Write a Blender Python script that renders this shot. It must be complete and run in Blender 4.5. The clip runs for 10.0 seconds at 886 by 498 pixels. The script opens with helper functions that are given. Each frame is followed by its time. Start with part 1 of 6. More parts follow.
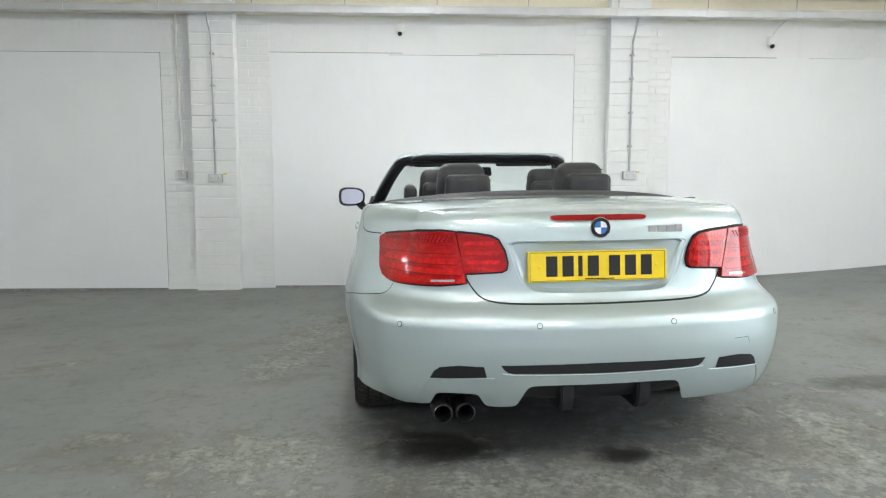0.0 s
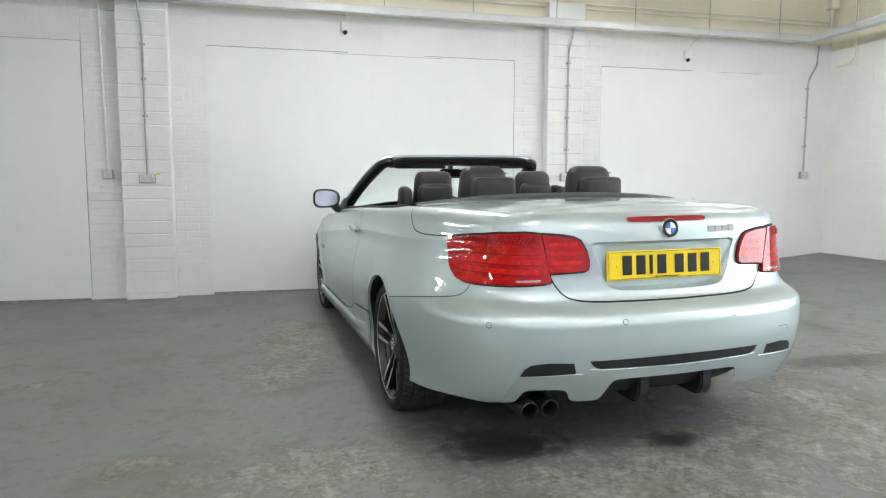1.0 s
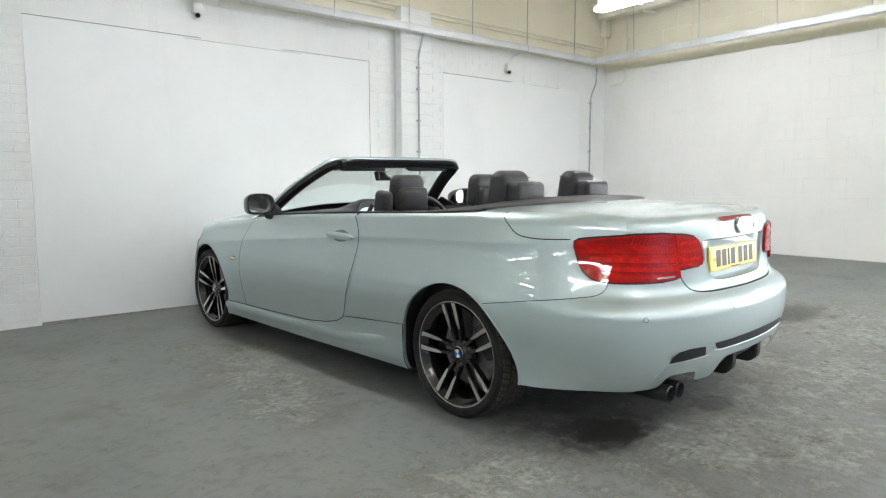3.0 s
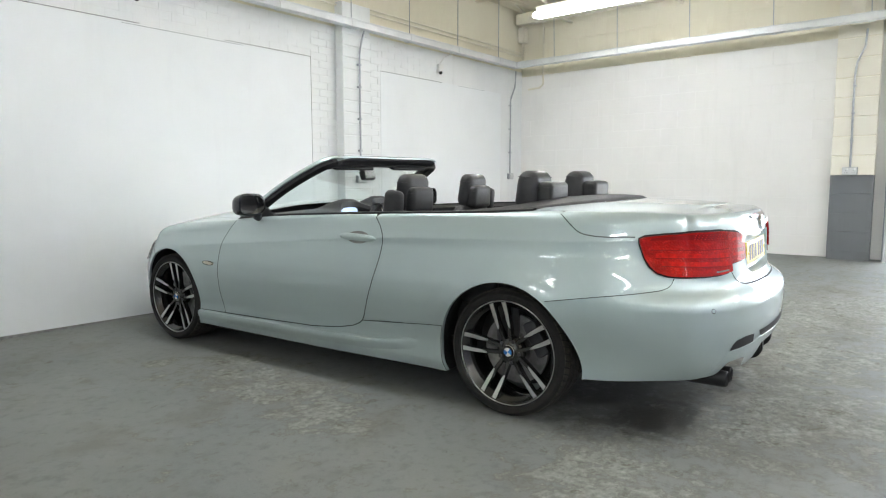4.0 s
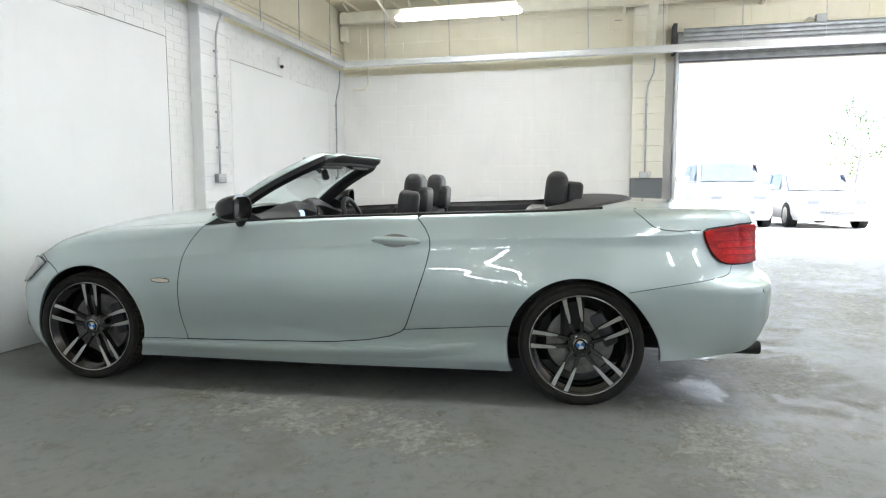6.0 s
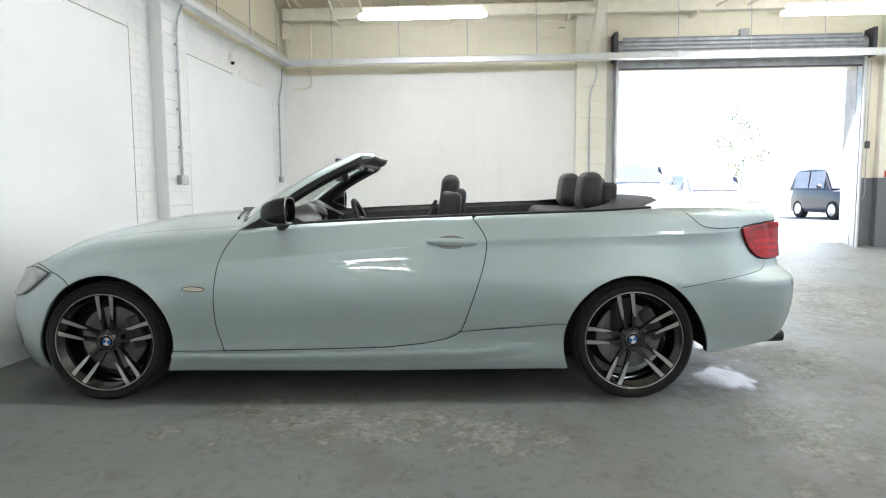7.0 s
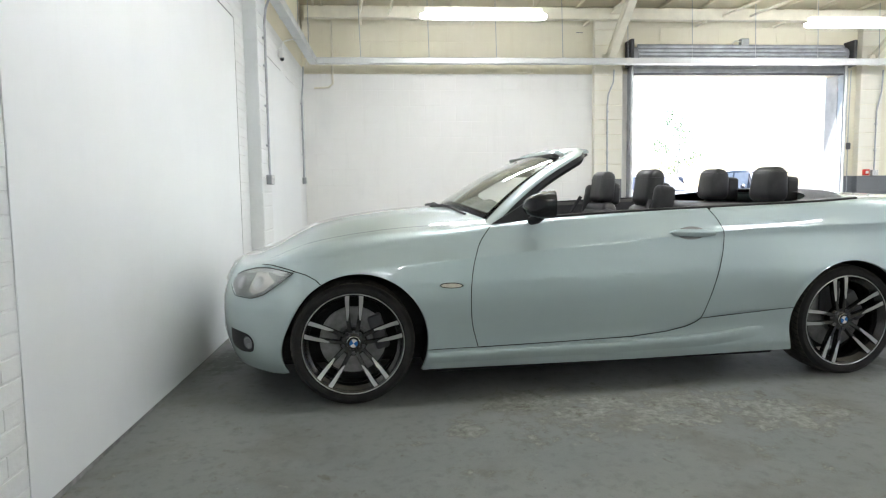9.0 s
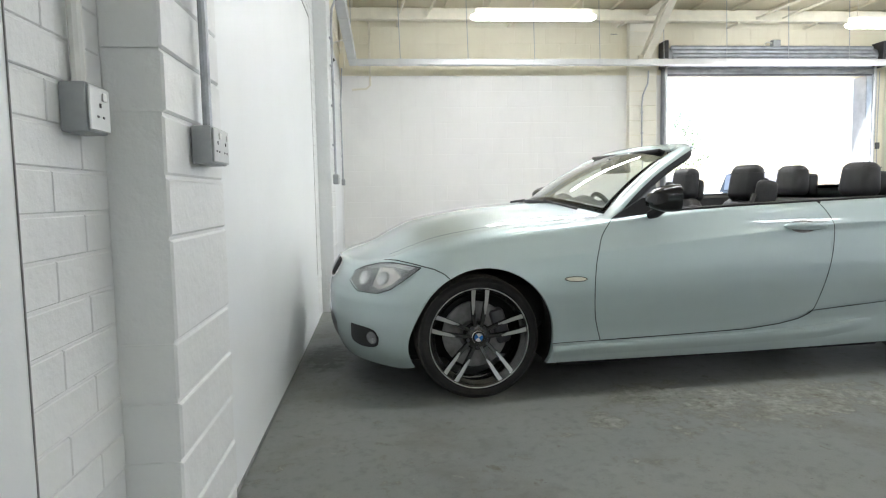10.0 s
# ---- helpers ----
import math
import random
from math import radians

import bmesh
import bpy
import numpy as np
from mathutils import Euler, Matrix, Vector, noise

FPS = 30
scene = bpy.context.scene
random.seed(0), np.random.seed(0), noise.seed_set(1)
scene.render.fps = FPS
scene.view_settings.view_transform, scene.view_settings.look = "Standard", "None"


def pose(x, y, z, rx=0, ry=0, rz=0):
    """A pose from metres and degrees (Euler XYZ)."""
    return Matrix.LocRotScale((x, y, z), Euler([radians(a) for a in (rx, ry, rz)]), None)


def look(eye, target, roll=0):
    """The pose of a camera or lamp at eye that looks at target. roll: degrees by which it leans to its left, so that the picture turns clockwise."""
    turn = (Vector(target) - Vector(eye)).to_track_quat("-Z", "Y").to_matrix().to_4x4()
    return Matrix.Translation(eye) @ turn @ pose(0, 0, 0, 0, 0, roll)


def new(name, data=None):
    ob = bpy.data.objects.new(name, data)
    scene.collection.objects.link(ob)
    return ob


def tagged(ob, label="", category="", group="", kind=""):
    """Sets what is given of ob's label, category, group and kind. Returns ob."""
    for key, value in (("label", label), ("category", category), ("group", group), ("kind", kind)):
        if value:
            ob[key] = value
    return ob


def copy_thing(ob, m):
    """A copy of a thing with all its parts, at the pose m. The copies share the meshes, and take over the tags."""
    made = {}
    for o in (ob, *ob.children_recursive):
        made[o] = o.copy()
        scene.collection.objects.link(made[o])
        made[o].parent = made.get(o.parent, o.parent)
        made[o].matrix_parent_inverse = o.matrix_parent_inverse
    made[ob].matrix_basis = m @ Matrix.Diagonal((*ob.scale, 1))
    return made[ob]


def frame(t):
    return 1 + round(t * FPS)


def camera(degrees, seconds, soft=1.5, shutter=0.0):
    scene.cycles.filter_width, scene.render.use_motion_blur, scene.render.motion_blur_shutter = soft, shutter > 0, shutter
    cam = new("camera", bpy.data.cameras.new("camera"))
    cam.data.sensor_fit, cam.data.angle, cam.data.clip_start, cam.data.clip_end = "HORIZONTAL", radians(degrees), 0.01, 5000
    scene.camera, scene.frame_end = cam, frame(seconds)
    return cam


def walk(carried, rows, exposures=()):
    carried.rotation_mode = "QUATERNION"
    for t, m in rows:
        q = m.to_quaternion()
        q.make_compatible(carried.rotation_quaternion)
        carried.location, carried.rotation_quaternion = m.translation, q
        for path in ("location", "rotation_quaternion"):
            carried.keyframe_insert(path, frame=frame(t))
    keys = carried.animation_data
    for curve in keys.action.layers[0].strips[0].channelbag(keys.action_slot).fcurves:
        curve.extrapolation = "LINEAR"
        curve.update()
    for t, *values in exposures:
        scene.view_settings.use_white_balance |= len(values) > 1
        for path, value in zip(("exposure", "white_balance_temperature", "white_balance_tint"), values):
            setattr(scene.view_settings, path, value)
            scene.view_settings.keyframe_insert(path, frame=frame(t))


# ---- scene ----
cam = camera(68.9, 10.0, 1.2)
PATH = [
    (0, (0.517, 0.234, 1.079), (0.59, 2.224, 0.885), 0.1),
    (0.5, (0.15, 0.252, 1.083), (0.416, 2.225, 0.891), 0.2),
    (1, (-0.243, 0.309, 1.087), (0.21, 2.248, 0.895), 0.2),
    (1.5, (-0.614, 0.433, 1.085), (0.047, 2.311, 0.895), 0.0),
    (2, (-1.019, 0.597, 1.098), (-0.151, 2.388, 0.907), -0.0),
    (2.5, (-1.398, 0.817, 1.117), (-0.323, 2.492, 0.923), -0.1),
    (4, (-2.355, 1.709, 1.121), (-0.812, 2.967, 0.922), -0.1),
    (4.5, (-2.594, 2.095, 1.1), (-0.921, 3.173, 0.905), -0.0),
    (5, (-2.806, 2.51, 1.099), (-1.021, 3.391, 0.906), -0.1),
    (5.5, (-2.953, 2.914, 1.109), (-1.079, 3.585, 0.915), -0.1),
    (7, (-3.171, 4.148, 1.105), (-1.186, 4.299, 0.918), -0.3),
    (7.5, (-3.201, 4.622, 1.109), (-1.209, 4.625, 0.922), -0.5),
    (8, (-3.193, 5.092, 1.101), (-1.203, 5.005, 0.919), -0.6),
    (8.5, (-3.182, 5.527, 1.084), (-1.194, 5.396, 0.905), -0.6),
    (9, (-3.212, 5.969, 1.07), (-1.226, 5.812, 0.892), -0.8),
    (9.5, (-3.212, 6.361, 1.084), (-1.228, 6.185, 0.91), -0.9),
    (10, (-3.176, 6.648, 1.032), (-1.192, 6.462, 0.867), -1.1),
]
walk(cam, [(t, look(eye, target, roll)) for t, eye, target, roll in PATH])

# ---- world, lamps' strength, exposure ----
world = bpy.data.worlds.new("world")
scene.world = world
world.use_nodes = True
wn = world.node_tree.nodes
sky = wn.new("ShaderNodeTexSky")
sky.sky_type = "NISHITA"
sky.sun_disc = False
sky.sun_elevation = radians(48)
sky.sun_rotation = radians(174)
wn["Background"].inputs["Strength"].default_value = 0.15
world.node_tree.links.new(sky.outputs["Color"], wn["Background"].inputs["Color"])

sun_data = bpy.data.lights.new("sun", "SUN")
sun_data.energy, sun_data.angle, sun_data.color = 4.0, radians(12), (1.0, 0.96, 0.9)
sun = new("sun", sun_data)
sun.matrix_world = look((3, -30, 50), (0, 0, 0))

# sky light through the open shutter door
door_light = bpy.data.lights.new("door_skylight", "AREA")
door_light.shape, door_light.size, door_light.size_y = "RECTANGLE", 3.1, 2.4
door_light.energy, door_light.color = 42.0, (0.95, 0.97, 1.0)
door_lamp = new("door_skylight", door_light)
door_lamp.matrix_world = look((6.62, 0.75, 1.55), (3.2, 0.75, 0.0))
TUBE_STRENGTH = 24.0
scene.view_settings.exposure = 1.60


# ---- materials ----
def nodes_of(m):
    m.use_nodes = True
    nt = m.node_tree
    return nt, nt.nodes, nt.links, nt.nodes["Principled BSDF"]


def ramp(nt, src, stops):
    r = nt.nodes.new("ShaderNodeValToRGB")
    el = r.color_ramp.elements
    while len(el) < len(stops):
        el.new(0.5)
    for e, (p, c) in zip(el, stops):
        e.position = p
        e.color = (*c, 1) if not isinstance(c, (int, float)) else (c, c, c, 1)
    nt.links.new(src, r.inputs["Fac"])
    return r.outputs["Color"]


def noise_tex(nt, vec, scale, detail=4.0, rough=0.55, distort=0.0):
    n = nt.nodes.new("ShaderNodeTexNoise")
    n.inputs["Scale"].default_value = scale
    n.inputs["Detail"].default_value = detail
    n.inputs["Roughness"].default_value = rough
    n.inputs["Distortion"].default_value = distort
    nt.links.new(vec, n.inputs["Vector"])
    return n.outputs["Fac"]


def coords(nt, kind="Object"):
    return nt.nodes.new("ShaderNodeTexCoord").outputs[kind]


def mixc(nt, fac, a, b, mode="MIX"):
    m = nt.nodes.new("ShaderNodeMix")
    m.data_type, m.blend_type = "RGBA", mode
    for sock, val in ((m.inputs["Factor"], fac), (m.inputs["A"], a), (m.inputs["B"], b)):
        if isinstance(val, (int, float)):
            sock.default_value = val
        elif isinstance(val, tuple):
            sock.default_value = (*val, 1)
        else:
            nt.links.new(val, sock)
    return m.outputs["Result"]


def bump(nt, height, strength, dist, normal_in):
    b = nt.nodes.new("ShaderNodeBump")
    b.inputs["Strength"].default_value = strength
    b.inputs["Distance"].default_value = dist
    nt.links.new(height, b.inputs["Height"])
    nt.links.new(b.outputs["Normal"], normal_in)


def plain(name, color, rough=0.5, metal=0.0, coat=0.0, var=0.12, scale=9.0, relief=0.0, grain=120.0, spec=0.5):
    """Base colour with broad variation and a fine grain in roughness and relief."""
    m = bpy.data.materials.new(name)
    nt, nodes, links, p = nodes_of(m)
    co = coords(nt)
    broad = noise_tex(nt, co, scale, 5)
    dark = tuple(c * (1 - var) for c in color)
    light = tuple(min(1, c * (1 + var)) for c in color)
    links.new(ramp(nt, broad, [(0.3, dark), (0.7, light)]), p.inputs["Base Color"])
    fine = noise_tex(nt, co, grain, 3)
    links.new(ramp(nt, fine, [(0.2, max(0.02, rough * 0.85)), (0.8, min(1, rough * 1.15))]), p.inputs["Roughness"])
    p.inputs["Metallic"].default_value = metal
    p.inputs["Coat Weight"].default_value = coat
    p.inputs["Coat Roughness"].default_value = 0.04
    p.inputs["Specular IOR Level"].default_value = spec
    if relief:
        bump(nt, fine, relief, 0.003, p.inputs["Normal"])
    return m


def wall_paint(name, color, dirt, rough=0.5, relief=0.35):
    """Emulsion on masonry: lumpy relief, faint runs and grey scuffs."""
    m = bpy.data.materials.new(name)
    nt, nodes, links, p = nodes_of(m)
    co = nodes.new("ShaderNodeNewGeometry").outputs["Position"]
    info = nodes.new("ShaderNodeObjectInfo").outputs["Random"]
    big = noise_tex(nt, co, 0.9, 6, 0.6, 0.4)
    runs = nodes.new("ShaderNodeMapping")
    runs.inputs["Scale"].default_value = (5, 5, 0.5)
    links.new(co, runs.inputs["Vector"])
    streak = noise_tex(nt, runs.outputs["Vector"], 2.2, 5, 0.6)
    c = mixc(nt, ramp(nt, big, [(0.42, 0.0), (0.75, 0.5)]), color, dirt)
    c = mixc(nt, ramp(nt, streak, [(0.55, 0.0), (0.85, 0.35)]), c, dirt)
    c = mixc(nt, ramp(nt, info, [(0.0, 0.0), (1.0, 0.02)]), c, dirt)
    links.new(c, p.inputs["Base Color"])
    p.inputs["Roughness"].default_value = rough
    lump = noise_tex(nt, co, 34, 5, 0.6)
    bump(nt, lump, relief, 0.006, p.inputs["Normal"])
    return m


M_WHITE = wall_paint("white_masonry_paint", (0.83, 0.84, 0.83), (0.66, 0.675, 0.66), 0.5, 0.5)
M_WARMWHITE = wall_paint("warm_white_masonry_paint", (0.84, 0.83, 0.80), (0.70, 0.69, 0.66))
# made-up colours of two unseen walls, tinting what the car reflects
M_GREENTINT = wall_paint("green_reflection_tint", (0.66, 0.80, 0.76), (0.56, 0.68, 0.64))
M_BLUETINT = wall_paint("blue_reflection_tint", (0.66, 0.68, 0.86), (0.58, 0.60, 0.74))
M_PILCREAM = wall_paint("pale_cream_masonry_paint", (0.82, 0.79, 0.69), (0.70, 0.66, 0.54))
M_PANEL = wall_paint("white_board_paint", (0.84, 0.86, 0.86), (0.75, 0.77, 0.765), 0.42, 0.12)
M_CREAM = wall_paint("cream_masonry_paint", (0.80, 0.755, 0.61), (0.66, 0.60, 0.45))
M_DADO = wall_paint("grey_dado_paint", (0.16, 0.17, 0.18), (0.10, 0.105, 0.11), 0.38)
M_CEIL = wall_paint("cream_ceiling_paint", (0.78, 0.73, 0.58), (0.66, 0.60, 0.45), 0.6, 0.1)
M_STEELPAINT = plain("cream_steel_paint", (0.78, 0.74, 0.62), 0.4, 0, 0, 0.08, 5, 0.1)
M_GALV = plain("galvanised_steel", (0.66, 0.67, 0.67), 0.45, 0.35, 0, 0.06, 5, 0.03, 90)
M_CONDUIT = plain("conduit_steel", (0.42, 0.44, 0.46), 0.42, 0.6, 0, 0.2, 20, 0.1, 90)
M_CONDWHITE = plain("painted_conduit", (0.76, 0.76, 0.72), 0.45, 0, 0, 0.06, 12, 0.1)
M_SOCKET = plain("grey_metalclad", (0.34, 0.355, 0.36), 0.45, 0.4, 0, 0.1, 20)
M_FACEPLATE = plain("grey_socket_face", (0.58, 0.59, 0.58), 0.4, 0.2, 0, 0.06, 16)
M_PLASTIC_W = plain("white_plastic", (0.8, 0.8, 0.77), 0.35, 0, 0, 0.04, 12)
M_SHUTTER = plain("grey_shutter_steel", (0.36, 0.38, 0.41), 0.45, 0.55, 0, 0.2, 6, 0.1)
M_REVEAL = plain("grey_reveal_paint", (0.45, 0.45, 0.46), 0.75, 0, 0, 0.15, 6, 0.1)
M_DARKSTEEL = plain("dark_steel", (0.07, 0.07, 0.075), 0.5, 0.4, 0, 0.3, 8, 0.1)
M_CRACK = plain("dark_crack", (0.24, 0.24, 0.23), 0.9, 0, 0, 0.3, 30)
M_REDPL = plain("red_plastic", (0.6, 0.03, 0.02), 0.4, 0, 0, 0.05)
M_YELLOWLBL = plain("yellow_label", (0.75, 0.6, 0.05), 0.5)


def make_floor():
    """Grey floor paint, lifted in patches to pale greenish concrete, with brown scrapes and oil."""
    m = bpy.data.materials.new("worn_floor_paint")
    nt, nodes, links, p = nodes_of(m)
    co = coords(nt)

    def math_(op, a, b=0.0, c=None):
        n = nodes.new("ShaderNodeMath")
        n.operation = op
        for i, v in enumerate((a, b) if c is None else (a, b, c)):
            if isinstance(v, (int, float)):
                n.inputs[i].default_value = v
            else:
                links.new(v, n.inputs[i])
        return n.outputs[0]

    def spot(x, y, rx, ry, turn=0.0):
        """1 at the middle of an oval, falling to 0 at its rim."""
        mp = nodes.new("ShaderNodeMapping")
        mp.vector_type = "TEXTURE"
        mp.inputs["Location"].default_value = (x, y, 0)
        mp.inputs["Rotation"].default_value = (0, 0, radians(turn))
        mp.inputs["Scale"].default_value = (rx, ry, 1)
        links.new(co, mp.inputs["Vector"])
        ln = nodes.new("ShaderNodeVectorMath")
        ln.operation = "LENGTH"
        links.new(mp.outputs["Vector"], ln.inputs[0])
        n = nodes.new("ShaderNodeMapRange")
        n.interpolation_type = "SMOOTHSTEP"
        n.inputs["From Min"].default_value, n.inputs["From Max"].default_value = 0.0, 1.0
        n.inputs["To Min"].default_value, n.inputs["To Max"].default_value = 1.0, 0.0
        links.new(ln.outputs["Value"], n.inputs["Value"])
        return n.outputs["Result"]

    def shifted(dx, dy):
        mp = nodes.new("ShaderNodeMapping")
        mp.inputs["Location"].default_value = (dx, dy, 0)
        links.new(co, mp.inputs["Vector"])
        return mp.outputs["Vector"]

    # the paint: smooth, faintly mauve grey, clouded and scuffed
    base = noise_tex(nt, co, 0.55, 4, 0.55, 0.4)
    col = ramp(nt, base, [(0.32, (0.163, 0.178, 0.172)), (0.5, (0.191, 0.202, 0.190)), (0.70, (0.218, 0.222, 0.202))])
    mottle = noise_tex(nt, co, 18, 7, 0.65)
    col = mixc(nt, ramp(nt, mottle, [(0.30, 0.52), (0.49, 0.0)]), col, (0.112, 0.116, 0.112))
    col = mixc(nt, ramp(nt, mottle, [(0.54, 0.0), (0.74, 0.4)]), col, (0.205, 0.205, 0.192))
    grit = noise_tex(nt, co, 170, 3, 0.7)
    col = mixc(nt, ramp(nt, grit, [(0.30, 0.35), (0.44, 0.0)]), col, (0.08, 0.08, 0.076))
    # where the paint has worn away
    wear = None
    for args in ((-0.22, 4.75, 0.50, 1.15, 6), (-0.35, 4.1, 0.42, 0.55, 0), (-0.1, 5.3, 0.35, 0.6, 0), (-0.15, 2.75, 1.0, 0.55, 8), (1.0, 2.35, 1.6, 0.9, -6), (2.2, 2.6, 1.6, 1.3, 0), (3.6, 2.6, 2.6, 2.2, 0), (2.9, 1.0, 2.6, 1.4, 0), (5.0, 1.4, 1.6, 2.4, 0), (-0.86, 2.94, 0.35, 0.2, 20), (-1.72, 4.18, 0.4, 0.16, 30), (-0.4, 5.66, 0.30, 0.16, 0)):
        v = spot(*args)
        wear = v if wear is None else math_("MAXIMUM", wear, v)
    region = noise_tex(nt, co, 0.9, 4, 0.55, 0.3)
    lift = math_("MULTIPLY_ADD", wear, 0.183, math_("MULTIPLY", math_("SUBTRACT", region, 0.5), 0.16))
    flake = math_("ADD", noise_tex(nt, co, 6.4, 13, 0.78, 0.12), lift)
    rim = ramp(nt, flake, [(0.575, 0.0), (0.615, 0.55), (0.640, 0.55), (0.70, 0.0)])
    col = mixc(nt, rim, col, (0.118, 0.104, 0.078))
    worn = ramp(nt, flake, [(0.622, 0.0), (0.636, 0.75), (0.76, 0.95)])
    fleck = math_("ADD", noise_tex(nt, shifted(3.1, 7.7), 15.0, 9, 0.7, 0.1), math_("MULTIPLY", lift, 0.45))
    worn = mixc(nt, 1.0, worn, ramp(nt, fleck, [(0.655, 0.0), (0.675, 0.8)]), "LIGHTEN")
    chips = noise_tex(nt, co, 26, 9, 0.72, 0.2)
    pale = ramp(nt, chips, [(0.34, (0.125, 0.128, 0.110)), (0.46, (0.225, 0.232, 0.204)), (0.60, (0.325, 0.330, 0.292)), (0.74, (0.45, 0.45, 0.405))])
    col = mixc(nt, worn, col, pale)
    # brown scrapes, stains over the bare concrete, small dark nicks
    scr = math_("ADD", noise_tex(nt, shifted(11.0, 2.0), 7.0, 11, 0.74, 0.25), math_("MULTIPLY", lift, 0.30))
    col = mixc(nt, ramp(nt, scr, [(0.620, 0.0), (0.668, 0.66)]), col, (0.098, 0.084, 0.058))
    stain = math_("ADD", noise_tex(nt, shifted(5.0, 1.0), 1.7, 6, 0.6, 0.3), math_("MULTIPLY", wear, 0.06))
    col = mixc(nt, ramp(nt, stain, [(0.54, 0.0), (0.68, 0.42)]), col, (0.112, 0.100, 0.078))
    nick = noise_tex(nt, shifted(1.0, 4.0), 34, 5, 0.6)
    col = mixc(nt, ramp(nt, nick, [(0.70, 0.0), (0.735, 0.8)]), col, (0.045, 0.043, 0.038))
    # oil; the wide patch at (0.85, 3.05) also paints in shade under the tail
    wob = noise_tex(nt, co, 13, 9, 0.72)
    wet = None
    for (x, y, rx, ry, dark) in ((0.60, 2.80, 0.44, 0.30, 0.90), (1.32, 2.69, 0.20, 0.14, 0.90), (0.85, 3.05, 1.1, 0.55, 0.50), (2.95, 3.50, 0.55, 0.22, 0.6), (3.7, 3.3, 0.7, 0.3, 0.5), (0.95, 7.02, 0.55, 0.22, 0.6)):
        near = spot(x, y, rx, ry)
        f = math_("MULTIPLY_ADD", math_("MULTIPLY", math_("SUBTRACT", wob, 0.5), 5.0), near, near)
        f = ramp(nt, f, [(0.16, 0.0), (0.66, dark)])
        col = mixc(nt, f, col, (0.026, 0.024, 0.020))
        if rx < 0.5:
            wet = f if wet is None else mixc(nt, 1.0, wet, f, "LIGHTEN")
    links.new(col, p.inputs["Base Color"])
    r = ramp(nt, noise_tex(nt, co, 1.6, 6, 0.6), [(0.3, 0.52), (0.7, 0.66)])
    r = mixc(nt, worn, r, (0.85, 0.85, 0.85))
    links.new(mixc(nt, ramp(nt, wet, [(0.5, 0.0), (0.85, 1.0)]), r, (0.35, 0.35, 0.35)), p.inputs["Roughness"])
    h = math_("MULTIPLY_ADD", worn, -0.7, math_("MULTIPLY", noise_tex(nt, co, 38, 6, 0.65), 0.6))
    bump(nt, h, 0.35, 0.006, p.inputs["Normal"])
    return m


M_FLOOR = make_floor()
M_YARD = plain("pale_yard_concrete", (0.5, 0.49, 0.46), 0.8, 0, 0, 0.15, 0.6, 0.2, 40)


def glow(name, color, strength):
    m = bpy.data.materials.new(name)
    nt, nodes, links, p = nodes_of(m)
    p.inputs["Base Color"].default_value = (*color, 1)
    p.inputs["Emission Color"].default_value = (*color, 1)
    p.inputs["Emission Strength"].default_value = strength
    return m


M_TUBE = glow("lit_diffuser", (0.905, 0.935, 1.0), TUBE_STRENGTH)


def make_carpaint():
    """Pale blue-silver metallic under clear lacquer, with a faint dust film."""
    m = bpy.data.materials.new("pale_blue_silver_paint")
    nt, nodes, links, p = nodes_of(m)
    co = coords(nt)
    flake = nodes.new("ShaderNodeTexVoronoi")
    flake.inputs["Scale"].default_value = 900
    links.new(co, flake.inputs["Vector"])
    tone = ramp(nt, flake.outputs["Distance"], [(0.0, (0.548, 0.645, 0.650)), (1.0, (0.470, 0.560, 0.565))])
    dust = noise_tex(nt, co, 3.0, 6, 0.6)
    links.new(mixc(nt, ramp(nt, dust, [(0.5, 0.0), (0.8, 0.10)]), tone, (0.55, 0.54, 0.50)), p.inputs["Base Color"])
    p.inputs["Metallic"].default_value = 0.66
    links.new(ramp(nt, noise_tex(nt, co, 400, 2), [(0.3, 0.43), (0.7, 0.50)]), p.inputs["Roughness"])
    p.inputs["Coat Weight"].default_value = 1.0
    p.inputs["Coat IOR"].default_value = 1.6
    links.new(ramp(nt, dust, [(0.35, 0.012), (0.75, 0.05)]), p.inputs["Coat Roughness"])
    return m


M_PAINT = make_carpaint()
M_BLACKTRIM = plain("black_trim_plastic", (0.011, 0.011, 0.012), 0.5, 0, 0, 0.2, 20, 0.1, 300)
M_GLOSSBLACK = plain("gloss_black", (0.005, 0.005, 0.006), 0.18, 0, 0.2, 0.2, 10)
M_LEATHER = plain("black_leather", (0.030, 0.030, 0.031), 0.42, 0, 0, 0.25, 18, 0.35, 160)
M_SEAM = plain("grey_stitching", (0.045, 0.045, 0.047), 0.6)
M_FABRIC = plain("black_cover", (0.03, 0.029, 0.03), 0.6, 0, 0, 0.2, 12, 0.25, 300)
M_DARK = plain("underbody_black", (0.006, 0.006, 0.006), 0.8, 0, 0, 0.3, 10)
M_GAP = plain("panel_gap_black", (0.01, 0.01, 0.011), 0.8)
M_CHROME = plain("chrome", (0.8, 0.8, 0.8), 0.1, 1.0, 0, 0.03, 10)
M_RUBBER = plain("tyre_rubber", (0.020, 0.019, 0.018), 0.6, 0, 0, 0.3, 12, 0.3, 150, 0.25)
M_TREAD = plain("dusty_tread_rubber", (0.062, 0.057, 0.048), 0.75, 0, 0, 0.35, 40, 0.3, 150, 0.25)
M_ALLOY = plain("machined_alloy", (0.60, 0.60, 0.59), 0.33, 0.9, 0.2, 0.03, 12)
M_ALLOYDARK = plain("gunmetal_alloy", (0.075, 0.073, 0.071), 0.24, 0.85, 0.3, 0.08, 12)
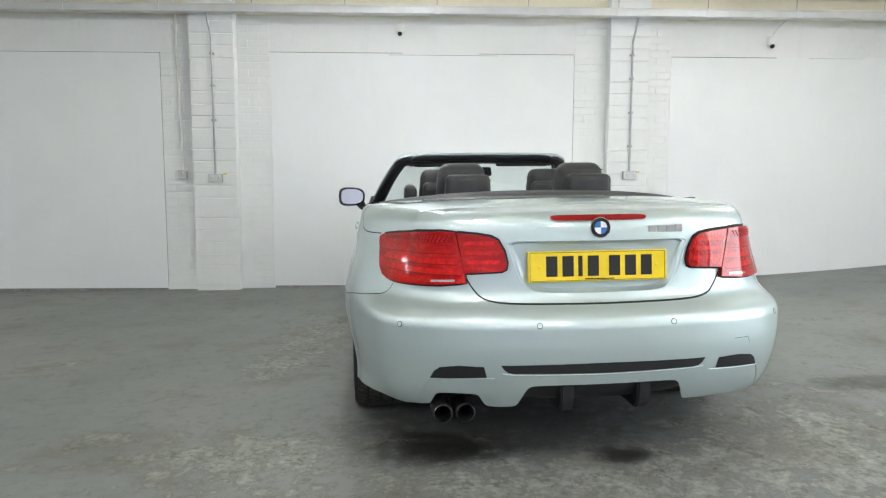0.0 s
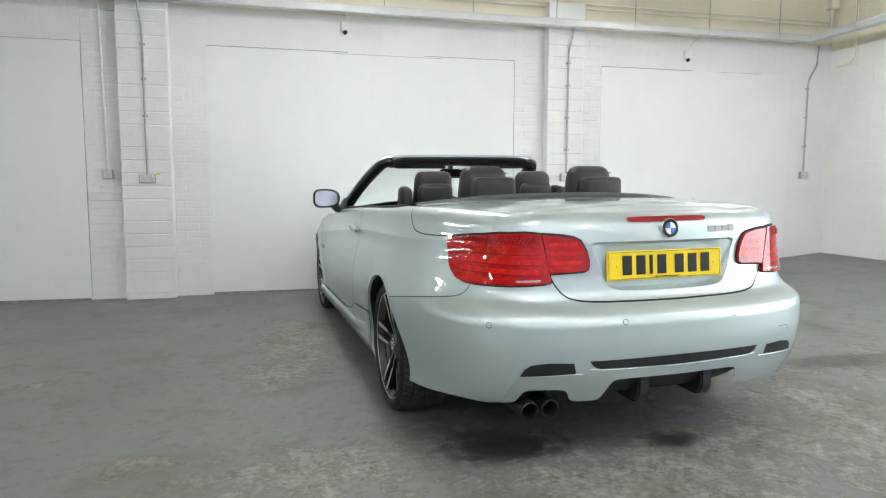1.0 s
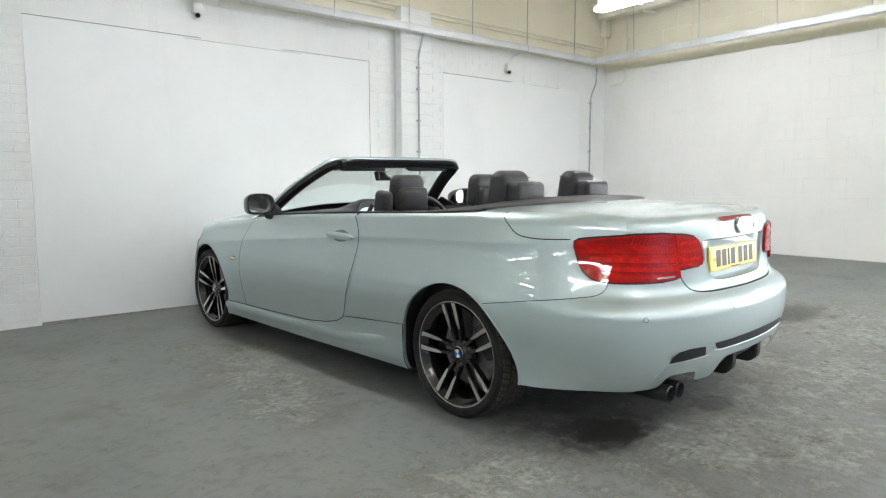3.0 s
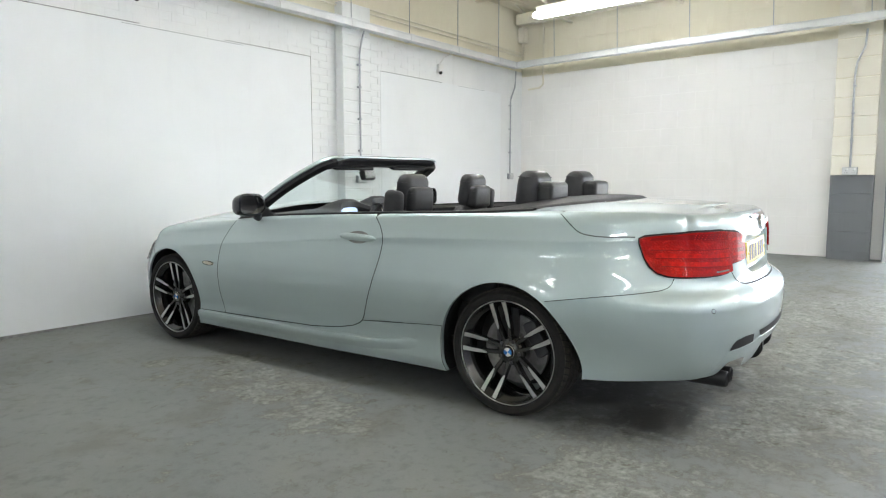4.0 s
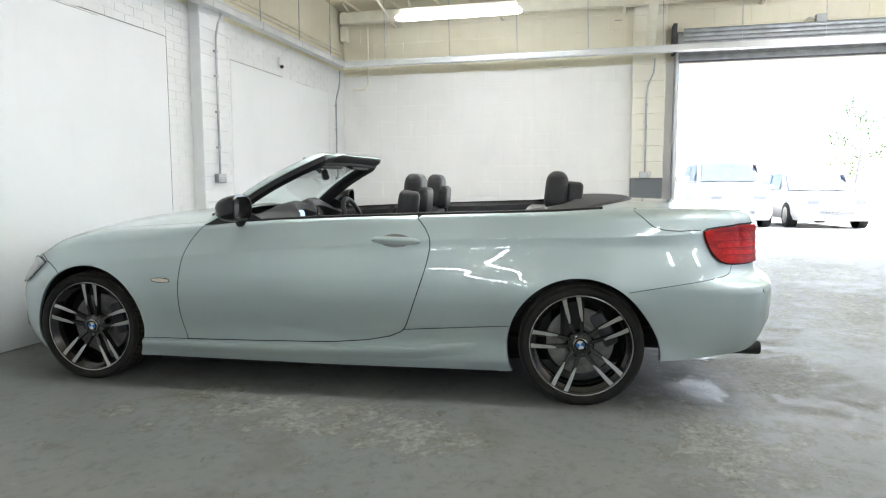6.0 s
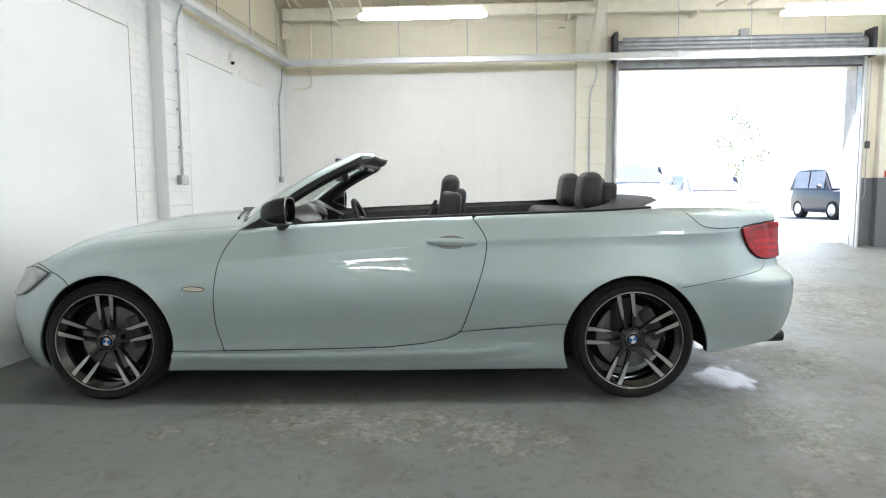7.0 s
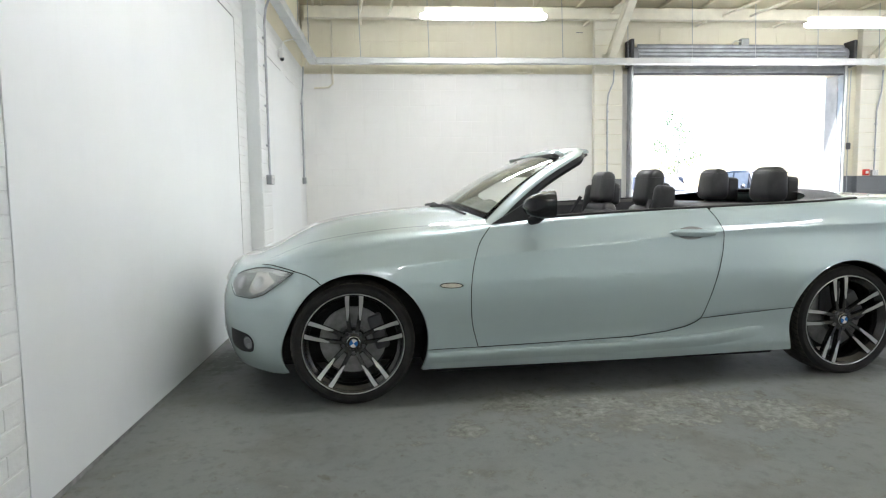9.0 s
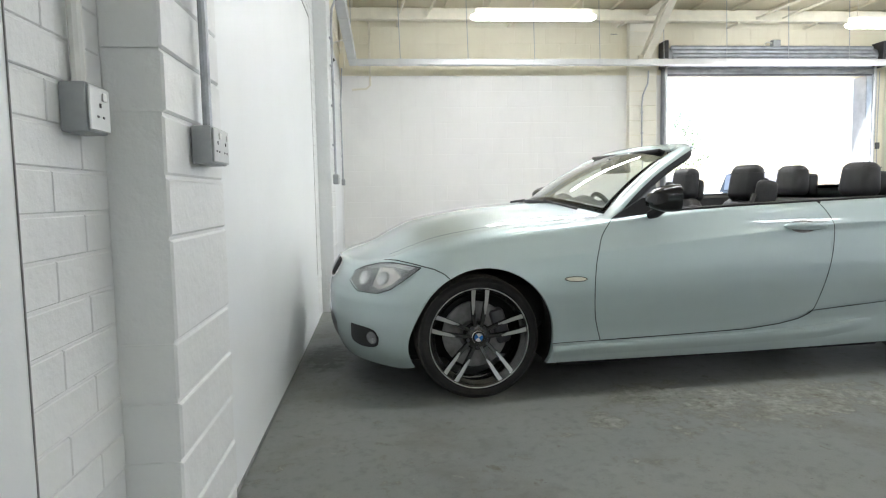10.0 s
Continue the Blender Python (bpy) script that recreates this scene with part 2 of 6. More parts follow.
# iron grey of the brake discs, reused to paint the handle recess's shade
M_DISC_SHADE = plain("disc_iron_handle_shade", (0.26, 0.255, 0.25), 0.42, 0.8, 0, 0.25, 25)
M_PLATE = plain("yellow_plate", (0.85, 0.62, 0.02), 0.3, 0, 0.3, 0.05, 20)
M_INK = plain("black_ink", (0.012, 0.012, 0.012), 0.4)
M_BLUE = plain("emblem_blue", (0.03, 0.17, 0.5), 0.2, 0, 1.0, 0.05)
M_EMBWHITE = plain("emblem_white", (0.8, 0.8, 0.82), 0.2, 0, 1.0, 0.03)
M_REFL = plain("clear_reflector", (0.75, 0.72, 0.68), 0.12, 0.6, 1.0, 0.2, 90)
M_HEADIN = plain("headlamp_inner", (0.36, 0.37, 0.375), 0.25, 0.6, 0, 0.3, 14)
M_HEADBOWL = plain("headlamp_bowl", (0.85, 0.86, 0.87), 0.15, 0.7, 0, 0.1, 14)
M_AMBER = plain("indicator_lens", (0.82, 0.78, 0.66), 0.15, 0.0, 1.0, 0.1, 60)
M_CARD = glow("lit_display", (0.45, 0.62, 0.85), 0.35)
M_HEADLINING = plain("grey_header_lining", (0.05, 0.05, 0.052), 0.6, 0, 0, 0.1, 12, 0.15, 200)


def make_red():
    """Red plastic lens: fluted inside, smooth glossy face, inner reflections painted as cloudy brightness."""
    m = bpy.data.materials.new("red_lamp_lens")
    nt, nodes, links, p = nodes_of(m)
    co = coords(nt)
    stretch = nodes.new("ShaderNodeMapping")
    stretch.inputs["Scale"].default_value = (9, 9, 26)
    links.new(co, stretch.inputs["Vector"])
    cloud = noise_tex(nt, stretch.outputs["Vector"], 1.0, 5, 0.6, 0.5)
    cells = nodes.new("ShaderNodeTexVoronoi")
    cells.inputs["Scale"].default_value = 110
    links.new(co, cells.inputs["Vector"])
    c = ramp(nt, cloud, [(0.32, (0.30, 0.002, 0.002)), (0.5, (0.50, 0.004, 0.003)), (0.68, (0.72, 0.012, 0.008))])
    c = mixc(nt, ramp(nt, cells.outputs["Distance"], [(0.2, 0.0), (0.7, 0.35)]), c, (0.26, 0.003, 0.003))
    links.new(c, p.inputs["Base Color"])
    p.inputs["Roughness"].default_value = 0.35
    p.inputs["Specular IOR Level"].default_value = 0.05
    p.inputs["Coat Weight"].default_value = 1.0
    p.inputs["Coat Roughness"].default_value = 0.01
    p.inputs["Coat IOR"].default_value = 1.5
    bump(nt, cells.outputs["Distance"], 0.5, 0.004, p.inputs["Normal"])
    return m


M_RED = make_red()
M_REDDARK = plain("dark_red_lens", (0.27, 0.003, 0.004), 0.3, 0, 1.0, 0.2, 30, 0, 120, 0.05)
M_REDBRIGHT = plain("bright_red_lens", (0.64, 0.008, 0.006), 0.3, 0, 1.0, 0.35, 40, 0, 120, 0.05)


def make_glass(name, tint, rough=0.0):
    m = bpy.data.materials.new(name)
    nt, nodes, links, p = nodes_of(m)
    p.inputs["Base Color"].default_value = (*tint, 1)
    p.inputs["Transmission Weight"].default_value = 1.0
    p.inputs["Roughness"].default_value = rough
    p.inputs["IOR"].default_value = 1.45
    return m


M_GLASS = make_glass("windscreen_glass", (0.90, 0.96, 0.94))
M_LENS = make_glass("headlamp_glass", (0.97, 0.98, 0.98))


# ---- mesh helpers ----
def finish(name, bm, material, parent=None, label="", smooth=True, angle=None):
    bmesh.ops.recalc_face_normals(bm, faces=bm.faces)
    me = bpy.data.meshes.new(name)
    bm.to_mesh(me)
    bm.free()
    for mtl in (material if isinstance(material, (list, tuple)) else [material]):
        me.materials.append(mtl)
    if smooth:
        me.polygons.foreach_set("use_smooth", [True] * len(me.polygons))
        if angle:
            me.set_sharp_from_angle(angle=radians(angle))
    ob = new(name, me)
    ob.parent = parent
    if label:
        ob["label"] = label
    return ob


def part(name, bm, material, parent, label="", smooth=True, angle=35):
    return finish(name, bm, material, parent, label, smooth, angle)


def thing(name, x, y, z, label, category, group="", rz=0.0, kind=""):
    ob = new(name)
    ob.matrix_basis = pose(x, y, z, 0, 0, rz)
    return tagged(ob, label, category, group, kind)


def box(x0, x1, y0, y1, z0, z1, bevel=0.0, bm=None, segments=1):
    own = bm is None
    b = bmesh.new()
    bmesh.ops.create_cube(b, size=1, matrix=Matrix.Translation(((x0 + x1) / 2, (y0 + y1) / 2, (z0 + z1) / 2)) @ Matrix.Diagonal((abs(x1 - x0), abs(y1 - y0), abs(z1 - z0), 1)))
    if bevel:
        bmesh.ops.bevel(b, geom=b.edges[:], offset=bevel, segments=segments, affect="EDGES", profile=0.5)
    if own:
        return b
    tmp = bpy.data.meshes.new("tmp")
    b.to_mesh(tmp)
    b.free()
    bm.from_mesh(tmp)
    bpy.data.meshes.remove(tmp)
    return bm


def merge(bm, other, m=None):
    if m is not None:
        bmesh.ops.transform(other, matrix=m, verts=other.verts[:])
    tmp = bpy.data.meshes.new("tmp")
    other.to_mesh(tmp)
    other.free()
    bm.from_mesh(tmp)
    bpy.data.meshes.remove(tmp)
    return bm


def tube(points, radius, sides=10, bm=None, closed=False, cap=True):
    """A round bar along points; radius may be a list."""
    bm = bm or bmesh.new()
    pts = [Vector(p) for p in points]
    n = len(pts)
    rads = radius if isinstance(radius, (list, tuple)) else [radius] * n
    rings = []
    up = Vector((0.123, 0.057, 1)).normalized()
    for i, p in enumerate(pts):
        a = pts[(i - 1) % n] if (closed or i) else p
        b = pts[(i + 1) % n] if (closed or i < n - 1) else p
        d = (b - a).normalized()
        u = d.cross(up)
        if u.length < 1e-3:
            u = d.cross(Vector((1, 0, 0)))
        u.normalize()
        v = d.cross(u).normalized()
        rings.append([bm.verts.new(p + rads[i] * (math.cos(t) * u + math.sin(t) * v)) for t in [2 * math.pi * k / sides for k in range(sides)]])
    for i in range(n if closed else n - 1):
        r0, r1 = rings[i], rings[(i + 1) % n]
        for k in range(sides):
            bm.faces.new((r0[k], r0[(k + 1) % sides], r1[(k + 1) % sides], r1[k]))
    if cap and not closed:
        bm.faces.new(rings[0][::-1])
        bm.faces.new(rings[-1])
    return bm


def lathe(profile, sides=64, bm=None, axis="x"):
    """Turn (radius, along) pairs about an axis; open profile."""
    bm = bm or bmesh.new()
    rings = []
    for r, a in profile:
        ring = []
        for k in range(sides):
            t = 2 * math.pi * k / sides
            c, s = r * math.cos(t), r * math.sin(t)
            ring.append(bm.verts.new((a, c, s) if axis == "x" else ((c, a, s) if axis == "y" else (c, s, a))))
        rings.append(ring)
    for r0, r1 in zip(rings, rings[1:]):
        for k in range(sides):
            bm.faces.new((r0[k], r0[(k + 1) % sides], r1[(k + 1) % sides], r1[k]))
    return bm


def disc(bm, radius, along, sides=32, axis="x", a0=0.0, a1=2 * math.pi):
    full = abs(a1 - a0 - 2 * math.pi) < 1e-6
    ts = [a0 + (a1 - a0) * k / sides for k in range(sides + (0 if full else 1))]
    vs = []
    for t in ts:
        c, s = radius * math.cos(t), radius * math.sin(t)
        vs.append(bm.verts.new((along, c, s) if axis == "x" else ((c, along, s) if axis == "y" else (c, s, along))))
    if not full:
        vs.append(bm.verts.new((along, 0, 0) if axis == "x" else ((0, along, 0) if axis == "y" else (0, 0, along))))
    bm.faces.new(vs)
    return bm


def rounded(sx, sy, sz, r, segments=4, taper=0.0):
    """A soft block standing on z = 0; taper narrows its top."""
    b = box(-sx / 2, sx / 2, -sy / 2, sy / 2, 0, sz, r, None, segments)
    if taper:
        for v in b.verts:
            k = 1 - taper * (v.co.z / sz)
            v.co.x *= k
            v.co.y *= k
    return b

# ---- the room ----
WALL_N, WALL_E, WALL_W, WALL_S, CEIL = 7.19, 6.30, -14.0, -6.5, 3.72
DOOR_Y0, DOOR_Y1, DOOR_TOP = -0.87, 2.38, 2.75
ZPAINT = 2.83


def floor_z(x):
    k = max(0.0, x - 2.0)
    return 0.012 * (max(x, -4.0) - 0.2) + 0.0107 * min(k, 4.6) ** 2 + (0.0985 - 0.0) * max(0.0, min(k, 40) - 4.6) * 0.2


def sheet(name, xs, ys, zf, material, kind_label, category):
    bm = bmesh.new()
    grid = [[bm.verts.new((x, y, zf(x))) for y in ys] for x in xs]
    for i in range(len(xs) - 1):
        for j in range(len(ys) - 1):
            bm.faces.new((grid[i][j], grid[i + 1][j], grid[i + 1][j + 1], grid[i][j + 1]))
    return tagged(finish(name, bm, material), kind_label, category, kind="structure")


def lin(a, b, n):
    return [a + (b - a) * i / n for i in range(n + 1)]


floor = sheet("floor", lin(-14.0, 6.55, 80), lin(-6.5, 7.3, 40), floor_z, M_FLOOR, "worn grey painted concrete floor with flaking patches and oil stains", "floor")
FE = floor_z(6.55)
ground = sheet("ground", [6.56, 7, 8, 10, 12, 16, 19, 25, 40, 90, 400, 2500], [-2500, -300, -60, -15, -5, 0, 5, 15, 60, 300, 2500], lambda x: FE - 0.012 - 0.27 * min(1.0, max(0.0, (x - 7) / 12)), M_YARD, "pale sunlit concrete yard outside the shutter door", "ground")


def structure(name, bm, material, label, category, smooth=False):
    return tagged(finish(name, bm, material, None, "", smooth, 30 if smooth else None), label, category, kind="structure")


wall_north = structure("wall_north", box(WALL_W - 0.3, WALL_E + 0.3, WALL_N + 0.0005, WALL_N + 0.3, -0.2, ZPAINT), M_WHITE, "white painted brick wall with smooth boarded bays", "wall")
wall_north_top = structure("wall_north_top", box(WALL_W - 0.3, WALL_E + 0.3, WALL_N + 0.004, WALL_N + 0.3, ZPAINT, CEIL + 0.1), M_CREAM, "cream painted wall band above the cable trunking", "wall")
bm = box(WALL_E + 0.001, WALL_E + 0.3, DOOR_Y1 + 0.02, WALL_N, -0.2, 2.76)
wall_east = structure("wall_east", bm, M_WARMWHITE, "white painted block wall beside the shutter door", "wall")
bm = box(WALL_E + 0.002, WALL_E + 0.3, WALL_S, DOOR_Y0 - 0.02, 1.22, 2.76)
box(WALL_E - 0.003, WALL_E + 0.3, WALL_S, WALL_N + 0.004, 2.76, CEIL + 0.1, 0, bm)
wall_east_cream = structure("wall_east_cream", bm, M_CREAM, "cream painted block wall over and beyond the shutter door", "wall")
wall_east_dado = structure("wall_east_dado", box(WALL_E + 0.002, WALL_E + 0.3, WALL_S, DOOR_Y0 - 0.02, -0.2, 1.22), M_DADO, "dark grey painted dado of the block wall", "wall")
# unseen walls closing the room; their tints are added for the car's reflections
wall_west = structure("wall_west", box(WALL_W - 0.3, WALL_W, WALL_S, WALL_N, -0.3, CEIL + 0.1), M_GREENTINT, "unseen closing wall, tinted green to colour the car's reflections", "wall")
wall_south = structure("wall_south", box(WALL_W - 0.3, WALL_E + 0.3, WALL_S - 0.3, WALL_S, -0.3, CEIL + 0.1), M_BLUETINT, "unseen closing wall, tinted blue to colour the car's reflections", "wall")

# ceiling: boards with shallow battens in one mesh
bm = box(WALL_W - 0.3, WALL_E + 0.3, WALL_S - 0.3, WALL_N + 0.3, CEIL, CEIL + 0.12)
for y in lin(-6.0, 6.9, 21):
    box(WALL_W, WALL_E, y - 0.02, y + 0.02, CEIL - 0.045, CEIL - 0.001, 0.004, bm)
for x in (-6.3, -4.4, -2.5, -0.6, 1.3, 3.2, 5.1):
    box(x - 0.03, x + 0.03, WALL_S, WALL_N, CEIL - 0.09, CEIL - 0.046, 0.004, bm)
ceiling = structure("ceiling", bm, M_CEIL, "cream painted boarded ceiling with battens", "ceiling")

# flush plaster boards in the bays
for name, x0, x1 in (("trim_board_a", WALL_W, -2.165), ("trim_board_b", -1.037, 2.16), ("trim_board_c", 3.20, 5.72)):
    b = structure(name, box(x0, x1, WALL_N - 0.006, WALL_N - 0.0005, -0.1, 2.455, 0.002), M_PANEL, "smooth white painted board filling a wall bay", "wall board")


def crack(x0, x1, z0, z1, y=WALL_N - 0.0065):
    c = finish("crack", box(x0, x1, y - 0.0015, y + 0.003, z0, z1), M_CRACK, wall_north, "", False)
    return c


crack(-4.6, -2.17, 2.448, 2.452)
crack(-2.167, -2.164, 0.0, 2.45)
crack(-1.04, 0.35, 2.463, 2.4675)
crack(0.2, 1.35, 2.445, 2.448)
crack(1.15, 2.16, 2.462, 2.466)
crack(2.159, 2.162, 0.4, 2.46)
crack(-1.03, 1.75, -0.02, 0.010)
crack(-6.0, -2.17, -0.06, -0.012)
crack(3.2, 4.35, 2.448, 2.454)
crack(4.7, 5.3, 2.448, 2.450)

# ---- pilasters of stacked blocks ----
PIL = [("pilaster_1", "n", -1.830, -1.375, 0.125), ("pilaster_2", "n", 2.510, 2.930, 0.125), ("pilaster_3", "e", 2.550, 2.970, 0.215), ("pilaster_4", "e", -1.500, -1.145, 0.215)]
pilasters = {}
for name, side, a0, a1, pitch in PIL:
    north = side == "n"
    cream = not north
    if north:
        core = box(a0 + 0.004, a1 - 0.004, WALL_N - 0.112, WALL_N + 0.011, -0.1, ZPAINT + 0.25)
    else:
        core = box(WALL_E - 0.102, WALL_E + 0.005, a0 + 0.004, a1 - 0.004, -0.1, CEIL - 0.05)
    if cream:
        dado_core = box(WALL_E - 0.1045, WALL_E + 0.001, a0 + 0.002, a1 - 0.002, -0.1, 1.218)
    pilasters[name] = structure(name, core, M_CREAM if cream else M_WHITE, "cream pilaster with a dark grey dado" if cream else "white painted block pilaster", "pilaster")
    if cream:
        finish("dado_core", dado_core, M_DADO, pilasters[name], "", False)

# ---- steel frame under the roof ----
for y in (2.76, -1.32):
    t = thing("knee_brace", 0, 0, 0, "cream painted steel brace from pilaster to ceiling", "roof brace", "braces of the roof")
    bm = bmesh.new()
    a, b = Vector((6.19, y, 2.93)), Vector((5.15, y, CEIL - 0.05))
    d = (b - a).normalized()
    n = Vector((d.z, 0, -d.x))
    for w, h0, h1 in ((0.055, -0.065, -0.052), (0.055, 0.052, 0.065), (0.006, -0.052, 0.052)):
        vs = [bm.verts.new(p + n * h + Vector((0, s * w, 0))) for p in (a, b) for h in (h0, h1) for s in (-1, 1)]
        for f in ((0, 1, 3, 2), (4, 6, 7, 5), (0, 2, 6, 4), (1, 5, 7, 3), (0, 4, 5, 1), (2, 3, 7, 6)):
            bm.faces.new([vs[i] for i in f])
    part("web", bm, M_STEELPAINT, t, "", False)
    part("plate", box(6.13, 6.2, y - 0.09, y + 0.09, 2.86, 3.02, 0.004), M_STEELPAINT, t)
    r = thing("rafter", 0, 0, 0, "cream painted steel rafter under the ceiling", "rafter", "rafters of the roof")
    bm = box(WALL_W, 6.19, y - 0.06, y + 0.06, CEIL - 0.18, CEIL - 0.165)
    box(WALL_W, 6.19, y - 0.006, y + 0.006, CEIL - 0.165, CEIL - 0.092, 0, bm)
    part("flange", bm, M_STEELPAINT, r, "", False)
t = thing("purlin", 0, 0, 0, "cream painted steel channel along the wall head", "purlin")
bm = box(5.98, 6.0, WALL_S, 7.1, 3.47, 3.62, 0.003)
part("web", bm, M_STEELPAINT, t, "", False)
part("flange", box(6.0, 6.1, WALL_S, 7.1, 3.47, 3.485, 0.002), M_STEELPAINT, t, "", False)
part("flange", box(6.0, 6.1, WALL_S, 7.1, 3.605, 3.62, 0.002), M_STEELPAINT, t, "", False)
for y in (6.35, 4.75, 3.1, 1.4, 0.2, -1.9):
    b = box(6.0, 6.3, y - 0.02, y + 0.02, 3.44, 3.47, 0.003)
    part("bracket", b, M_STEELPAINT, t, "", False)
for k, (y0, y1) in enumerate(((6.35, 6.15), (5.95, 5.75), (1.15, 0.75), (0.75, 0.35))):
    b = thing("roof_bar", 0, 0, 0, "thin cream angle bar under the ceiling", "roof bar", "bars under the roof")
    part("bar", tube([(5.98, y0, 3.52), (4.2, y1, CEIL - 0.11)], 0.02, 4), M_STEELPAINT, b, "", False)

# ---- cable trunking hung on rods ----
TRX, TRY, TZ0, TZ1 = 5.79, 6.98, 2.805, 2.880


def trunk(name, x0, x1, y0, y1, along_x):
    t = thing(name, 0, 0, 0, "galvanised cable trunking hung below the ceiling", "cable trunking", "cable trunking")
    part("channel", box(x0, x1, y0, y1, TZ0, TZ1, 0.004), M_GALV, t, "", False)
    lid = box(x0 - 0.004, x1 + 0.004, y0 - 0.004, y1 + 0.004, TZ1 - 0.012, TZ1 + 0.004, 0.002)
    part("lid", lid, M_GALV, t, "", False)
    a, b = (x0, x1) if along_x else (y0, y1)
    k = a + 0.75
    while k < b:
        if along_x:
            c = box(k - 0.03, k + 0.03, y0 - 0.006, y1 + 0.006, TZ0 - 0.004, TZ1 + 0.007, 0.001)
            rod = [(k, (y0 + y1) / 2, TZ1), (k + 0.004, (y0 + y1) / 2, CEIL)]
        else:
            c = box(x0 - 0.006, x1 + 0.006, k - 0.03, k + 0.03, TZ0 - 0.004, TZ1 + 0.007, 0.001)
            rod = [((x0 + x1) / 2, k, TZ1), ((x0 + x1) / 2, k + 0.02, CEIL)]
        part("coupler", c, M_GALV, t, "", False)
        part("hanging_rod", tube(rod, 0.005, 6), M_CONDUIT, t)
        k += 0.93
    return t


trunk("cable_trunking", WALL_W, TRX + 0.05, TRY - 0.05, TRY + 0.05, True)
trunk("cable_trunking", TRX - 0.05, TRX + 0.05, WALL_S, TRY - 0.056, False)
t = thing("wall_conduit", 0, 0, 0, "pair of thin painted conduits along the wall head", "conduit", "conduits")
part("pipe", tube([(WALL_W, 7.165, 3.06), (6.2, 7.165, 3.06)], 0.011, 8), M_STEELPAINT, t)
part("pipe", tube([(WALL_W, 7.165, 3.11), (6.2, 7.165, 3.11)], 0.011, 8), M_STEELPAINT, t)


# ---- sockets, conduits, sensors ----
def double_socket(x, y, z, rz, width=0.146, cat="socket"):
    t = thing("wall_socket", x, y, z, "grey metal-clad socket box on the wall", cat, "wall sockets", rz)
    part("box", box(-width / 2, width / 2, -0.045, 0, -0.043, 0.043, 0.005, None, 2), M_SOCKET, t)
    part("faceplate", box(-width / 2 + 0.004, width / 2 - 0.004, -0.050, -0.0455, -0.039, 0.039, 0.002), M_FACEPLATE, t)
    for sx in ((-0.036, 0.036) if width > 0.1 else (0.0,)):
        for dx, dz, w, h in ((0, 0.006, 0.003, 0.004), (-0.011, -0.014, 0.0035, 0.002), (0.011, -0.014, 0.0035, 0.002)):
            part("slot", box(sx + dx - w, sx + dx + w, -0.0512, -0.0502, dz - h, dz + h), M_INK, t, "", False)
        part("switch", box(sx - 0.012 + 0.02, sx + 0.002 + 0.02, -0.054, -0.0502, 0.014, 0.030, 0.002), M_PLASTIC_W, t)
    return t


def conduit(points, material, clips, rz_out, radius=0.011):
    t = thing("conduit_drop", 0, 0, 0, "round conduit clipped to the wall down to a socket", "conduit", "conduits")
    part("pipe", tube(points, radius, 10), material, t)
    for (x, y, z) in clips:
        part("clip", box(x - 0.024, x + 0.024, y - 0.016, y + 0.016, z - 0.009, z + 0.009, 0.003), material, t)
    return t


PF = WALL_N - 0.12
s1 = double_socket(-1.592, PF, 1.157, 0)
part("sticker", box(0.076, 0.112, -0.004, -0.001, 0.034, 0.052), M_YELLOWLBL, s1, "small yellow sticker", False)
conduit([(-1.592, PF - 0.02, 1.2), (-1.595, PF - 0.02, 2.50), (-1.598, PF - 0.024, 2.62), (-1.612, TRY + 0.03, 2.72), (-1.615, TRY + 0.02, 2.81)], M_CONDUIT, [(-1.592, PF - 0.012, z) for z in (1.75, 2.1, 2.42)], 0)
double_socket(-1.968, WALL_N - 0.003, 1.195, 0, 0.09)
conduit([(-1.968, WALL_N - 0.02, 1.24), (-1.99, WALL_N - 0.02, 2.4), (-2.0, WALL_N - 0.02, 3.0)], M_CONDWHITE, [], 0, 0.0125)
s2 = double_socket(2.739, PF, 1.195, 0)
part("sticker", box(0.075, 0.115, -0.004, -0.001, 0.028, 0.046), M_YELLOWLBL, s2, "small yellow sticker", False)
conduit([(2.739, PF - 0.02, 1.24), (2.739, PF - 0.02, 2.45), (2.742, PF - 0.02, 2.58), (2.765, PF - 0.03, 2.70), (2.77, TRY + 0.02, 2.81)], M_CONDUIT, [(2.739, PF - 0.012, z) for z in (1.5, 1.85, 2.2, 2.44)], 0)
double_socket(5.958, WALL_N - 0.003, 1.243, 0, 0.11)
conduit([(5.958, WALL_N - 0.02, 1.29), (5.958, WALL_N - 0.02, 2.35), (5.97, WALL_N - 0.025, 2.42), (6.06, WALL_N - 0.03, 2.58), (6.07, WALL_N - 0.04, 2.82)], M_CONDUIT, [(5.958, WALL_N - 0.012, z) for z in (1.6, 1.95, 2.3)], 0)
EF = WALL_E - 0.108
double_socket(EF, 2.779, 1.262, -90)
conduit([(EF - 0.02, 2.779, 1.3), (EF - 0.02, 2.785, 2.3), (EF - 0.02, 2.77, 2.45), (EF - 0.03, 2.70, 2.62), (EF - 0.03, 2.69, 2.80)], M_CONDUIT, [(EF - 0.012, 2.78, z) for z in (1.6, 1.9, 2.2)], 0)
double_socket(EF, -1.40, 1.262, -90, 0.1)
conduit([(EF - 0.02, -1.40, 1.3), (EF - 0.02, -1.40, 2.2), (EF - 0.03, -1.46, 2.5), (EF - 0.03, -1.47, 2.8)], M_CONDUIT, [(EF - 0.012, -1.40, z) for z in (1.6, 2.0)], 0)
t = thing("alarm_call_point", EF, -1.27, 1.27, "small red alarm call point on the pilaster", "alarm button", "", -90)
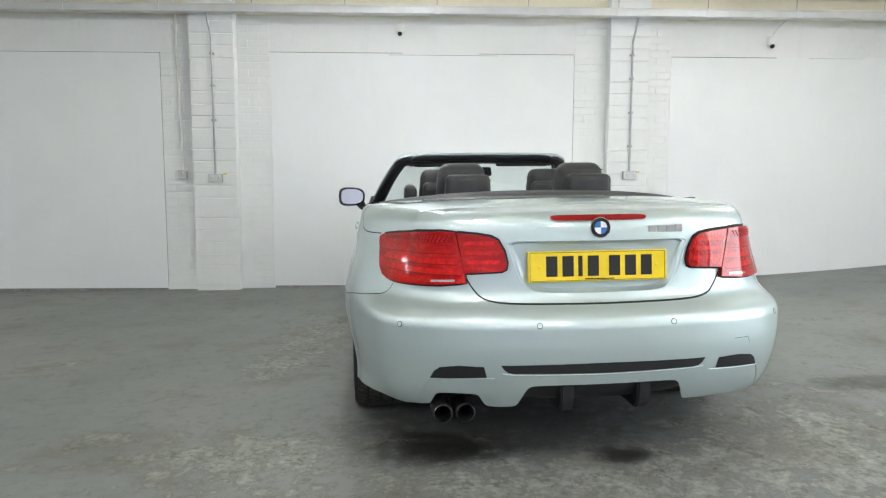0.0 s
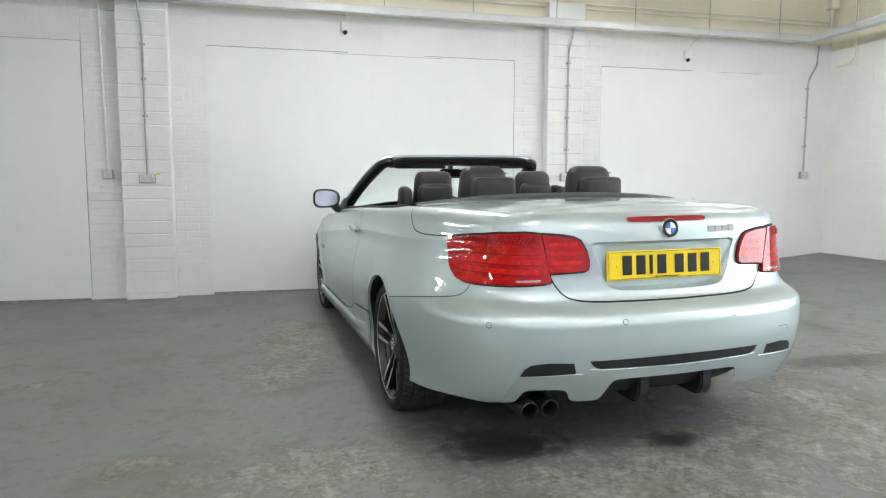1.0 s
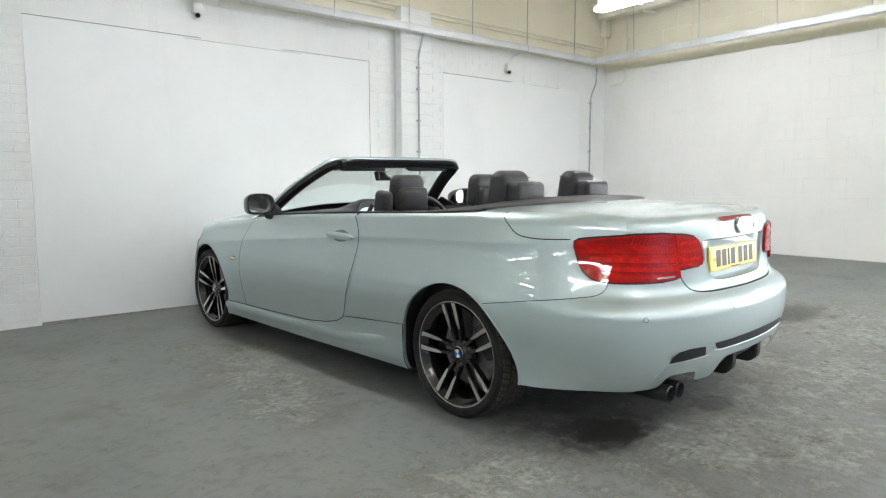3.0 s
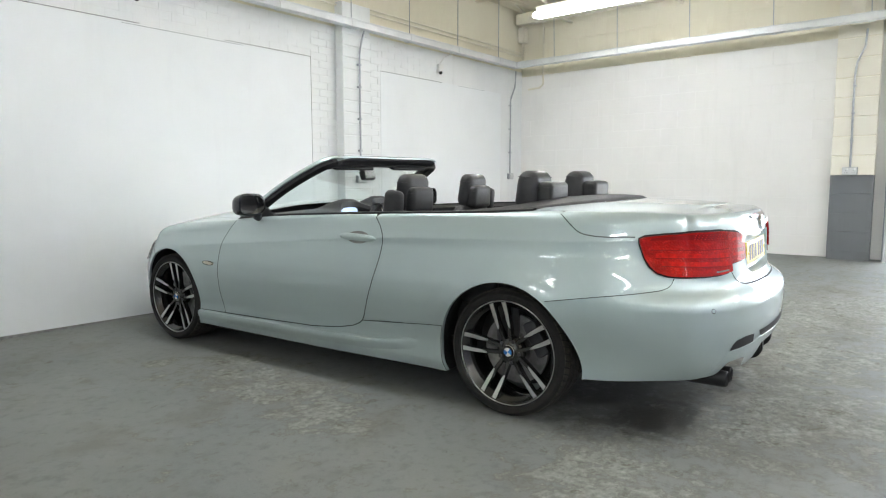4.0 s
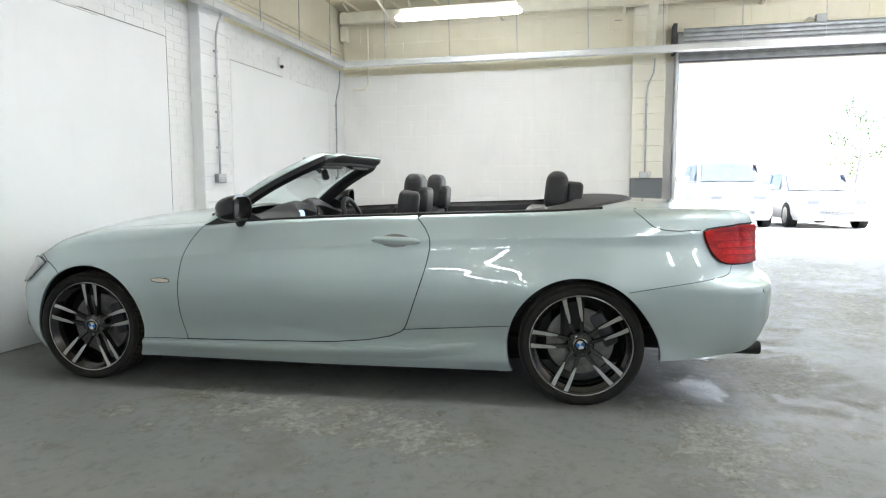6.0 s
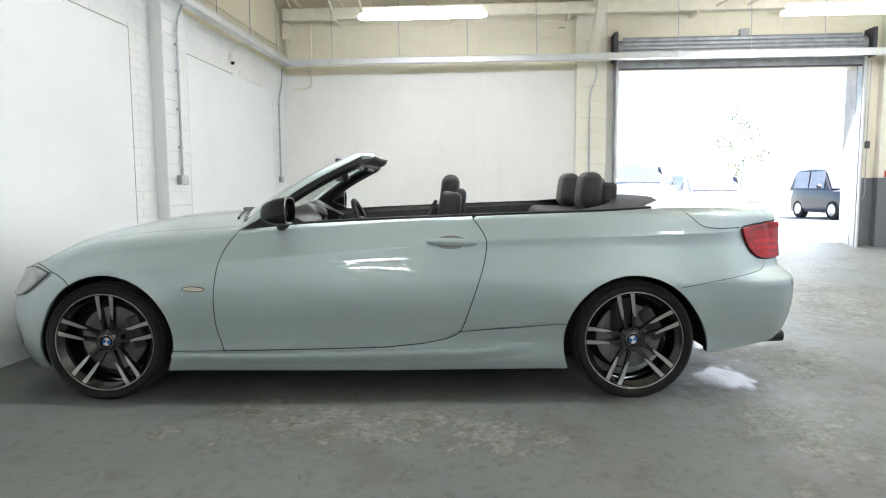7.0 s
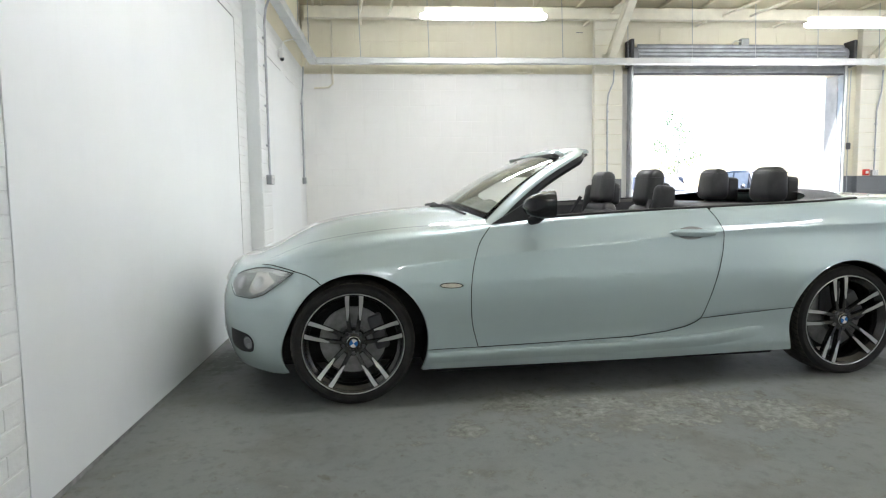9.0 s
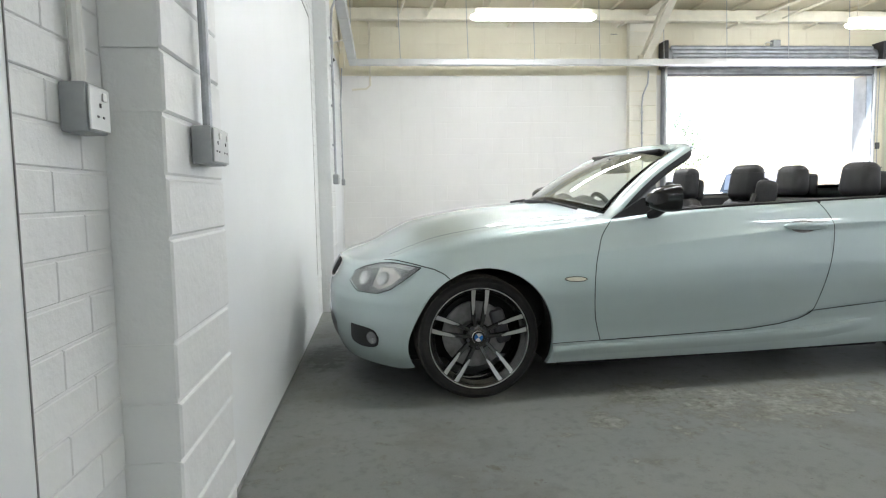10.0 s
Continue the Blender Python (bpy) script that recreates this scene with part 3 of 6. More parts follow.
part("box", box(-0.045, 0.045, -0.045, 0, -0.045, 0.045, 0.006, None, 2), M_REDPL, t)
part("face", box(-0.025, 0.025, -0.049, -0.0455, -0.02, 0.02, 0.002), M_PLASTIC_W, t)

for (x, z, cx) in ((0.318, 2.70, 0.02), (4.272, 2.61, 0.06)):
    s = thing("motion_sensor", x, WALL_N - 0.007, z, "small white alarm sensor with a dark lens", "sensor", "wall sensors")
    part("housing", box(-0.045, 0.045, -0.05, 0, -0.035, 0.065, 0.012, None, 3), M_PLASTIC_W, s)
    bm = bmesh.new()
    bmesh.ops.create_uvsphere(bm, u_segments=16, v_segments=10, radius=0.024, matrix=Matrix.Translation((0, -0.035, -0.045)))
    part("lens", bm, M_GLOSSBLACK, s)
    part("cable", tube([(0, -0.02, 0.06), (cx * 0.4, -0.03, 0.1), (cx, -0.05, 0.16), (cx + 0.01, -0.19, 0.2)], 0.007, 8), M_PLASTIC_W, s)

j = thing("junction_box", 6.24, 7.12, 3.36, "cream junction box with conduits in the corner", "junction box")
part("box", box(-0.09, 0.03, -0.05, 0.05, -0.11, 0.11, 0.008), M_STEELPAINT, j)
part("pipe", tube([(-0.03, 0, 0.11), (-0.03, -0.02, 0.2), (-0.03, -0.1, 0.25), (-0.03, -0.3, 0.22), (-0.03, -0.36, 0.1), (-0.03, -0.36, -0.75), (-0.03, -0.30, -0.80), (-0.03, -0.1, -0.81)], 0.014, 8), M_STEELPAINT, j)
part("pipe", tube([(-0.03, -0.12, 0.25), (-0.5, -0.16, 0.33)], 0.014, 8), M_STEELPAINT, j)
part("pipe", tube([(-0.03, 0, -0.11), (-0.03, 0, -0.5)], 0.014, 8), M_STEELPAINT, j)
v = thing("wall_vent", WALL_E + 0.004, 3.14, 3.30, "small cream cover plate high on the wall", "vent plate", "", -90)
part("plate", box(-0.09, 0.09, -0.012, 0, -0.07, 0.07, 0.003), M_CREAM, v)
part("slot", box(-0.08, 0.02, -0.014, -0.0125, 0.05, 0.06), M_CRACK, v, "", False)
c = thing("shutter_isolator", 6.19, 0.72, 3.20, "small grey isolator box with a curved cable", "switch box", "", -90)
part("box", box(-0.06, 0.06, -0.05, 0.04, -0.05, 0.05, 0.008), M_SOCKET, c)
part("cable", tube([(-0.02, -0.02, 0.0), (-0.14, -0.02, 0.02), (-0.24, -0.02, -0.08), (-0.16, -0.04, -0.15), (-0.1, -0.05, -0.3)], 0.009, 8), M_CONDWHITE, c)

# ---- roller shutter door ----
sh = thing("roller_shutter", 0, 0, 0, "rolled-up grey steel roller shutter over an open doorway", "roller shutter", "", 0, "structure")
z = 2.93
k = 0
while z < 3.14:
    bm = tube([(6.12 + 0.02 * k, DOOR_Y0 + 0.04, z + 0.03), (6.12 + 0.02 * k, DOOR_Y1 - 0.04, z + 0.03)], 0.034, 10)
    part("slat", bm, M_SHUTTER, sh)
    z += 0.058
    k += 1
part("drum", tube([(6.24, DOOR_Y0 - 0.03, 3.03), (6.24, DOOR_Y1 + 0.03, 3.03)], 0.11, 20), M_SHUTTER, sh)
for y in (DOOR_Y0 - 0.1, DOOR_Y1 + 0.05):
    part("end_plate", box(6.06, 6.30, y, y + 0.05, 2.84, 3.22, 0.006), M_DARKSTEEL, sh)
for y in (DOOR_Y0 - 0.06, DOOR_Y1 + 0.0):
    part("guide_rail", box(6.20, 6.32, y, y + 0.06, floor_z(6.3) - 0.02, 2.86, 0.004), M_SHUTTER, sh)
    part("guide_lip", box(6.17, 6.198, y + 0.015, y + 0.045, floor_z(6.3) - 0.02, 2.86, 0.003), M_GALV, sh)
part("bottom_bar", box(6.19, 6.27, DOOR_Y0, DOOR_Y1, 2.755, 2.83, 0.006), M_SHUTTER, sh)
part("weather_strip", box(6.20, 6.26, DOOR_Y0, DOOR_Y1, 2.735, 2.7545), M_DARKSTEEL, sh)
for k in range(3):
    part("slat", box(6.205, 6.255, DOOR_Y0, DOOR_Y1, 2.832 + k * 0.035, 2.862 + k * 0.035, 0.006), M_SHUTTER, sh)
part("reveal", box(6.33, 6.60, DOOR_Y1 + 0.0, DOOR_Y1 + 0.018, -0.1, 2.75), M_REVEAL, sh, "", False)
part("reveal", box(6.33, 6.60, DOOR_Y0 - 0.018, DOOR_Y0, -0.1, 2.75), M_REVEAL, sh, "", False)
ch = thing("shutter_chain", EF - 0.0, -0.98, 0, "thin hand chain of the shutter beside the doorway", "chain")
part("chain", tube([(0, 0, 2.8), (0.0, 0.01, 2.0), (0, 0.0, 1.0), (0.0, 0.03, 0.92), (0.0, 0.06, 1.0), (0, 0.05, 2.0), (0, 0.05, 2.8)], 0.006, 6), M_CONDUIT, ch)
part("stop", box(-0.02, 0.02, -0.03, 0.03, 1.62, 1.72, 0.008), M_DARKSTEEL, ch)


# ---- fluorescent lights ----
def batten(x, y, z=2.955, length=1.40):
    t = thing("ceiling_light", x, y, z, "lit twin fluorescent batten with a white diffuser", "ceiling light", "fluorescent lights")
    prof = [(-0.066, 0.022), (-0.055, 0.006), (0.055, 0.006), (0.066, 0.018), (0.066, 0.054), (-0.066, 0.054)]
    bm = bmesh.new()
    h = length / 2
    rings = [[bm.verts.new((px * k, py, 0.03 + (pz - 0.03) * k)) for px, pz in prof] for py, k in ((-h, 0.55), (-h + 0.05, 1), (h - 0.05, 1), (h, 0.55))]
    for a, b in zip(rings, rings[1:]):
        for i in range(6):
            bm.faces.new((a[i], a[(i + 1) % 6], b[(i + 1) % 6], b[i]))
    bm.faces.new(rings[0])
    bm.faces.new(rings[-1][::-1])
    part("diffuser", bm, M_TUBE, t, "glowing white diffuser", False)
    part("body", box(-0.05, 0.05, -h + 0.05, h - 0.05, 0.0595, 0.12, 0.004), M_STEELPAINT, t)
    for s in (-0.4, 0.4):
        part("hanger", tube([(0, s * length, 0.12), (0, s * length, CEIL - z)], 0.006, 6), M_STEELPAINT, t)
    return t


first_light = batten(4.05, 4.91)
# beyond (4.30, 0.31) all are unseen, added to light the room and car
for x, y in ((4.30, 0.31), (4.1, -4.3), (0.2, 4.9), (0.2, 0.3), (0.2, -4.3), (-3.9, 0.3), (-7.7, 4.9), (-7.8, 0.3), (-11.6, 4.9), (2.2, -2.2), (-1.8, -2.2)):
    copy_thing(first_light, pose(x, y, 2.955 if x > 3 else 3.1))

# ---- the convertible: smooth surface functions in the car's own frame ----
# x across, y ahead from the rear axle, z up
def smooth_curve(pts):
    xs = np.array([p[0] for p in pts], float)
    ys = np.array([p[1] for p in pts], float)
    d = np.diff(ys) / np.diff(xs)
    m = np.empty(len(xs))
    m[0], m[-1] = d[0], d[-1]
    for i in range(1, len(xs) - 1):
        m[i] = 0.0 if d[i - 1] * d[i] <= 0 else 2 * d[i - 1] * d[i] / (d[i - 1] + d[i])

    def at(x):
        x = min(max(x, xs[0]), xs[-1])
        i = min(max(int(np.searchsorted(xs, x)) - 1, 0), len(xs) - 2)
        h = xs[i + 1] - xs[i]
        t = (x - xs[i]) / h
        return float((2 * t**3 - 3 * t**2 + 1) * ys[i] + (t**3 - 2 * t**2 + t) * h * m[i] + (3 * t**2 - 2 * t**3) * ys[i + 1] + (t**3 - t**2) * h * m[i + 1])
    return at


def sstep(a, b, x):
    t = min(max((x - a) / (b - a), 0.0), 1.0)
    return t * t * (3 - 2 * t)


PLAN = [(0, -1.065), (0.25, -1.052), (0.45, -1.02), (0.60, -0.975), (0.70, -0.92), (0.775, -0.845), (0.824, -0.73), (0.868, -0.57), (0.898, -0.38), (0.915, -0.1), (0.912, 0.5), (0.912, 1.0), (0.914, 1.6), (0.918, 2.2), (0.916, 2.6), (0.905, 2.85), (0.872, 3.05), (0.797, 3.225), (0.68, 3.352), (0.52, 3.437), (0.30, 3.491), (0, 3.515)]


def dense_plan():
    P = [Vector((-PLAN[1][0], PLAN[1][1]))] + [Vector(p) for p in PLAN] + [Vector((-PLAN[-2][0], PLAN[-2][1]))]
    out = []
    for i in range(1, len(P) - 2):
        a, b, c, d = P[i - 1], P[i], P[i + 1], P[i + 2]
        for k in range(30):
            t = k / 30
            out.append(0.5 * (2 * b + (c - a) * t + (2 * a - 5 * b + 4 * c - d) * t * t + (3 * b - a - 3 * c + d) * t**3))
    out.append(P[-2])
    return out


_p = dense_plan()
PX, PY = np.array([v.x for v in _p]), np.array([v.y for v in _p])
PS = np.concatenate([[0], np.cumsum(np.hypot(np.diff(PX), np.diff(PY)))])
PTX, PTY = np.gradient(PX, PS), np.gradient(PY, PS)
PTX[0], PTY[0], PTX[-1], PTY[-1] = 1, 0, -1, 0
S_END = float(PS[-1])


def s_of_y(y):
    return float(np.interp(y, PY, PS))


def s_of_x(x):
    return float(np.interp(x, PX[:240], PS[:240]))


crease_z = smooth_curve([(-1.2, 0.885), (-0.6, 0.872), (-0.245, 0.862), (0.59, 0.841), (1.3, 0.796), (2.4, 0.714), (3.0, 0.67), (3.6, 0.64)])
side_tab = smooth_curve([(0.08, -0.06), (0.16, -0.03), (0.22, -0.012), (0.30, -0.014), (0.38, -0.006), (0.46, 0.004), (0.53, 0.008), (0.60, 0.005), (0.68, -0.007), (0.76, -0.023), (0.82, -0.034), (0.88, -0.038), (1.1, -0.038)])
rear_tab = smooth_curve([(0.2, -0.12), (0.25, -0.09), (0.30, -0.055), (0.36, -0.028), (0.44, -0.008), (0.52, 0.0), (0.575, 0.0), (0.605, -0.008), (0.63, -0.03), (0.65, -0.06), (0.67, -0.080), (0.70, -0.091), (0.78, -0.099), (0.88, -0.103), (0.92, -0.107), (0.95, -0.116), (0.975, -0.128), (1.05, -0.165)])
front_tab = smooth_curve([(0.10, -0.10), (0.16, -0.06), (0.22, -0.03), (0.3, -0.008), (0.4, 0.0), (0.48, -0.002), (0.54, -0.015), (0.60, -0.04), (0.66, -0.075), (0.72, -0.12), (0.8, -0.2)])
top_z = smooth_curve([(-1.2, 0.982), (-0.9, 0.986), (-0.6, 0.996), (-0.3, 1.0), (-0.157, 0.998), (0.143, 0.982), (0.75, 0.963), (1.35, 0.942), (1.75, 0.922), (2.05, 0.900), (2.2, 0.888), (2.57, 0.866), (2.8, 0.840), (3.0, 0.805), (3.15, 0.760), (3.3, 0.715), (3.45, 0.69), (3.6, 0.685)])
fillet = smooth_curve([(-1.2, 0.04), (-0.8, 0.055), (-0.3, 0.06), (0.0, 0.032), (0.3, 0.018), (1.9, 0.018), (2.2, 0.05), (2.8, 0.075), (3.2, 0.06), (3.6, 0.03)])
ARCH_F, RAD_F = (2.745, 0.322), 0.352
ARCH_R, RAD_R = (0.012, 0.300), 0.362


def body_off(y, z):
    u = z - crease_z(y)
    side = side_tab(z)
    keen = 1 - sstep(2.3, 2.95, y)
    soft = 0.004 + 0.03 * (1 - keen)
    side -= 0.24 * 0.5 * (u + math.sqrt(u * u + soft * soft))
    if u < 0:
        side -= 0.005 * keen * (1 - math.exp(u / 0.05))
    for (cy, cz), r in ((ARCH_F, RAD_F), (ARCH_R, RAD_R)):
        d = math.hypot(y - cy, z - cz)
        side += 0.007 * math.exp(-((d - r) / 0.06) ** 2)
    d = math.hypot(y - ARCH_R[0], z - ARCH_R[1])
    side += 0.015 * math.exp(-((d - RAD_R) / 0.20) ** 2) * sstep(0.38, 0.62, z)
    wf = sstep(2.9, 3.3, y)
    wr = 1 - sstep(-0.90, -0.45, y)
    tuck = 0.040 * sstep(0.64, 0.92, z) * (1 - sstep(-0.70, -0.20, y)) * sstep(-0.99, -0.84, y)
    return wr * rear_tab(z) + wf * front_tab(z) + (1 - wr - wf) * side - tuck


def body(s, v, lift=0.0):
    x, y = float(np.interp(s, PS, PX)), float(np.interp(s, PS, PY))
    tx, ty = float(np.interp(s, PS, PTX)), float(np.interp(s, PS, PTY))
    n = math.hypot(tx, ty)
    nx, ny = ty / n, -tx / n
    Z, r = top_z(y), fillet(y)
    if v <= Z - r:
        z, o = v, body_off(y, v)
    else:
        th = min((v - (Z - r)) / r, 1.32)
        z = Z - r + r * math.sin(th)
        o = body_off(y, Z - r) - 0.34 * r * math.sin(th) * 0.6 - r * (1 - math.cos(th))
    o += lift
    return Vector((x + nx * o, y + ny * o, z))


def body_normal(s, v):
    h = 0.004
    a = body(min(s + h, S_END), v) - body(max(s - h, 0), v)
    b = body(s, v + h) - body(s, v - h)
    n = a.cross(b)
    if n.length < 1e-9:
        return Vector((0, 0, 1))
    n.normalize()
    return n


def vtop(y):
    return top_z(y) - fillet(y) + 1.32 * fillet(y)


CAR_ROLL = 0.7
car = new("convertible_car")
car.matrix_basis = pose(0.247, 3.410, 0.0, 0, 0, 4.47) @ pose(0, 0, 0.0, 0, -CAR_ROLL, 0) @ pose(0.855, 0, 0)
tagged(car, "pale blue-silver two-door convertible with its roof folded away", "car")


def sliced(outline, ds, dv, extra=()):
    """A flat polygon in (s, v) cut into small cells."""
    bm = bmesh.new()
    pts = []
    for p in outline:
        if not pts or (abs(p[0] - pts[-1][0]) + abs(p[1] - pts[-1][1])) > 1e-4:
            pts.append(p)
    bm.faces.new([bm.verts.new((a, b, 0)) for a, b in pts])
    lo = (min(p[0] for p in pts), min(p[1] for p in pts))
    hi = (max(p[0] for p in pts), max(p[1] for p in pts))
    for ax, step in ((0, ds), (1, dv)):
        k = math.floor(lo[ax] / step) + 1
        while k * step < hi[ax]:
            co, no = [0, 0, 0], [0, 0, 0]
            co[ax], no[ax] = k * step, 1
            bmesh.ops.bisect_plane(bm, geom=bm.verts[:] + bm.edges[:] + bm.faces[:], dist=1e-5, plane_co=co, plane_no=no)
            k += 1
    for z in extra:
        bmesh.ops.bisect_plane(bm, geom=bm.verts[:] + bm.edges[:] + bm.faces[:], dist=1e-5, plane_co=(0, z, 0), plane_no=(0, 1, 0))
    return bm


def crease_shift(s):
    return crease_z(float(np.interp(s, PS, PY))) - 0.8


def skin(name, outlines, material, parent, label="", ds=0.05, dv=0.03, lift=0.0, follow=False):
    """Body panels from (s, v) outlines; outlines is a list of (outline, side)."""
    verts, faces, normals = [], [], []
    for outline, side in outlines:
        if follow:
            # cells run along the crease
            bm = sliced([(s, v - crease_shift(s)) for s, v in dense(outline, 0.03)], ds, dv, (0.788, 0.794, 0.798, 0.802, 0.806, 0.812))
            for vv in bm.verts:
                vv.co.y += crease_shift(vv.co.x)
        else:
            bm = sliced(outline, ds, dv)
        bm.verts.ensure_lookup_table()
        base = len(verts)
        for i, vv in enumerate(bm.verts):
            vv.index = i
            p = body(vv.co.x, vv.co.y, lift)
            n = body_normal(vv.co.x, vv.co.y)
            verts.append((p.x * side, p.y, p.z))
            normals.append((n.x * side, n.y, n.z))
        bm.normal_update()
        for f in bm.faces:
            idx = [base + q.index for q in f.verts]
            faces.append(idx if (f.normal.z > 0) == (side > 0) else idx[::-1])
        bm.free()
    me = bpy.data.meshes.new(name)
    me.from_pydata(verts, [], faces)
    me.materials.append(material)
    me.polygons.foreach_set("use_smooth", [True] * len(me.polygons))
    me.normals_split_custom_set_from_vertices(normals)
    ob = new(name, me)
    ob.parent = parent
    if label:
        ob["label"] = label
    return ob


def ys(pts):
    return [(s_of_y(y), z) for y, z in pts]


def xs_(pts):
    return [(s_of_x(x), z) for x, z in pts]


def dense(pts, step=0.03):
    out = []
    for a, b in zip(pts, pts[1:]):
        n = max(1, int(math.dist(a, b) / step))
        out += [(a[0] + (b[0] - a[0]) * k / n, a[1] + (b[1] - a[1]) * k / n) for k in range(n)]
    return out + [pts[-1]]


def rounded_line(pts, n=6):
    """Corner-smoothed polyline."""
    out = [pts[0]]
    for a, b, c in zip(pts, pts[1:], pts[2:]):
        for k in range(n + 1):
            t = k / n
            p0 = tuple(b[i] + (a[i] - b[i]) * 0.4 for i in (0, 1))
            p1 = tuple(b[i] + (c[i] - b[i]) * 0.4 for i in (0, 1))
            out.append(tuple((1 - t) ** 2 * p0[i] + 2 * t * (1 - t) * b[i] + t * t * p1[i] for i in (0, 1)))
    return out + [pts[-1]]


def arch_shift(c, y, z):
    """The arches open towards the car's ends at their feet."""
    if c is ARCH_R and y < c[0]:
        return 0.045 * (1 - sstep(0.24, 0.54, z))
    return -0.05 * (1 - sstep(0.20, 0.50, z)) if c is ARCH_F and y > c[0] else 0.0


def arc(c, r, a0, a1, n=40):
    pts = [(c[0] + r * math.cos(radians(a0 + (a1 - a0) * k / n)), c[1] + r * math.sin(radians(a0 + (a1 - a0) * k / n))) for k in range(n + 1)]
    return [(y - arch_shift(c, y, z), z) for y, z in pts]


def ang(c, p):
    return math.degrees(math.atan2(p[1] - c[1], p[0] - c[0]))


def topline(y0, y1, n=40):
    return [(s_of_y(y0 + (y1 - y0) * k / n), vtop(y0 + (y1 - y0) * k / n)) for k in range(n + 1)]


# shared panel lines, (y, z)
DOOR_FRONT = rounded_line([(2.138, 0.271), (2.173, 0.40), (2.178, 0.56), (2.160, 0.70), (2.120, 0.81), (2.055, 0.89)])
DOOR_REAR = rounded_line([(0.985, 0.326), (0.905, 0.36), (0.872, 0.45), (0.787, 0.698), (0.764, 0.83), (0.800, 0.90), (0.838, 0.945)])
DOOR_BOT = [(2.138, 0.271), (1.7, 0.276), (1.3, 0.284), (1.1, 0.303), (0.985, 0.326)]
BUMP_SEAM = rounded_line([(-0.222, 0.592), (-0.45, 0.628), (-0.63, 0.651), (-0.75, 0.668), (-0.778, 0.74)])
LAMP_SEAM = [(3.30, 0.712), (3.213, 0.706), (3.10, 0.689), (3.0, 0.668), (2.948, 0.644), (2.915, 0.612)]
LID_SIDE = rounded_line([(-0.60, 0.889), (-0.45, 0.887), (-0.355, 0.90), (-0.295, 0.955), (-0.255, 0.992)])
LID_REAR = rounded_line([(0.0, 0.655), (0.36, 0.657), (0.445, 0.672), (0.49, 0.72), (0.53, 0.80), (0.545, 0.893)])
yd, yq = 2.03, 0.845

fender = ys(DOOR_FRONT) + topline(yd, 3.30) + ys(LAMP_SEAM) + ys(arc(ARCH_F, RAD_F, ang(ARCH_F, (2.915, 0.612)), 180 + math.degrees(math.asin((ARCH_F[1] - 0.27) / RAD_F)))) + ys([(2.3, 0.270)])
door = ys(DOOR_BOT) + ys(DOOR_REAR[1:]) + topline(yq, yd) + ys(DOOR_FRONT[::-1])[:-1]
quarter = ys(DOOR_REAR[4:]) + topline(yq, -0.255)[1:] + ys(LID_SIDE[::-1])[1:] + dense([(s_of_y(-0.62), 0.889), (s_of_x(0.545), 0.893)]) + [(s_of_x(0.53), 0.80), (s_of_x(0.525), 0.745)] + dense([(s_of_x(0.52), 0.742), (s_of_y(-0.778), 0.742)]) + ys(BUMP_SEAM[::-1]) + ys(arc(ARCH_R, RAD_R, ang(ARCH_R, (-0.222, 0.592)), math.degrees(math.asin((0.405 - ARCH_R[1]) / RAD_R)))) + ys([(0.6, 0.387)])
sill = ys(DOOR_BOT) + ys(DOOR_REAR[1:5]) + ys([(0.6, 0.387)]) + ys(arc(ARCH_R, RAD_R, math.degrees(math.asin((0.405 - ARCH_R[1]) / RAD_R)), math.degrees(math.asin((0.165 - ARCH_R[1]) / RAD_R)), 12)) + dense(ys([(0.36, 0.162), (1.3, 0.155), (2.41, 0.165)]), 0.1) + ys(arc(ARCH_F, RAD_F, 180 + math.degrees(math.asin((ARCH_F[1] - 0.165) / RAD_F)), 180 + math.degrees(math.asin((ARCH_F[1] - 0.27) / RAD_F)), 10)) + ys([(2.3, 0.270)])
front_half = [(S_END, 0.685)] + topline(3.53, 3.30)[1:] + ys(LAMP_SEAM[1:]) + ys(arc(ARCH_F, RAD_F, ang(ARCH_F, (2.915, 0.612)), -math.degrees(math.asin((ARCH_F[1] - 0.165) / RAD_F)), 30)) + dense(ys([(3.14, 0.155), (3.2, 0.150), (3.36, 0.165)]) + [(S_END, 0.175)], 0.05)
rear_top = dense([(s_of_y(-0.778), 0.742), (s_of_x(0.515), 0.742)]) + xs_(LID_REAR[::-1])[8:]
rear_side = ys(arc(ARCH_R, RAD_R, 180 + math.degrees(math.asin((ARCH_R[1] - 0.245) / RAD_R)), ang(ARCH_R, (-0.222, 0.592)), 24)) + ys(BUMP_SEAM) + rear_top
cut_l = xs_(rounded_line([(0.0, 0.374), (0.255, 0.374), (0.283, 0.364), (0.316, 0.292), (0.335, 0.284), (0.42, 0.284), (0.438, 0.298), (0.452, 0.332), (0.472, 0.340), (0.590, 0.340), (0.612, 0.331), (0.636, 0.292), (0.655, 0.281), (0.72, 0.274)], 3))
cut_r = xs_(rounded_line([(0.0, 0.374), (0.255, 0.374), (0.283, 0.364), (0.316, 0.292), (0.335, 0.284), (0.60, 0.283), (0.72, 0.274)], 3))
low_side = dense([(s_of_x(0.74), 0.270), (s_of_y(-0.72), 0.262), (s_of_y(-0.39), 0.245)], 0.05)
lid = xs_(LID_REAR) + dense([(s_of_x(0.56), 0.892), (s_of_y(-0.62), 0.889)]) + ys(LID_SIDE) + topline(-0.255, -1.064)[1:] + [(0.0, vtop(-1.065))] + dense(xs_([(0.0, 0.876), (0.318, 0.876)]), 0.04) + dense(xs_(rounded_line([(0.335, 0.868), (0.292, 0.735), (0.25, 0.692), (0.0, 0.690)], 4)), 0.04)

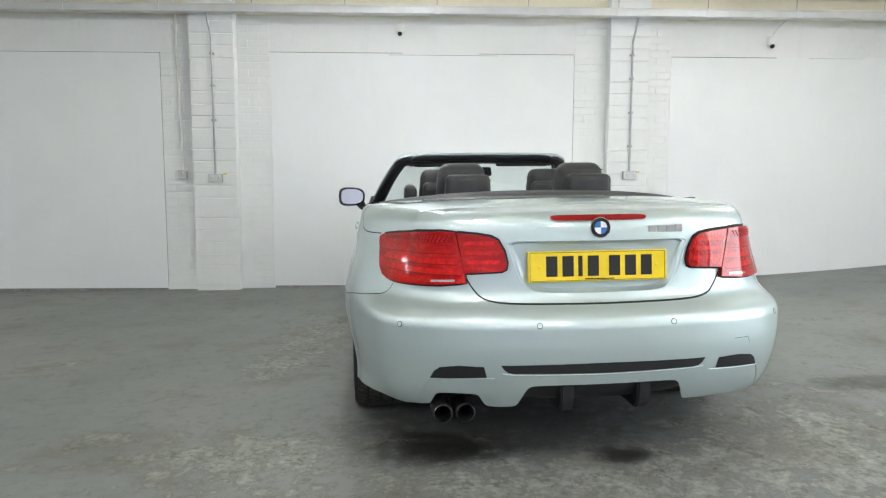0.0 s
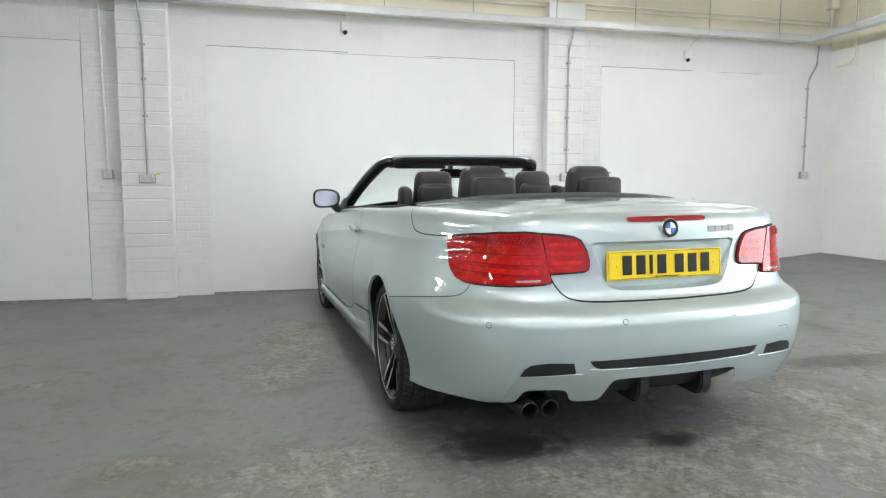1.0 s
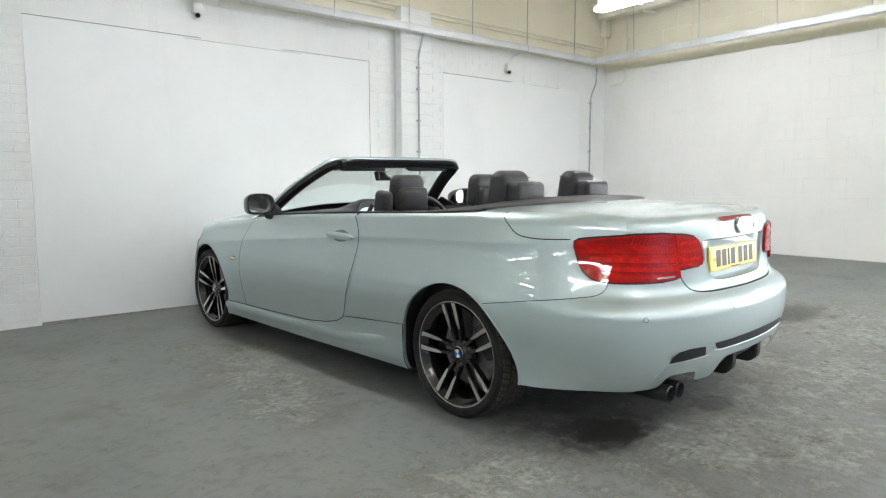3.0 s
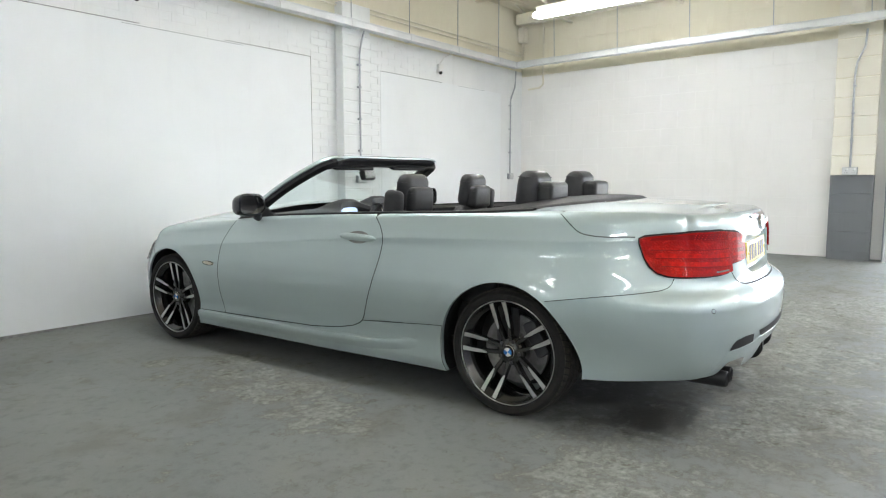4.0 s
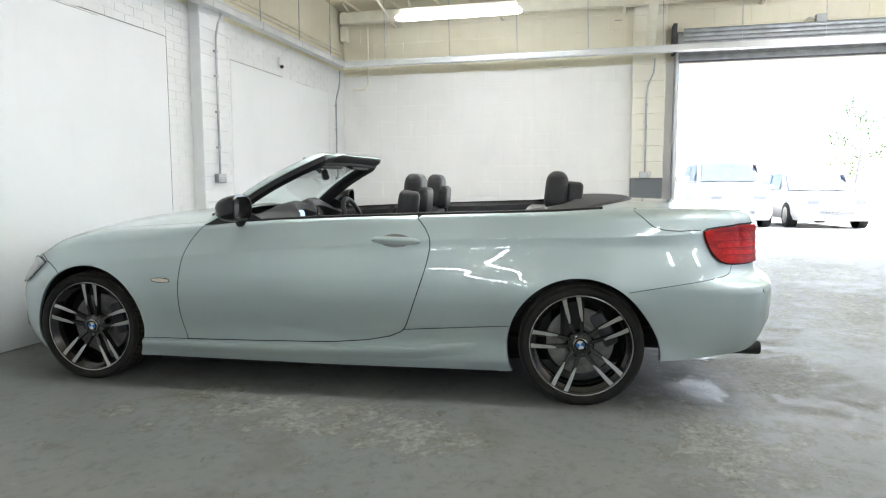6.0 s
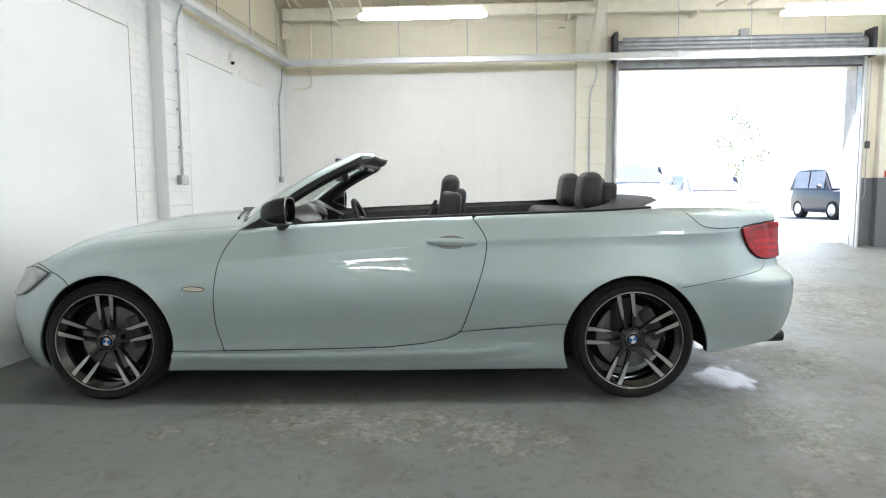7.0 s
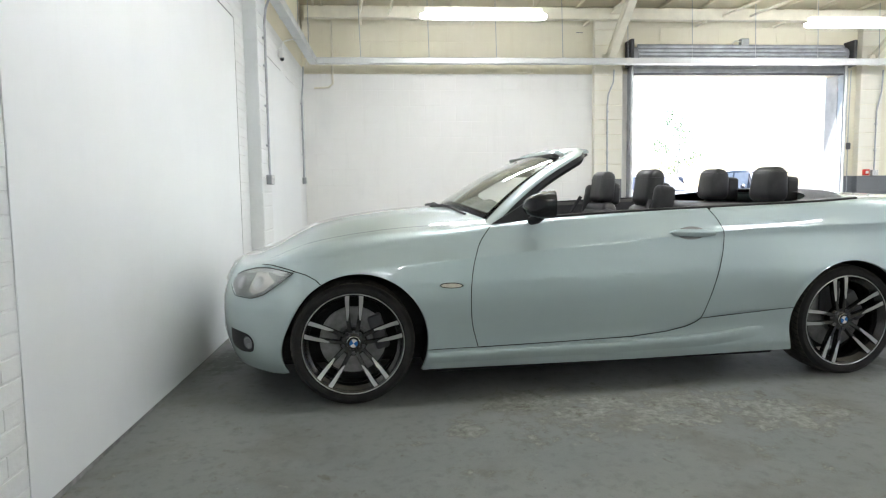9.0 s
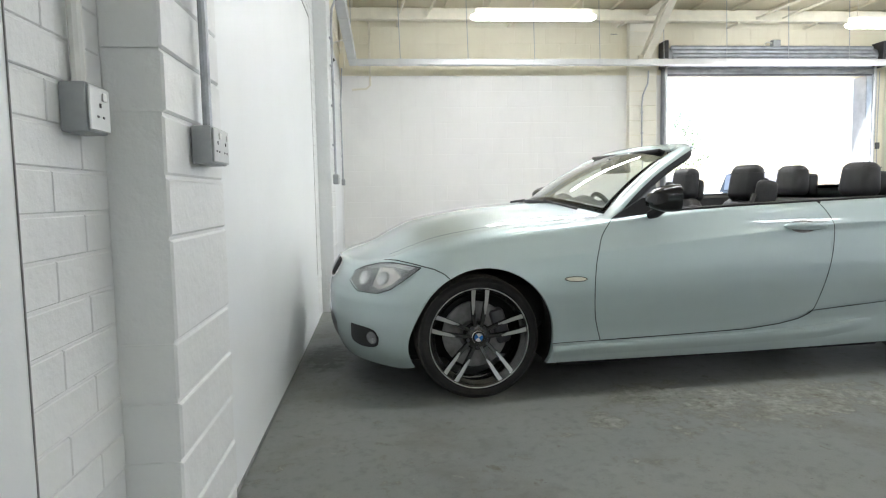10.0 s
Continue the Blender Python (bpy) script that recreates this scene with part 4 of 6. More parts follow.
skin("front_bumper", [(front_half, 1), (front_half, -1)], M_PAINT, car, "", 0.03, 0.02)
skin("rear_bumper", [(rear_side + cut_l + low_side, -1), (rear_side + cut_r + low_side, 1)], M_PAINT, car, "", 0.03, 0.014)
boot = skin("boot_lid", [(lid, 1), (lid, -1)], M_PAINT, car, "", 0.03, 0.014)
for sd in (-1, 1):
    skin("front_wing", [(fender, sd)], M_PAINT, car, "", 0.03, 0.02, 0.0, True)
    dr = skin("door", [(door, sd)], M_PAINT, car, "", 0.05, 0.03, 0.0, True)
    skin("rear_quarter", [(quarter, sd)], M_PAINT, car, "", 0.03, 0.02, 0.0, True)
    skin("side_skirt", [(sill, sd)], M_PAINT, car, "", 0.05, 0.02, 0.006)
    # moulded ledge of the skirt
    bm = bmesh.new()
    prof = [(0.004, 0.018), (0.019, 0.010), (0.022, -0.004), (0.016, -0.022), (0.003, -0.05)]
    rows = []
    for k in range(45):
        y = 2.40 - (2.40 - 0.44) * k / 44
        zc = 0.248 + 0.010 * sstep(1.6, 0.9, y) if y > 1.6 else 0.248 + 0.010 * (1 - sstep(0.9, 1.6, y))
        zc += 0.04 * sstep(0, 1, (0.95 - y) / 0.5) if y < 0.95 else 0
        amp = 1 - sstep(0, 1, (0.80 - y) / 0.34)
        rows.append([bm.verts.new(((body(s_of_y(y), zc + dz, 0.004 + d * amp)).x * sd, y, zc + dz)) for d, dz in prof])
    for a, b in zip(rows, rows[1:]):
        for i in range(len(prof) - 1):
            bm.faces.new((a[i], a[i + 1], b[i + 1], b[i]))
    part("skirt_ledge", bm, M_PAINT, car)


def ribbon(name, line, parent, material=M_GAP, width=0.0045, lift=0.0009, sides=(-1, 1)):
    """A narrow joint along a line of (s, v)."""
    pts = dense(line, 0.02)
    for sd in sides:
        bm = bmesh.new()
        prev = None
        for i, (s, v) in enumerate(pts):
            a, b = pts[max(i - 1, 0)], pts[min(i + 1, len(pts) - 1)]
            d = (b[0] - a[0], b[1] - a[1])
            n = math.hypot(*d) or 1
            q = (-d[1] / n * width / 2, d[0] / n * width / 2)
            pair = []
            for k in (1, -1):
                p = body(min(max(s + k * q[0], 0), S_END), v + k * q[1], lift)
                pair.append(bm.verts.new((p.x * sd, p.y, p.z)))
            if prev:
                bm.faces.new((prev[0], prev[1], pair[1], pair[0]))
            prev = pair
        part(name, bm, material, parent)


ribbon("door_gap", ys(DOOR_FRONT), car)
ribbon("door_gap", ys(DOOR_BOT) + ys(DOOR_REAR[1:]), car, M_GAP, 0.005, 0.0075)
ribbon("skirt_gap", ys([(2.40, 0.270), (2.138, 0.271)]), car, M_GAP, 0.003, 0.0075)
ribbon("skirt_gap", ys([DOOR_REAR[4], (0.6, 0.387), (0.36, 0.405)]), car, M_GAP, 0.003, 0.0075)
ribbon("bumper_gap", ys(BUMP_SEAM), car, M_GAP, 0.0032)
ribbon("lid_gap", ys(LID_SIDE), car)
ribbon("lid_gap", xs_(LID_REAR), car, M_GAP, 0.006)
ribbon("bonnet_gap", ys(LAMP_SEAM), car, M_GAP, 0.005)

# wheel-arch lips and liners
for sd in (-1, 1):
    for c, r, a0, a1 in ((ARCH_F, RAD_F, -26, 206), (ARCH_R, RAD_R, -22, 189)):
        bm = bmesh.new()
        prev = None
        for k in range(61):
            t = radians(a0 + (a1 - a0) * k / 60)
            ring = []
            for rr, inn in ((r + 0.001, 0.0), (r - 0.004, 0.002), (r - 0.007, -0.012), (r - 0.004, -0.05), (r + 0.03, -0.14), (r + 0.03, -0.40)):
                y, z = c[0] + rr * math.cos(t), c[1] + rr * math.sin(t)
                y0, z0 = c[0] + r * math.cos(t), c[1] + r * math.sin(t)
                gap = arch_shift(c, y0, z0)
                y, y0 = y - gap, y0 - gap
                x = body(s_of_y(y0), z0).x + inn
                ring.append(bm.verts.new((x * sd, y, z)))
            if prev:
                for i in range(5):
                    bm.faces.new((prev[i], prev[i + 1], ring[i + 1], ring[i])).material_index = 0 if i < 2 else 1
            prev = ring
        part("wheel_arch", bm, [M_PAINT, M_DARK], car)

# under-body, dark and closed
bm = box(-0.63, 0.63, -0.26, 3.2, 0.15, 0.34, 0.03)
box(-0.60, 0.60, -0.64, -0.27, 0.235, 0.34, 0.02, bm)
box(-0.84, 0.84, 0.40, 2.36, 0.130, 0.30, 0.02, bm)
part("underbody", bm, M_DARK, car)
part("inner_shell", box(-0.72, 0.72, 2.35, 3.10, 0.3, 0.60, 0.05), M_DARK, car)
part("inner_shell", box(-0.66, 0.66, -0.80, -0.42, 0.3, 0.62, 0.05), M_DARK, car)
part("inner_shell", box(-0.52, 0.52, -0.45, 0.42, 0.3, 0.85, 0.03), M_DARK, car)


# ---- bonnet and boot deck ----
def deck(name, y_list, crown, material, kmax=1.0, nk=40, rear=False, raise_=0.0):
    bm = bmesh.new()
    rows = []
    for y in y_list:
        e = body(s_of_y(y), vtop(y))
        c = crown(y)
        row = []
        for i in range(nk + 1):
            k = -1 + 2 * i / nk
            kk = k * kmax
            row.append(bm.verts.new((e.x * kk, e.y, e.z + c * (1 - abs(kk) ** 2.2) + raise_)))
        rows.append(row)
    for a, b in zip(rows, rows[1:]):
        for i in range(nk):
            bm.faces.new((a[i], a[i + 1], b[i + 1], b[i]))
    return part(name, bm, material, car, "", True, 60)


bonnet_crown = smooth_curve([(2.0, 0.075), (2.3, 0.085), (2.69, 0.078), (2.97, 0.070), (3.2, 0.055), (3.35, 0.032), (3.45, 0.012), (3.53, 0.0)])
yl = [2.03 + (3.50 - 2.03) * k / 50 for k in range(51)] + [3.506, 3.511, 3.5149]
deck("bonnet", yl, bonnet_crown, M_PAINT)
deck_crown = smooth_curve([(-1.065, 0.0), (-1.03, 0.002), (-0.95, 0.010), (-0.8, 0.020), (-0.4, 0.030), (-0.1, 0.034)])
yl = [-0.10 - (1.03 - 0.10) * k / 40 for k in range(41)] + [-1.045, -1.055, -1.061, -1.0649]
deck("boot_deck", yl, deck_crown, M_PAINT)
# bonnet shut line and crease on top
for sd in (-1, 1):
    bm = bmesh.new()
    prev = None
    for k in range(60):
        y = 2.06 + (3.28 - 2.06) * k / 59
        e, c = body(s_of_y(y), vtop(y)), bonnet_crown(y)
        pair = []
        for kk in (0.925, 0.931):
            pair.append(bm.verts.new((e.x * kk * sd, e.y, e.z + c * (1 - kk**2.2) + 0.0012)))
        if prev:
            bm.faces.new((prev[0], prev[1], pair[1], pair[0]))
        prev = pair
    part("bonnet_gap", bm, M_GAP, car)

# ---- tonneau cover, belt trims ----
bm = bmesh.new()
rows = []
for i in range(41):
    k = -1 + 2 * i / 40
    row = []
    for j in range(25):
        q = j / 24
        yb = -0.33 + 0.30 * abs(k) ** 2.4
        yf = 0.02 + 0.30 * abs(k) ** 6
        y = yf + (yb - yf) * q
        e = body(s_of_y(y), vtop(y))
        x = (e.x - 0.035) * k
        z = e.z + 0.010 + 0.046 * (1 - abs(k) ** 2.5) * (1 - 0.35 * q**3) - 0.012 * max(0, q - 0.9) * 10
        row.append(bm.verts.new((x, y, z)))
    rows.append(row)
for a, b in zip(rows, rows[1:]):
    for i in range(24):
        bm.faces.new((a[i], a[i + 1], b[i + 1], b[i]))
part("tonneau_cover", bm, M_FABRIC, car, "black padded tonneau cover")
for sd in (-1, 1):
    for nm, y0, y1, w, h, mtl, dx in (("belt_trim", -0.10, 2.03, 0.05, 0.012, M_BLACKTRIM, -0.006), ("chrome_strip", 0.86, 2.0, 0.006, 0.004, M_GLOSSBLACK, -0.001)):
        bm = bmesh.new()
        prev = None
        for k in range(41):
            y = y0 + (y1 - y0) * k / 40
            e = body(s_of_y(y), vtop(y))
            pts = [(dx, -0.004), (dx, h * 0.7), (dx - 0.006, h), (dx - w * 0.8, h), (dx - w, -0.06)]
            ring = [bm.verts.new(((e.x + px) * sd, e.y, e.z + pz)) for px, pz in pts]
            if prev:
                for i in range(4):
                    bm.faces.new((prev[i], prev[i + 1], ring[i + 1], ring[i]))
            prev = ring
        part(nm, bm, mtl, car)

# ---- cabin tub ----
for sd in (-1, 1):
    bm = bmesh.new()
    prev = None
    for k in range(31):
        y = 0.15 + (2.05 - 0.15) * k / 30
        e = body(s_of_y(y), vtop(y))
        ring = [bm.verts.new((sd * (e.x - 0.045), y, e.z + 0.004)), bm.verts.new((sd * (e.x - 0.085), y, e.z - 0.02)), bm.verts.new((sd * (e.x - 0.10), y, 0.62)), bm.verts.new((sd * (e.x - 0.13), y, 0.3))]
        if prev:
            for i in range(3):
                bm.faces.new((prev[i], prev[i + 1], ring[i + 1], ring[i]))
        prev = ring
    part("door_card", bm, M_LEATHER, car, "black door and side lining")
bm = box(-0.78, 0.78, 0.1, 2.1, 0.27, 0.32)
part("cabin_floor", bm, M_DARK, car)
bm = box(-0.82, 0.82, -0.02, 0.10, 0.32, 0.95, 0.02)
part("bulkhead", bm, M_FABRIC, car)
b = box(-0.80, 0.80, 0.08, 0.34, 0.5, 0.955, 0.05, None, 4)
part("rear_bench_back", b, M_LEATHER, car, "black leather rear bench")
b = box(-0.74, 0.74, 0.3, 0.75, 0.4, 0.58, 0.05, None, 3)
part("rear_bench_seat", b, M_LEATHER, car)
part("centre_console", box(-0.11, 0.11, 0.7, 1.9, 0.32, 0.58, 0.03, None, 2), M_LEATHER, car)

# dashboard with instrument hood
bm = bmesh.new()
rows = []
for i in range(49):
    x = -0.80 + 1.6 * i / 48
    k = abs(x) / 0.8
    hump = 0.085 * math.exp(-((x - 0.37) / 0.17) ** 4) + 0.070 * math.exp(-((x - 0.0) / 0.15) ** 4)
    back = 1.3 * hump
    prof = [(2.18 - 0.13 * k * k, 0.90), (2.05 - 0.1 * k * k, 0.925 + hump * 0.1), (1.95, 0.938 - 0.03 * k**3 + hump * 0.6), (1.80 + back * 0.7, 0.935 - 0.03 * k**3 + hump), (1.74 + back, 0.92 - 0.03 * k**3 + hump * 0.95), (1.735 + back, 0.90 + hump * 0.7), (1.77 + back * 1.3, 0.86), (1.72, 0.72), (1.76, 0.55), (1.85, 0.4)]
    rows.append([bm.verts.new((x, y, z)) for y, z in prof])
for a, b in zip(rows, rows[1:]):
    for i in range(9):
        bm.faces.new((a[i], a[i + 1], b[i + 1], b[i]))
part("dashboard", bm, M_LEATHER, car, "black dashboard with an instrument hood")
for x in (0.30, 0.44):
    bm = bmesh.new()
    disc(bm, 0.05, 0, 28, "y")
    ob = part("dial", bm, M_INK, car)
    ob.matrix_basis = pose(x, 1.845, 0.905, -15)
    ring = tube([(0.051 * math.cos(t), 0, 0.051 * math.sin(t)) for t in lin(0, 2 * math.pi, 31)[:-1]], 0.003, 6, None, True)
    ob2 = part("dial_ring", ring, M_CHROME, car)
    ob2.matrix_basis = pose(x, 1.842, 0.905, -15)
sw = part("steering_wheel", tube([(0.185 * math.cos(t), 0, 0.185 * math.sin(t)) for t in lin(0, 2 * math.pi, 49)[:-1]], 0.017, 10, None, True), M_LEATHER, car, "black leather steering wheel")
sw.matrix_basis = pose(0.37, 1.55, 0.835, -22)
bm = bmesh.new()
bmesh.ops.create_uvsphere(bm, u_segments=24, v_segments=12, radius=0.075, matrix=Matrix.Diagonal((1, 0.45, 0.9, 1)))
part("hub", bm, M_LEATHER, sw)
for a in (180, 0, 270):
    part("spoke", tube([(0, 0, 0), (0.18 * math.cos(radians(a)), 0, 0.18 * math.sin(radians(a)))], [0.03, 0.015], 8), M_ALLOYDARK, sw)


# ---- seats and headrests ----
def seat(x):
    s = part("front_seat", box(-0.25, 0.25, -0.27, 0.25, 0.35, 0.53, 0.06, None, 4), M_LEATHER, car, "black leather front seat")
    s.matrix_basis = pose(x, 1.36, 0)
    bm = rounded(0.50, 0.15, 0.52, 0.06, 4, 0.18)
    bmesh.ops.transform(bm, matrix=pose(0, -0.27, 0.42, 14), verts=bm.verts[:])
    part("backrest", bm, M_LEATHER, s)
    # belt guide on the outer shoulder
    o = -1 if x < 0 else 1
    bm = rounded(0.085, 0.13, 0.235, 0.035, 4, 0.08)
    bmesh.ops.transform(bm, matrix=pose(o * 0.185, -0.385, 0.85, 8), verts=bm.verts[:])
    part("belt_guide", bm, M_LEATHER, s)
    belt = tube([(o * 0.20, -0.32, 1.0), (o * 0.22, -0.28, 0.93), (o * 0.24, -0.2, 0.8)], 0.014, 6)
    part("seat_belt", belt, M_FABRIC, s)
    bm = rounded(0.265, 0.115, 0.225, 0.05, 5, 0.12)
    bmesh.ops.transform(bm, matrix=pose(0, -0.395, 0.955, 6), verts=bm.verts[:])
    part("headrest", bm, M_LEATHER, s)
    bm = rounded(0.235, 0.075, 0.155, 0.03, 4, 0.10)
    bmesh.ops.transform(bm, matrix=pose(0, -0.455, 0.945, 6), verts=bm.verts[:])
    part("headrest_back", bm, M_LEATHER, s)
    for z0, wx, wy, yc in ((1.128, 0.243, 0.098, -0.409), (1.062, 0.226, 0.068, -0.463)):
        loop = [(math.copysign(abs(math.cos(t)) ** 0.45, math.cos(t)) * wx / 2, yc + math.copysign(abs(math.sin(t)) ** 0.45, math.sin(t)) * wy / 2, z0) for t in lin(0, 2 * math.pi, 41)[:-1]]
        part("seam", tube(loop, 0.0022, 6, None, True), M_SEAM, s)
    part("shoulder", merge(bmesh.new(), rounded(0.40, 0.12, 0.10, 0.045, 4, 0.2), pose(0, -0.385, 0.865, 10)), M_LEATHER, s)
    return s


seat(-0.37)
seat(0.33)
for x in (-0.345, 0.275):
    h = part("rear_headrest", None or rounded(0.275, 0.14, 0.225, 0.06, 5, 0.14), M_LEATHER, car, "black leather rear headrest")
    h.matrix_basis = pose(x, 0.135, 0.965, 4)
    bm = rounded(0.235, 0.10, 0.168, 0.026, 4, 0.06)
    bmesh.ops.transform(bm, matrix=pose(0.018, -0.10, 0.003), verts=bm.verts[:])
    part("roll_bar_cover", bm, M_LEATHER, h)
    for z0, wx, wy, yc in ((0.190, 0.242, 0.112, 0.0), (0.142, 0.226, 0.092, -0.10)):
        xo = 0.018 if yc else 0.0
        loop = [(xo + math.copysign(abs(math.cos(t)) ** 0.4, math.cos(t)) * wx / 2, yc + math.copysign(abs(math.sin(t)) ** 0.4, math.sin(t)) * wy / 2, z0) for t in lin(0, 2 * math.pi, 41)[:-1]]
        part("seam", tube(loop, 0.0022, 6, None, True), M_SEAM, h)

# ---- windscreen ----
BASE_Z, NW = 0.90, 24


def screen_pt(u, v):
    """u across -1..1, v up 0..1."""
    k = abs(u)
    bx, by, bz = 0.765 * u, 2.19 - 0.13 * k**2.2, 0.957 - 0.06 * k**2
    tx, ty, tz = 0.56 * u, 1.555 - 0.045 * k**2.4, 1.282 - 0.014 * k**2
    bul = 0.026 * math.sin(math.pi * v)
    return Vector((bx + (tx - bx) * v, by + (ty - by) * v + bul * 0.5, bz + (tz - bz) * v + bul))


bm = bmesh.new()
g = [[bm.verts.new(screen_pt(-1 + 2 * i / NW, j / 10)) for j in range(11)] for i in range(NW + 1)]
for a, b in zip(g, g[1:]):
    for j in range(10):
        bm.faces.new((a[j], a[j + 1], b[j + 1], b[j]))
ws = part("windscreen", bm, M_GLASS, car, "clear raked windscreen")
sol = ws.modifiers.new("thickness", "SOLIDIFY")
sol.thickness, sol.offset = 0.005, 1.0
ws.visible_shadow = False


def sweep(path, prof, bm=None, closed=False):
    """path of (point, across, outward): prof is a list of (a, o)."""
    bm = bm or bmesh.new()
    prev = None
    n = len(prof)
    for p, a, o in path:
        ring = [bm.verts.new(p + a * u + o * w) for u, w in prof]
        if prev:
            for i in range(n):
                bm.faces.new((prev[i], prev[(i + 1) % n], ring[(i + 1) % n], ring[i]))
        else:
            bm.faces.new(ring)
        prev = ring
    bm.faces.new(prev[::-1])
    return bm


def frame_path():
    path = []
    pts = [screen_pt(-1, v / 24) for v in range(-1, 24)]
    n = 30
    corner = [screen_pt(-1 + 2 * i / n, 1) for i in range(0, n + 1)]
    pts = pts[:-1] + [screen_pt(-0.998, 0.985), screen_pt(-0.985, 0.997)] + corner[1:-1] + [screen_pt(0.985, 0.997), screen_pt(0.998, 0.985)] + [screen_pt(1, v / 24) for v in range(22, -2, -1)]
    for i, p in enumerate(pts):
        d = (pts[min(i + 1, len(pts) - 1)] - pts[max(i - 1, 0)]).normalized()
        mid = screen_pt(0, 0.4)
        inward = (mid - p)
        inward = (inward - d * inward.dot(d)).normalized()
        out = inward.cross(d).normalized()
        if out.z < 0:
            out = -out
        path.append((p, -inward, out))
    return path


FP = frame_path()
part("windscreen_frame", sweep(FP, [(-0.020, 0.004), (-0.010, 0.013), (0.02, 0.017), (0.046, 0.012), (0.062, -0.002), (0.066, -0.016), (0.02, -0.016), (-0.020, -0.004)]), M_PAINT, car)
part("frame_lining", sweep(FP, [(-0.024, -0.004), (0.040, -0.016), (0.062, -0.020), (0.064, -0.044), (0.040, -0.066), (-0.004, -0.052), (-0.026, -0.020)]), M_BLACKTRIM, car, "black windscreen frame lining")
# header catch rail and folded sun visors
hp = [(p - a * 0.045 * (abs(p.x) / 0.535) ** 12, a, o) for p, a, o in FP if p.z > 1.253 and abs(p.x) < 0.535]
part("header_rail", sweep(hp, [(0.0, -0.02), (0.05, -0.022), (0.095, -0.036), (0.130, -0.052), (0.134, -0.062), (0.12, -0.066), (0.07, -0.058), (0.0, -0.048)]), M_HEADLINING, car, "grey header rail lining")
part("header_cap", sweep(hp, [(0.0, 0.0165), (0.035, 0.0155), (0.07, 0.002), (0.105, -0.017), (0.140, -0.038), (0.148, -0.047), (0.144, -0.054), (0.10, -0.040), (0.0, -0.010)]), M_PAINT, car)
for x in (-0.30, 0.30):
    b = box(-0.19, 0.19, -0.065, 0.065, -0.011, 0.011, 0.009, None, 3)
    v = part("sun_visor", b, M_BLACKTRIM, car)
    v.matrix_basis = pose(x, 1.545, 1.243, 22)
mir = part("interior_mirror", box(-0.115, 0.115, -0.02, 0.02, -0.035, 0.035, 0.014, None, 3), M_BLACKTRIM, car)
mir.matrix_basis = pose(0.0, 1.645, 1.178, -14, 0, 22)
part("mirror_glass", box(-0.105, 0.105, -0.0225, -0.0205, -0.027, 0.027, 0.0005), M_CHROME, mir)
part("mirror_stem", tube([(0, 0.02, 0.02), (0.01, 0.03, 0.045), (0.02, 0.04, 0.062)], [0.014, 0.018, 0.022], 8), M_BLACKTRIM, mir)
# scuttle and wipers
bm = bmesh.new()
prev = None
for i in range(33):
    u = -1 + 2 * i / 32
    p = screen_pt(u * 0.985, 0.0)
    ring = [bm.verts.new(p + Vector((0, 0.06, -0.02))), bm.verts.new(p + Vector((0, 0.02, 0.003))), bm.verts.new(p + Vector((0, -0.012, 0.008))), bm.verts.new(p + Vector((0, -0.04, -0.03)))]
    if prev:
        for k in range(3):
            bm.faces.new((prev[k], prev[k + 1], ring[k + 1], ring[k]))
    prev = ring
part("scuttle", bm, M_BLACKTRIM, car)
for u0, u1 in ((-0.75, -0.05), (-0.02, 0.68)):
    pts = [screen_pt(u0 + (u1 - u0) * k / 10, 0.004 + 0.012 * math.sin(math.pi * k / 10)) + Vector((0, 0.02, 0.016)) for k in range(11)]
    part("wiper", tube(pts, 0.007, 6), M_BLACKTRIM, car)
    part("wiper_arm", tube([pts[5] + Vector((0, 0, 0.006)), pts[8] + Vector((0.05, 0.05, 0.0)), screen_pt(u1 * 0.99, 0.0) + Vector((0.08, 0.05, 0.01))], [0.006, 0.009, 0.015], 6), M_BLACKTRIM, car)

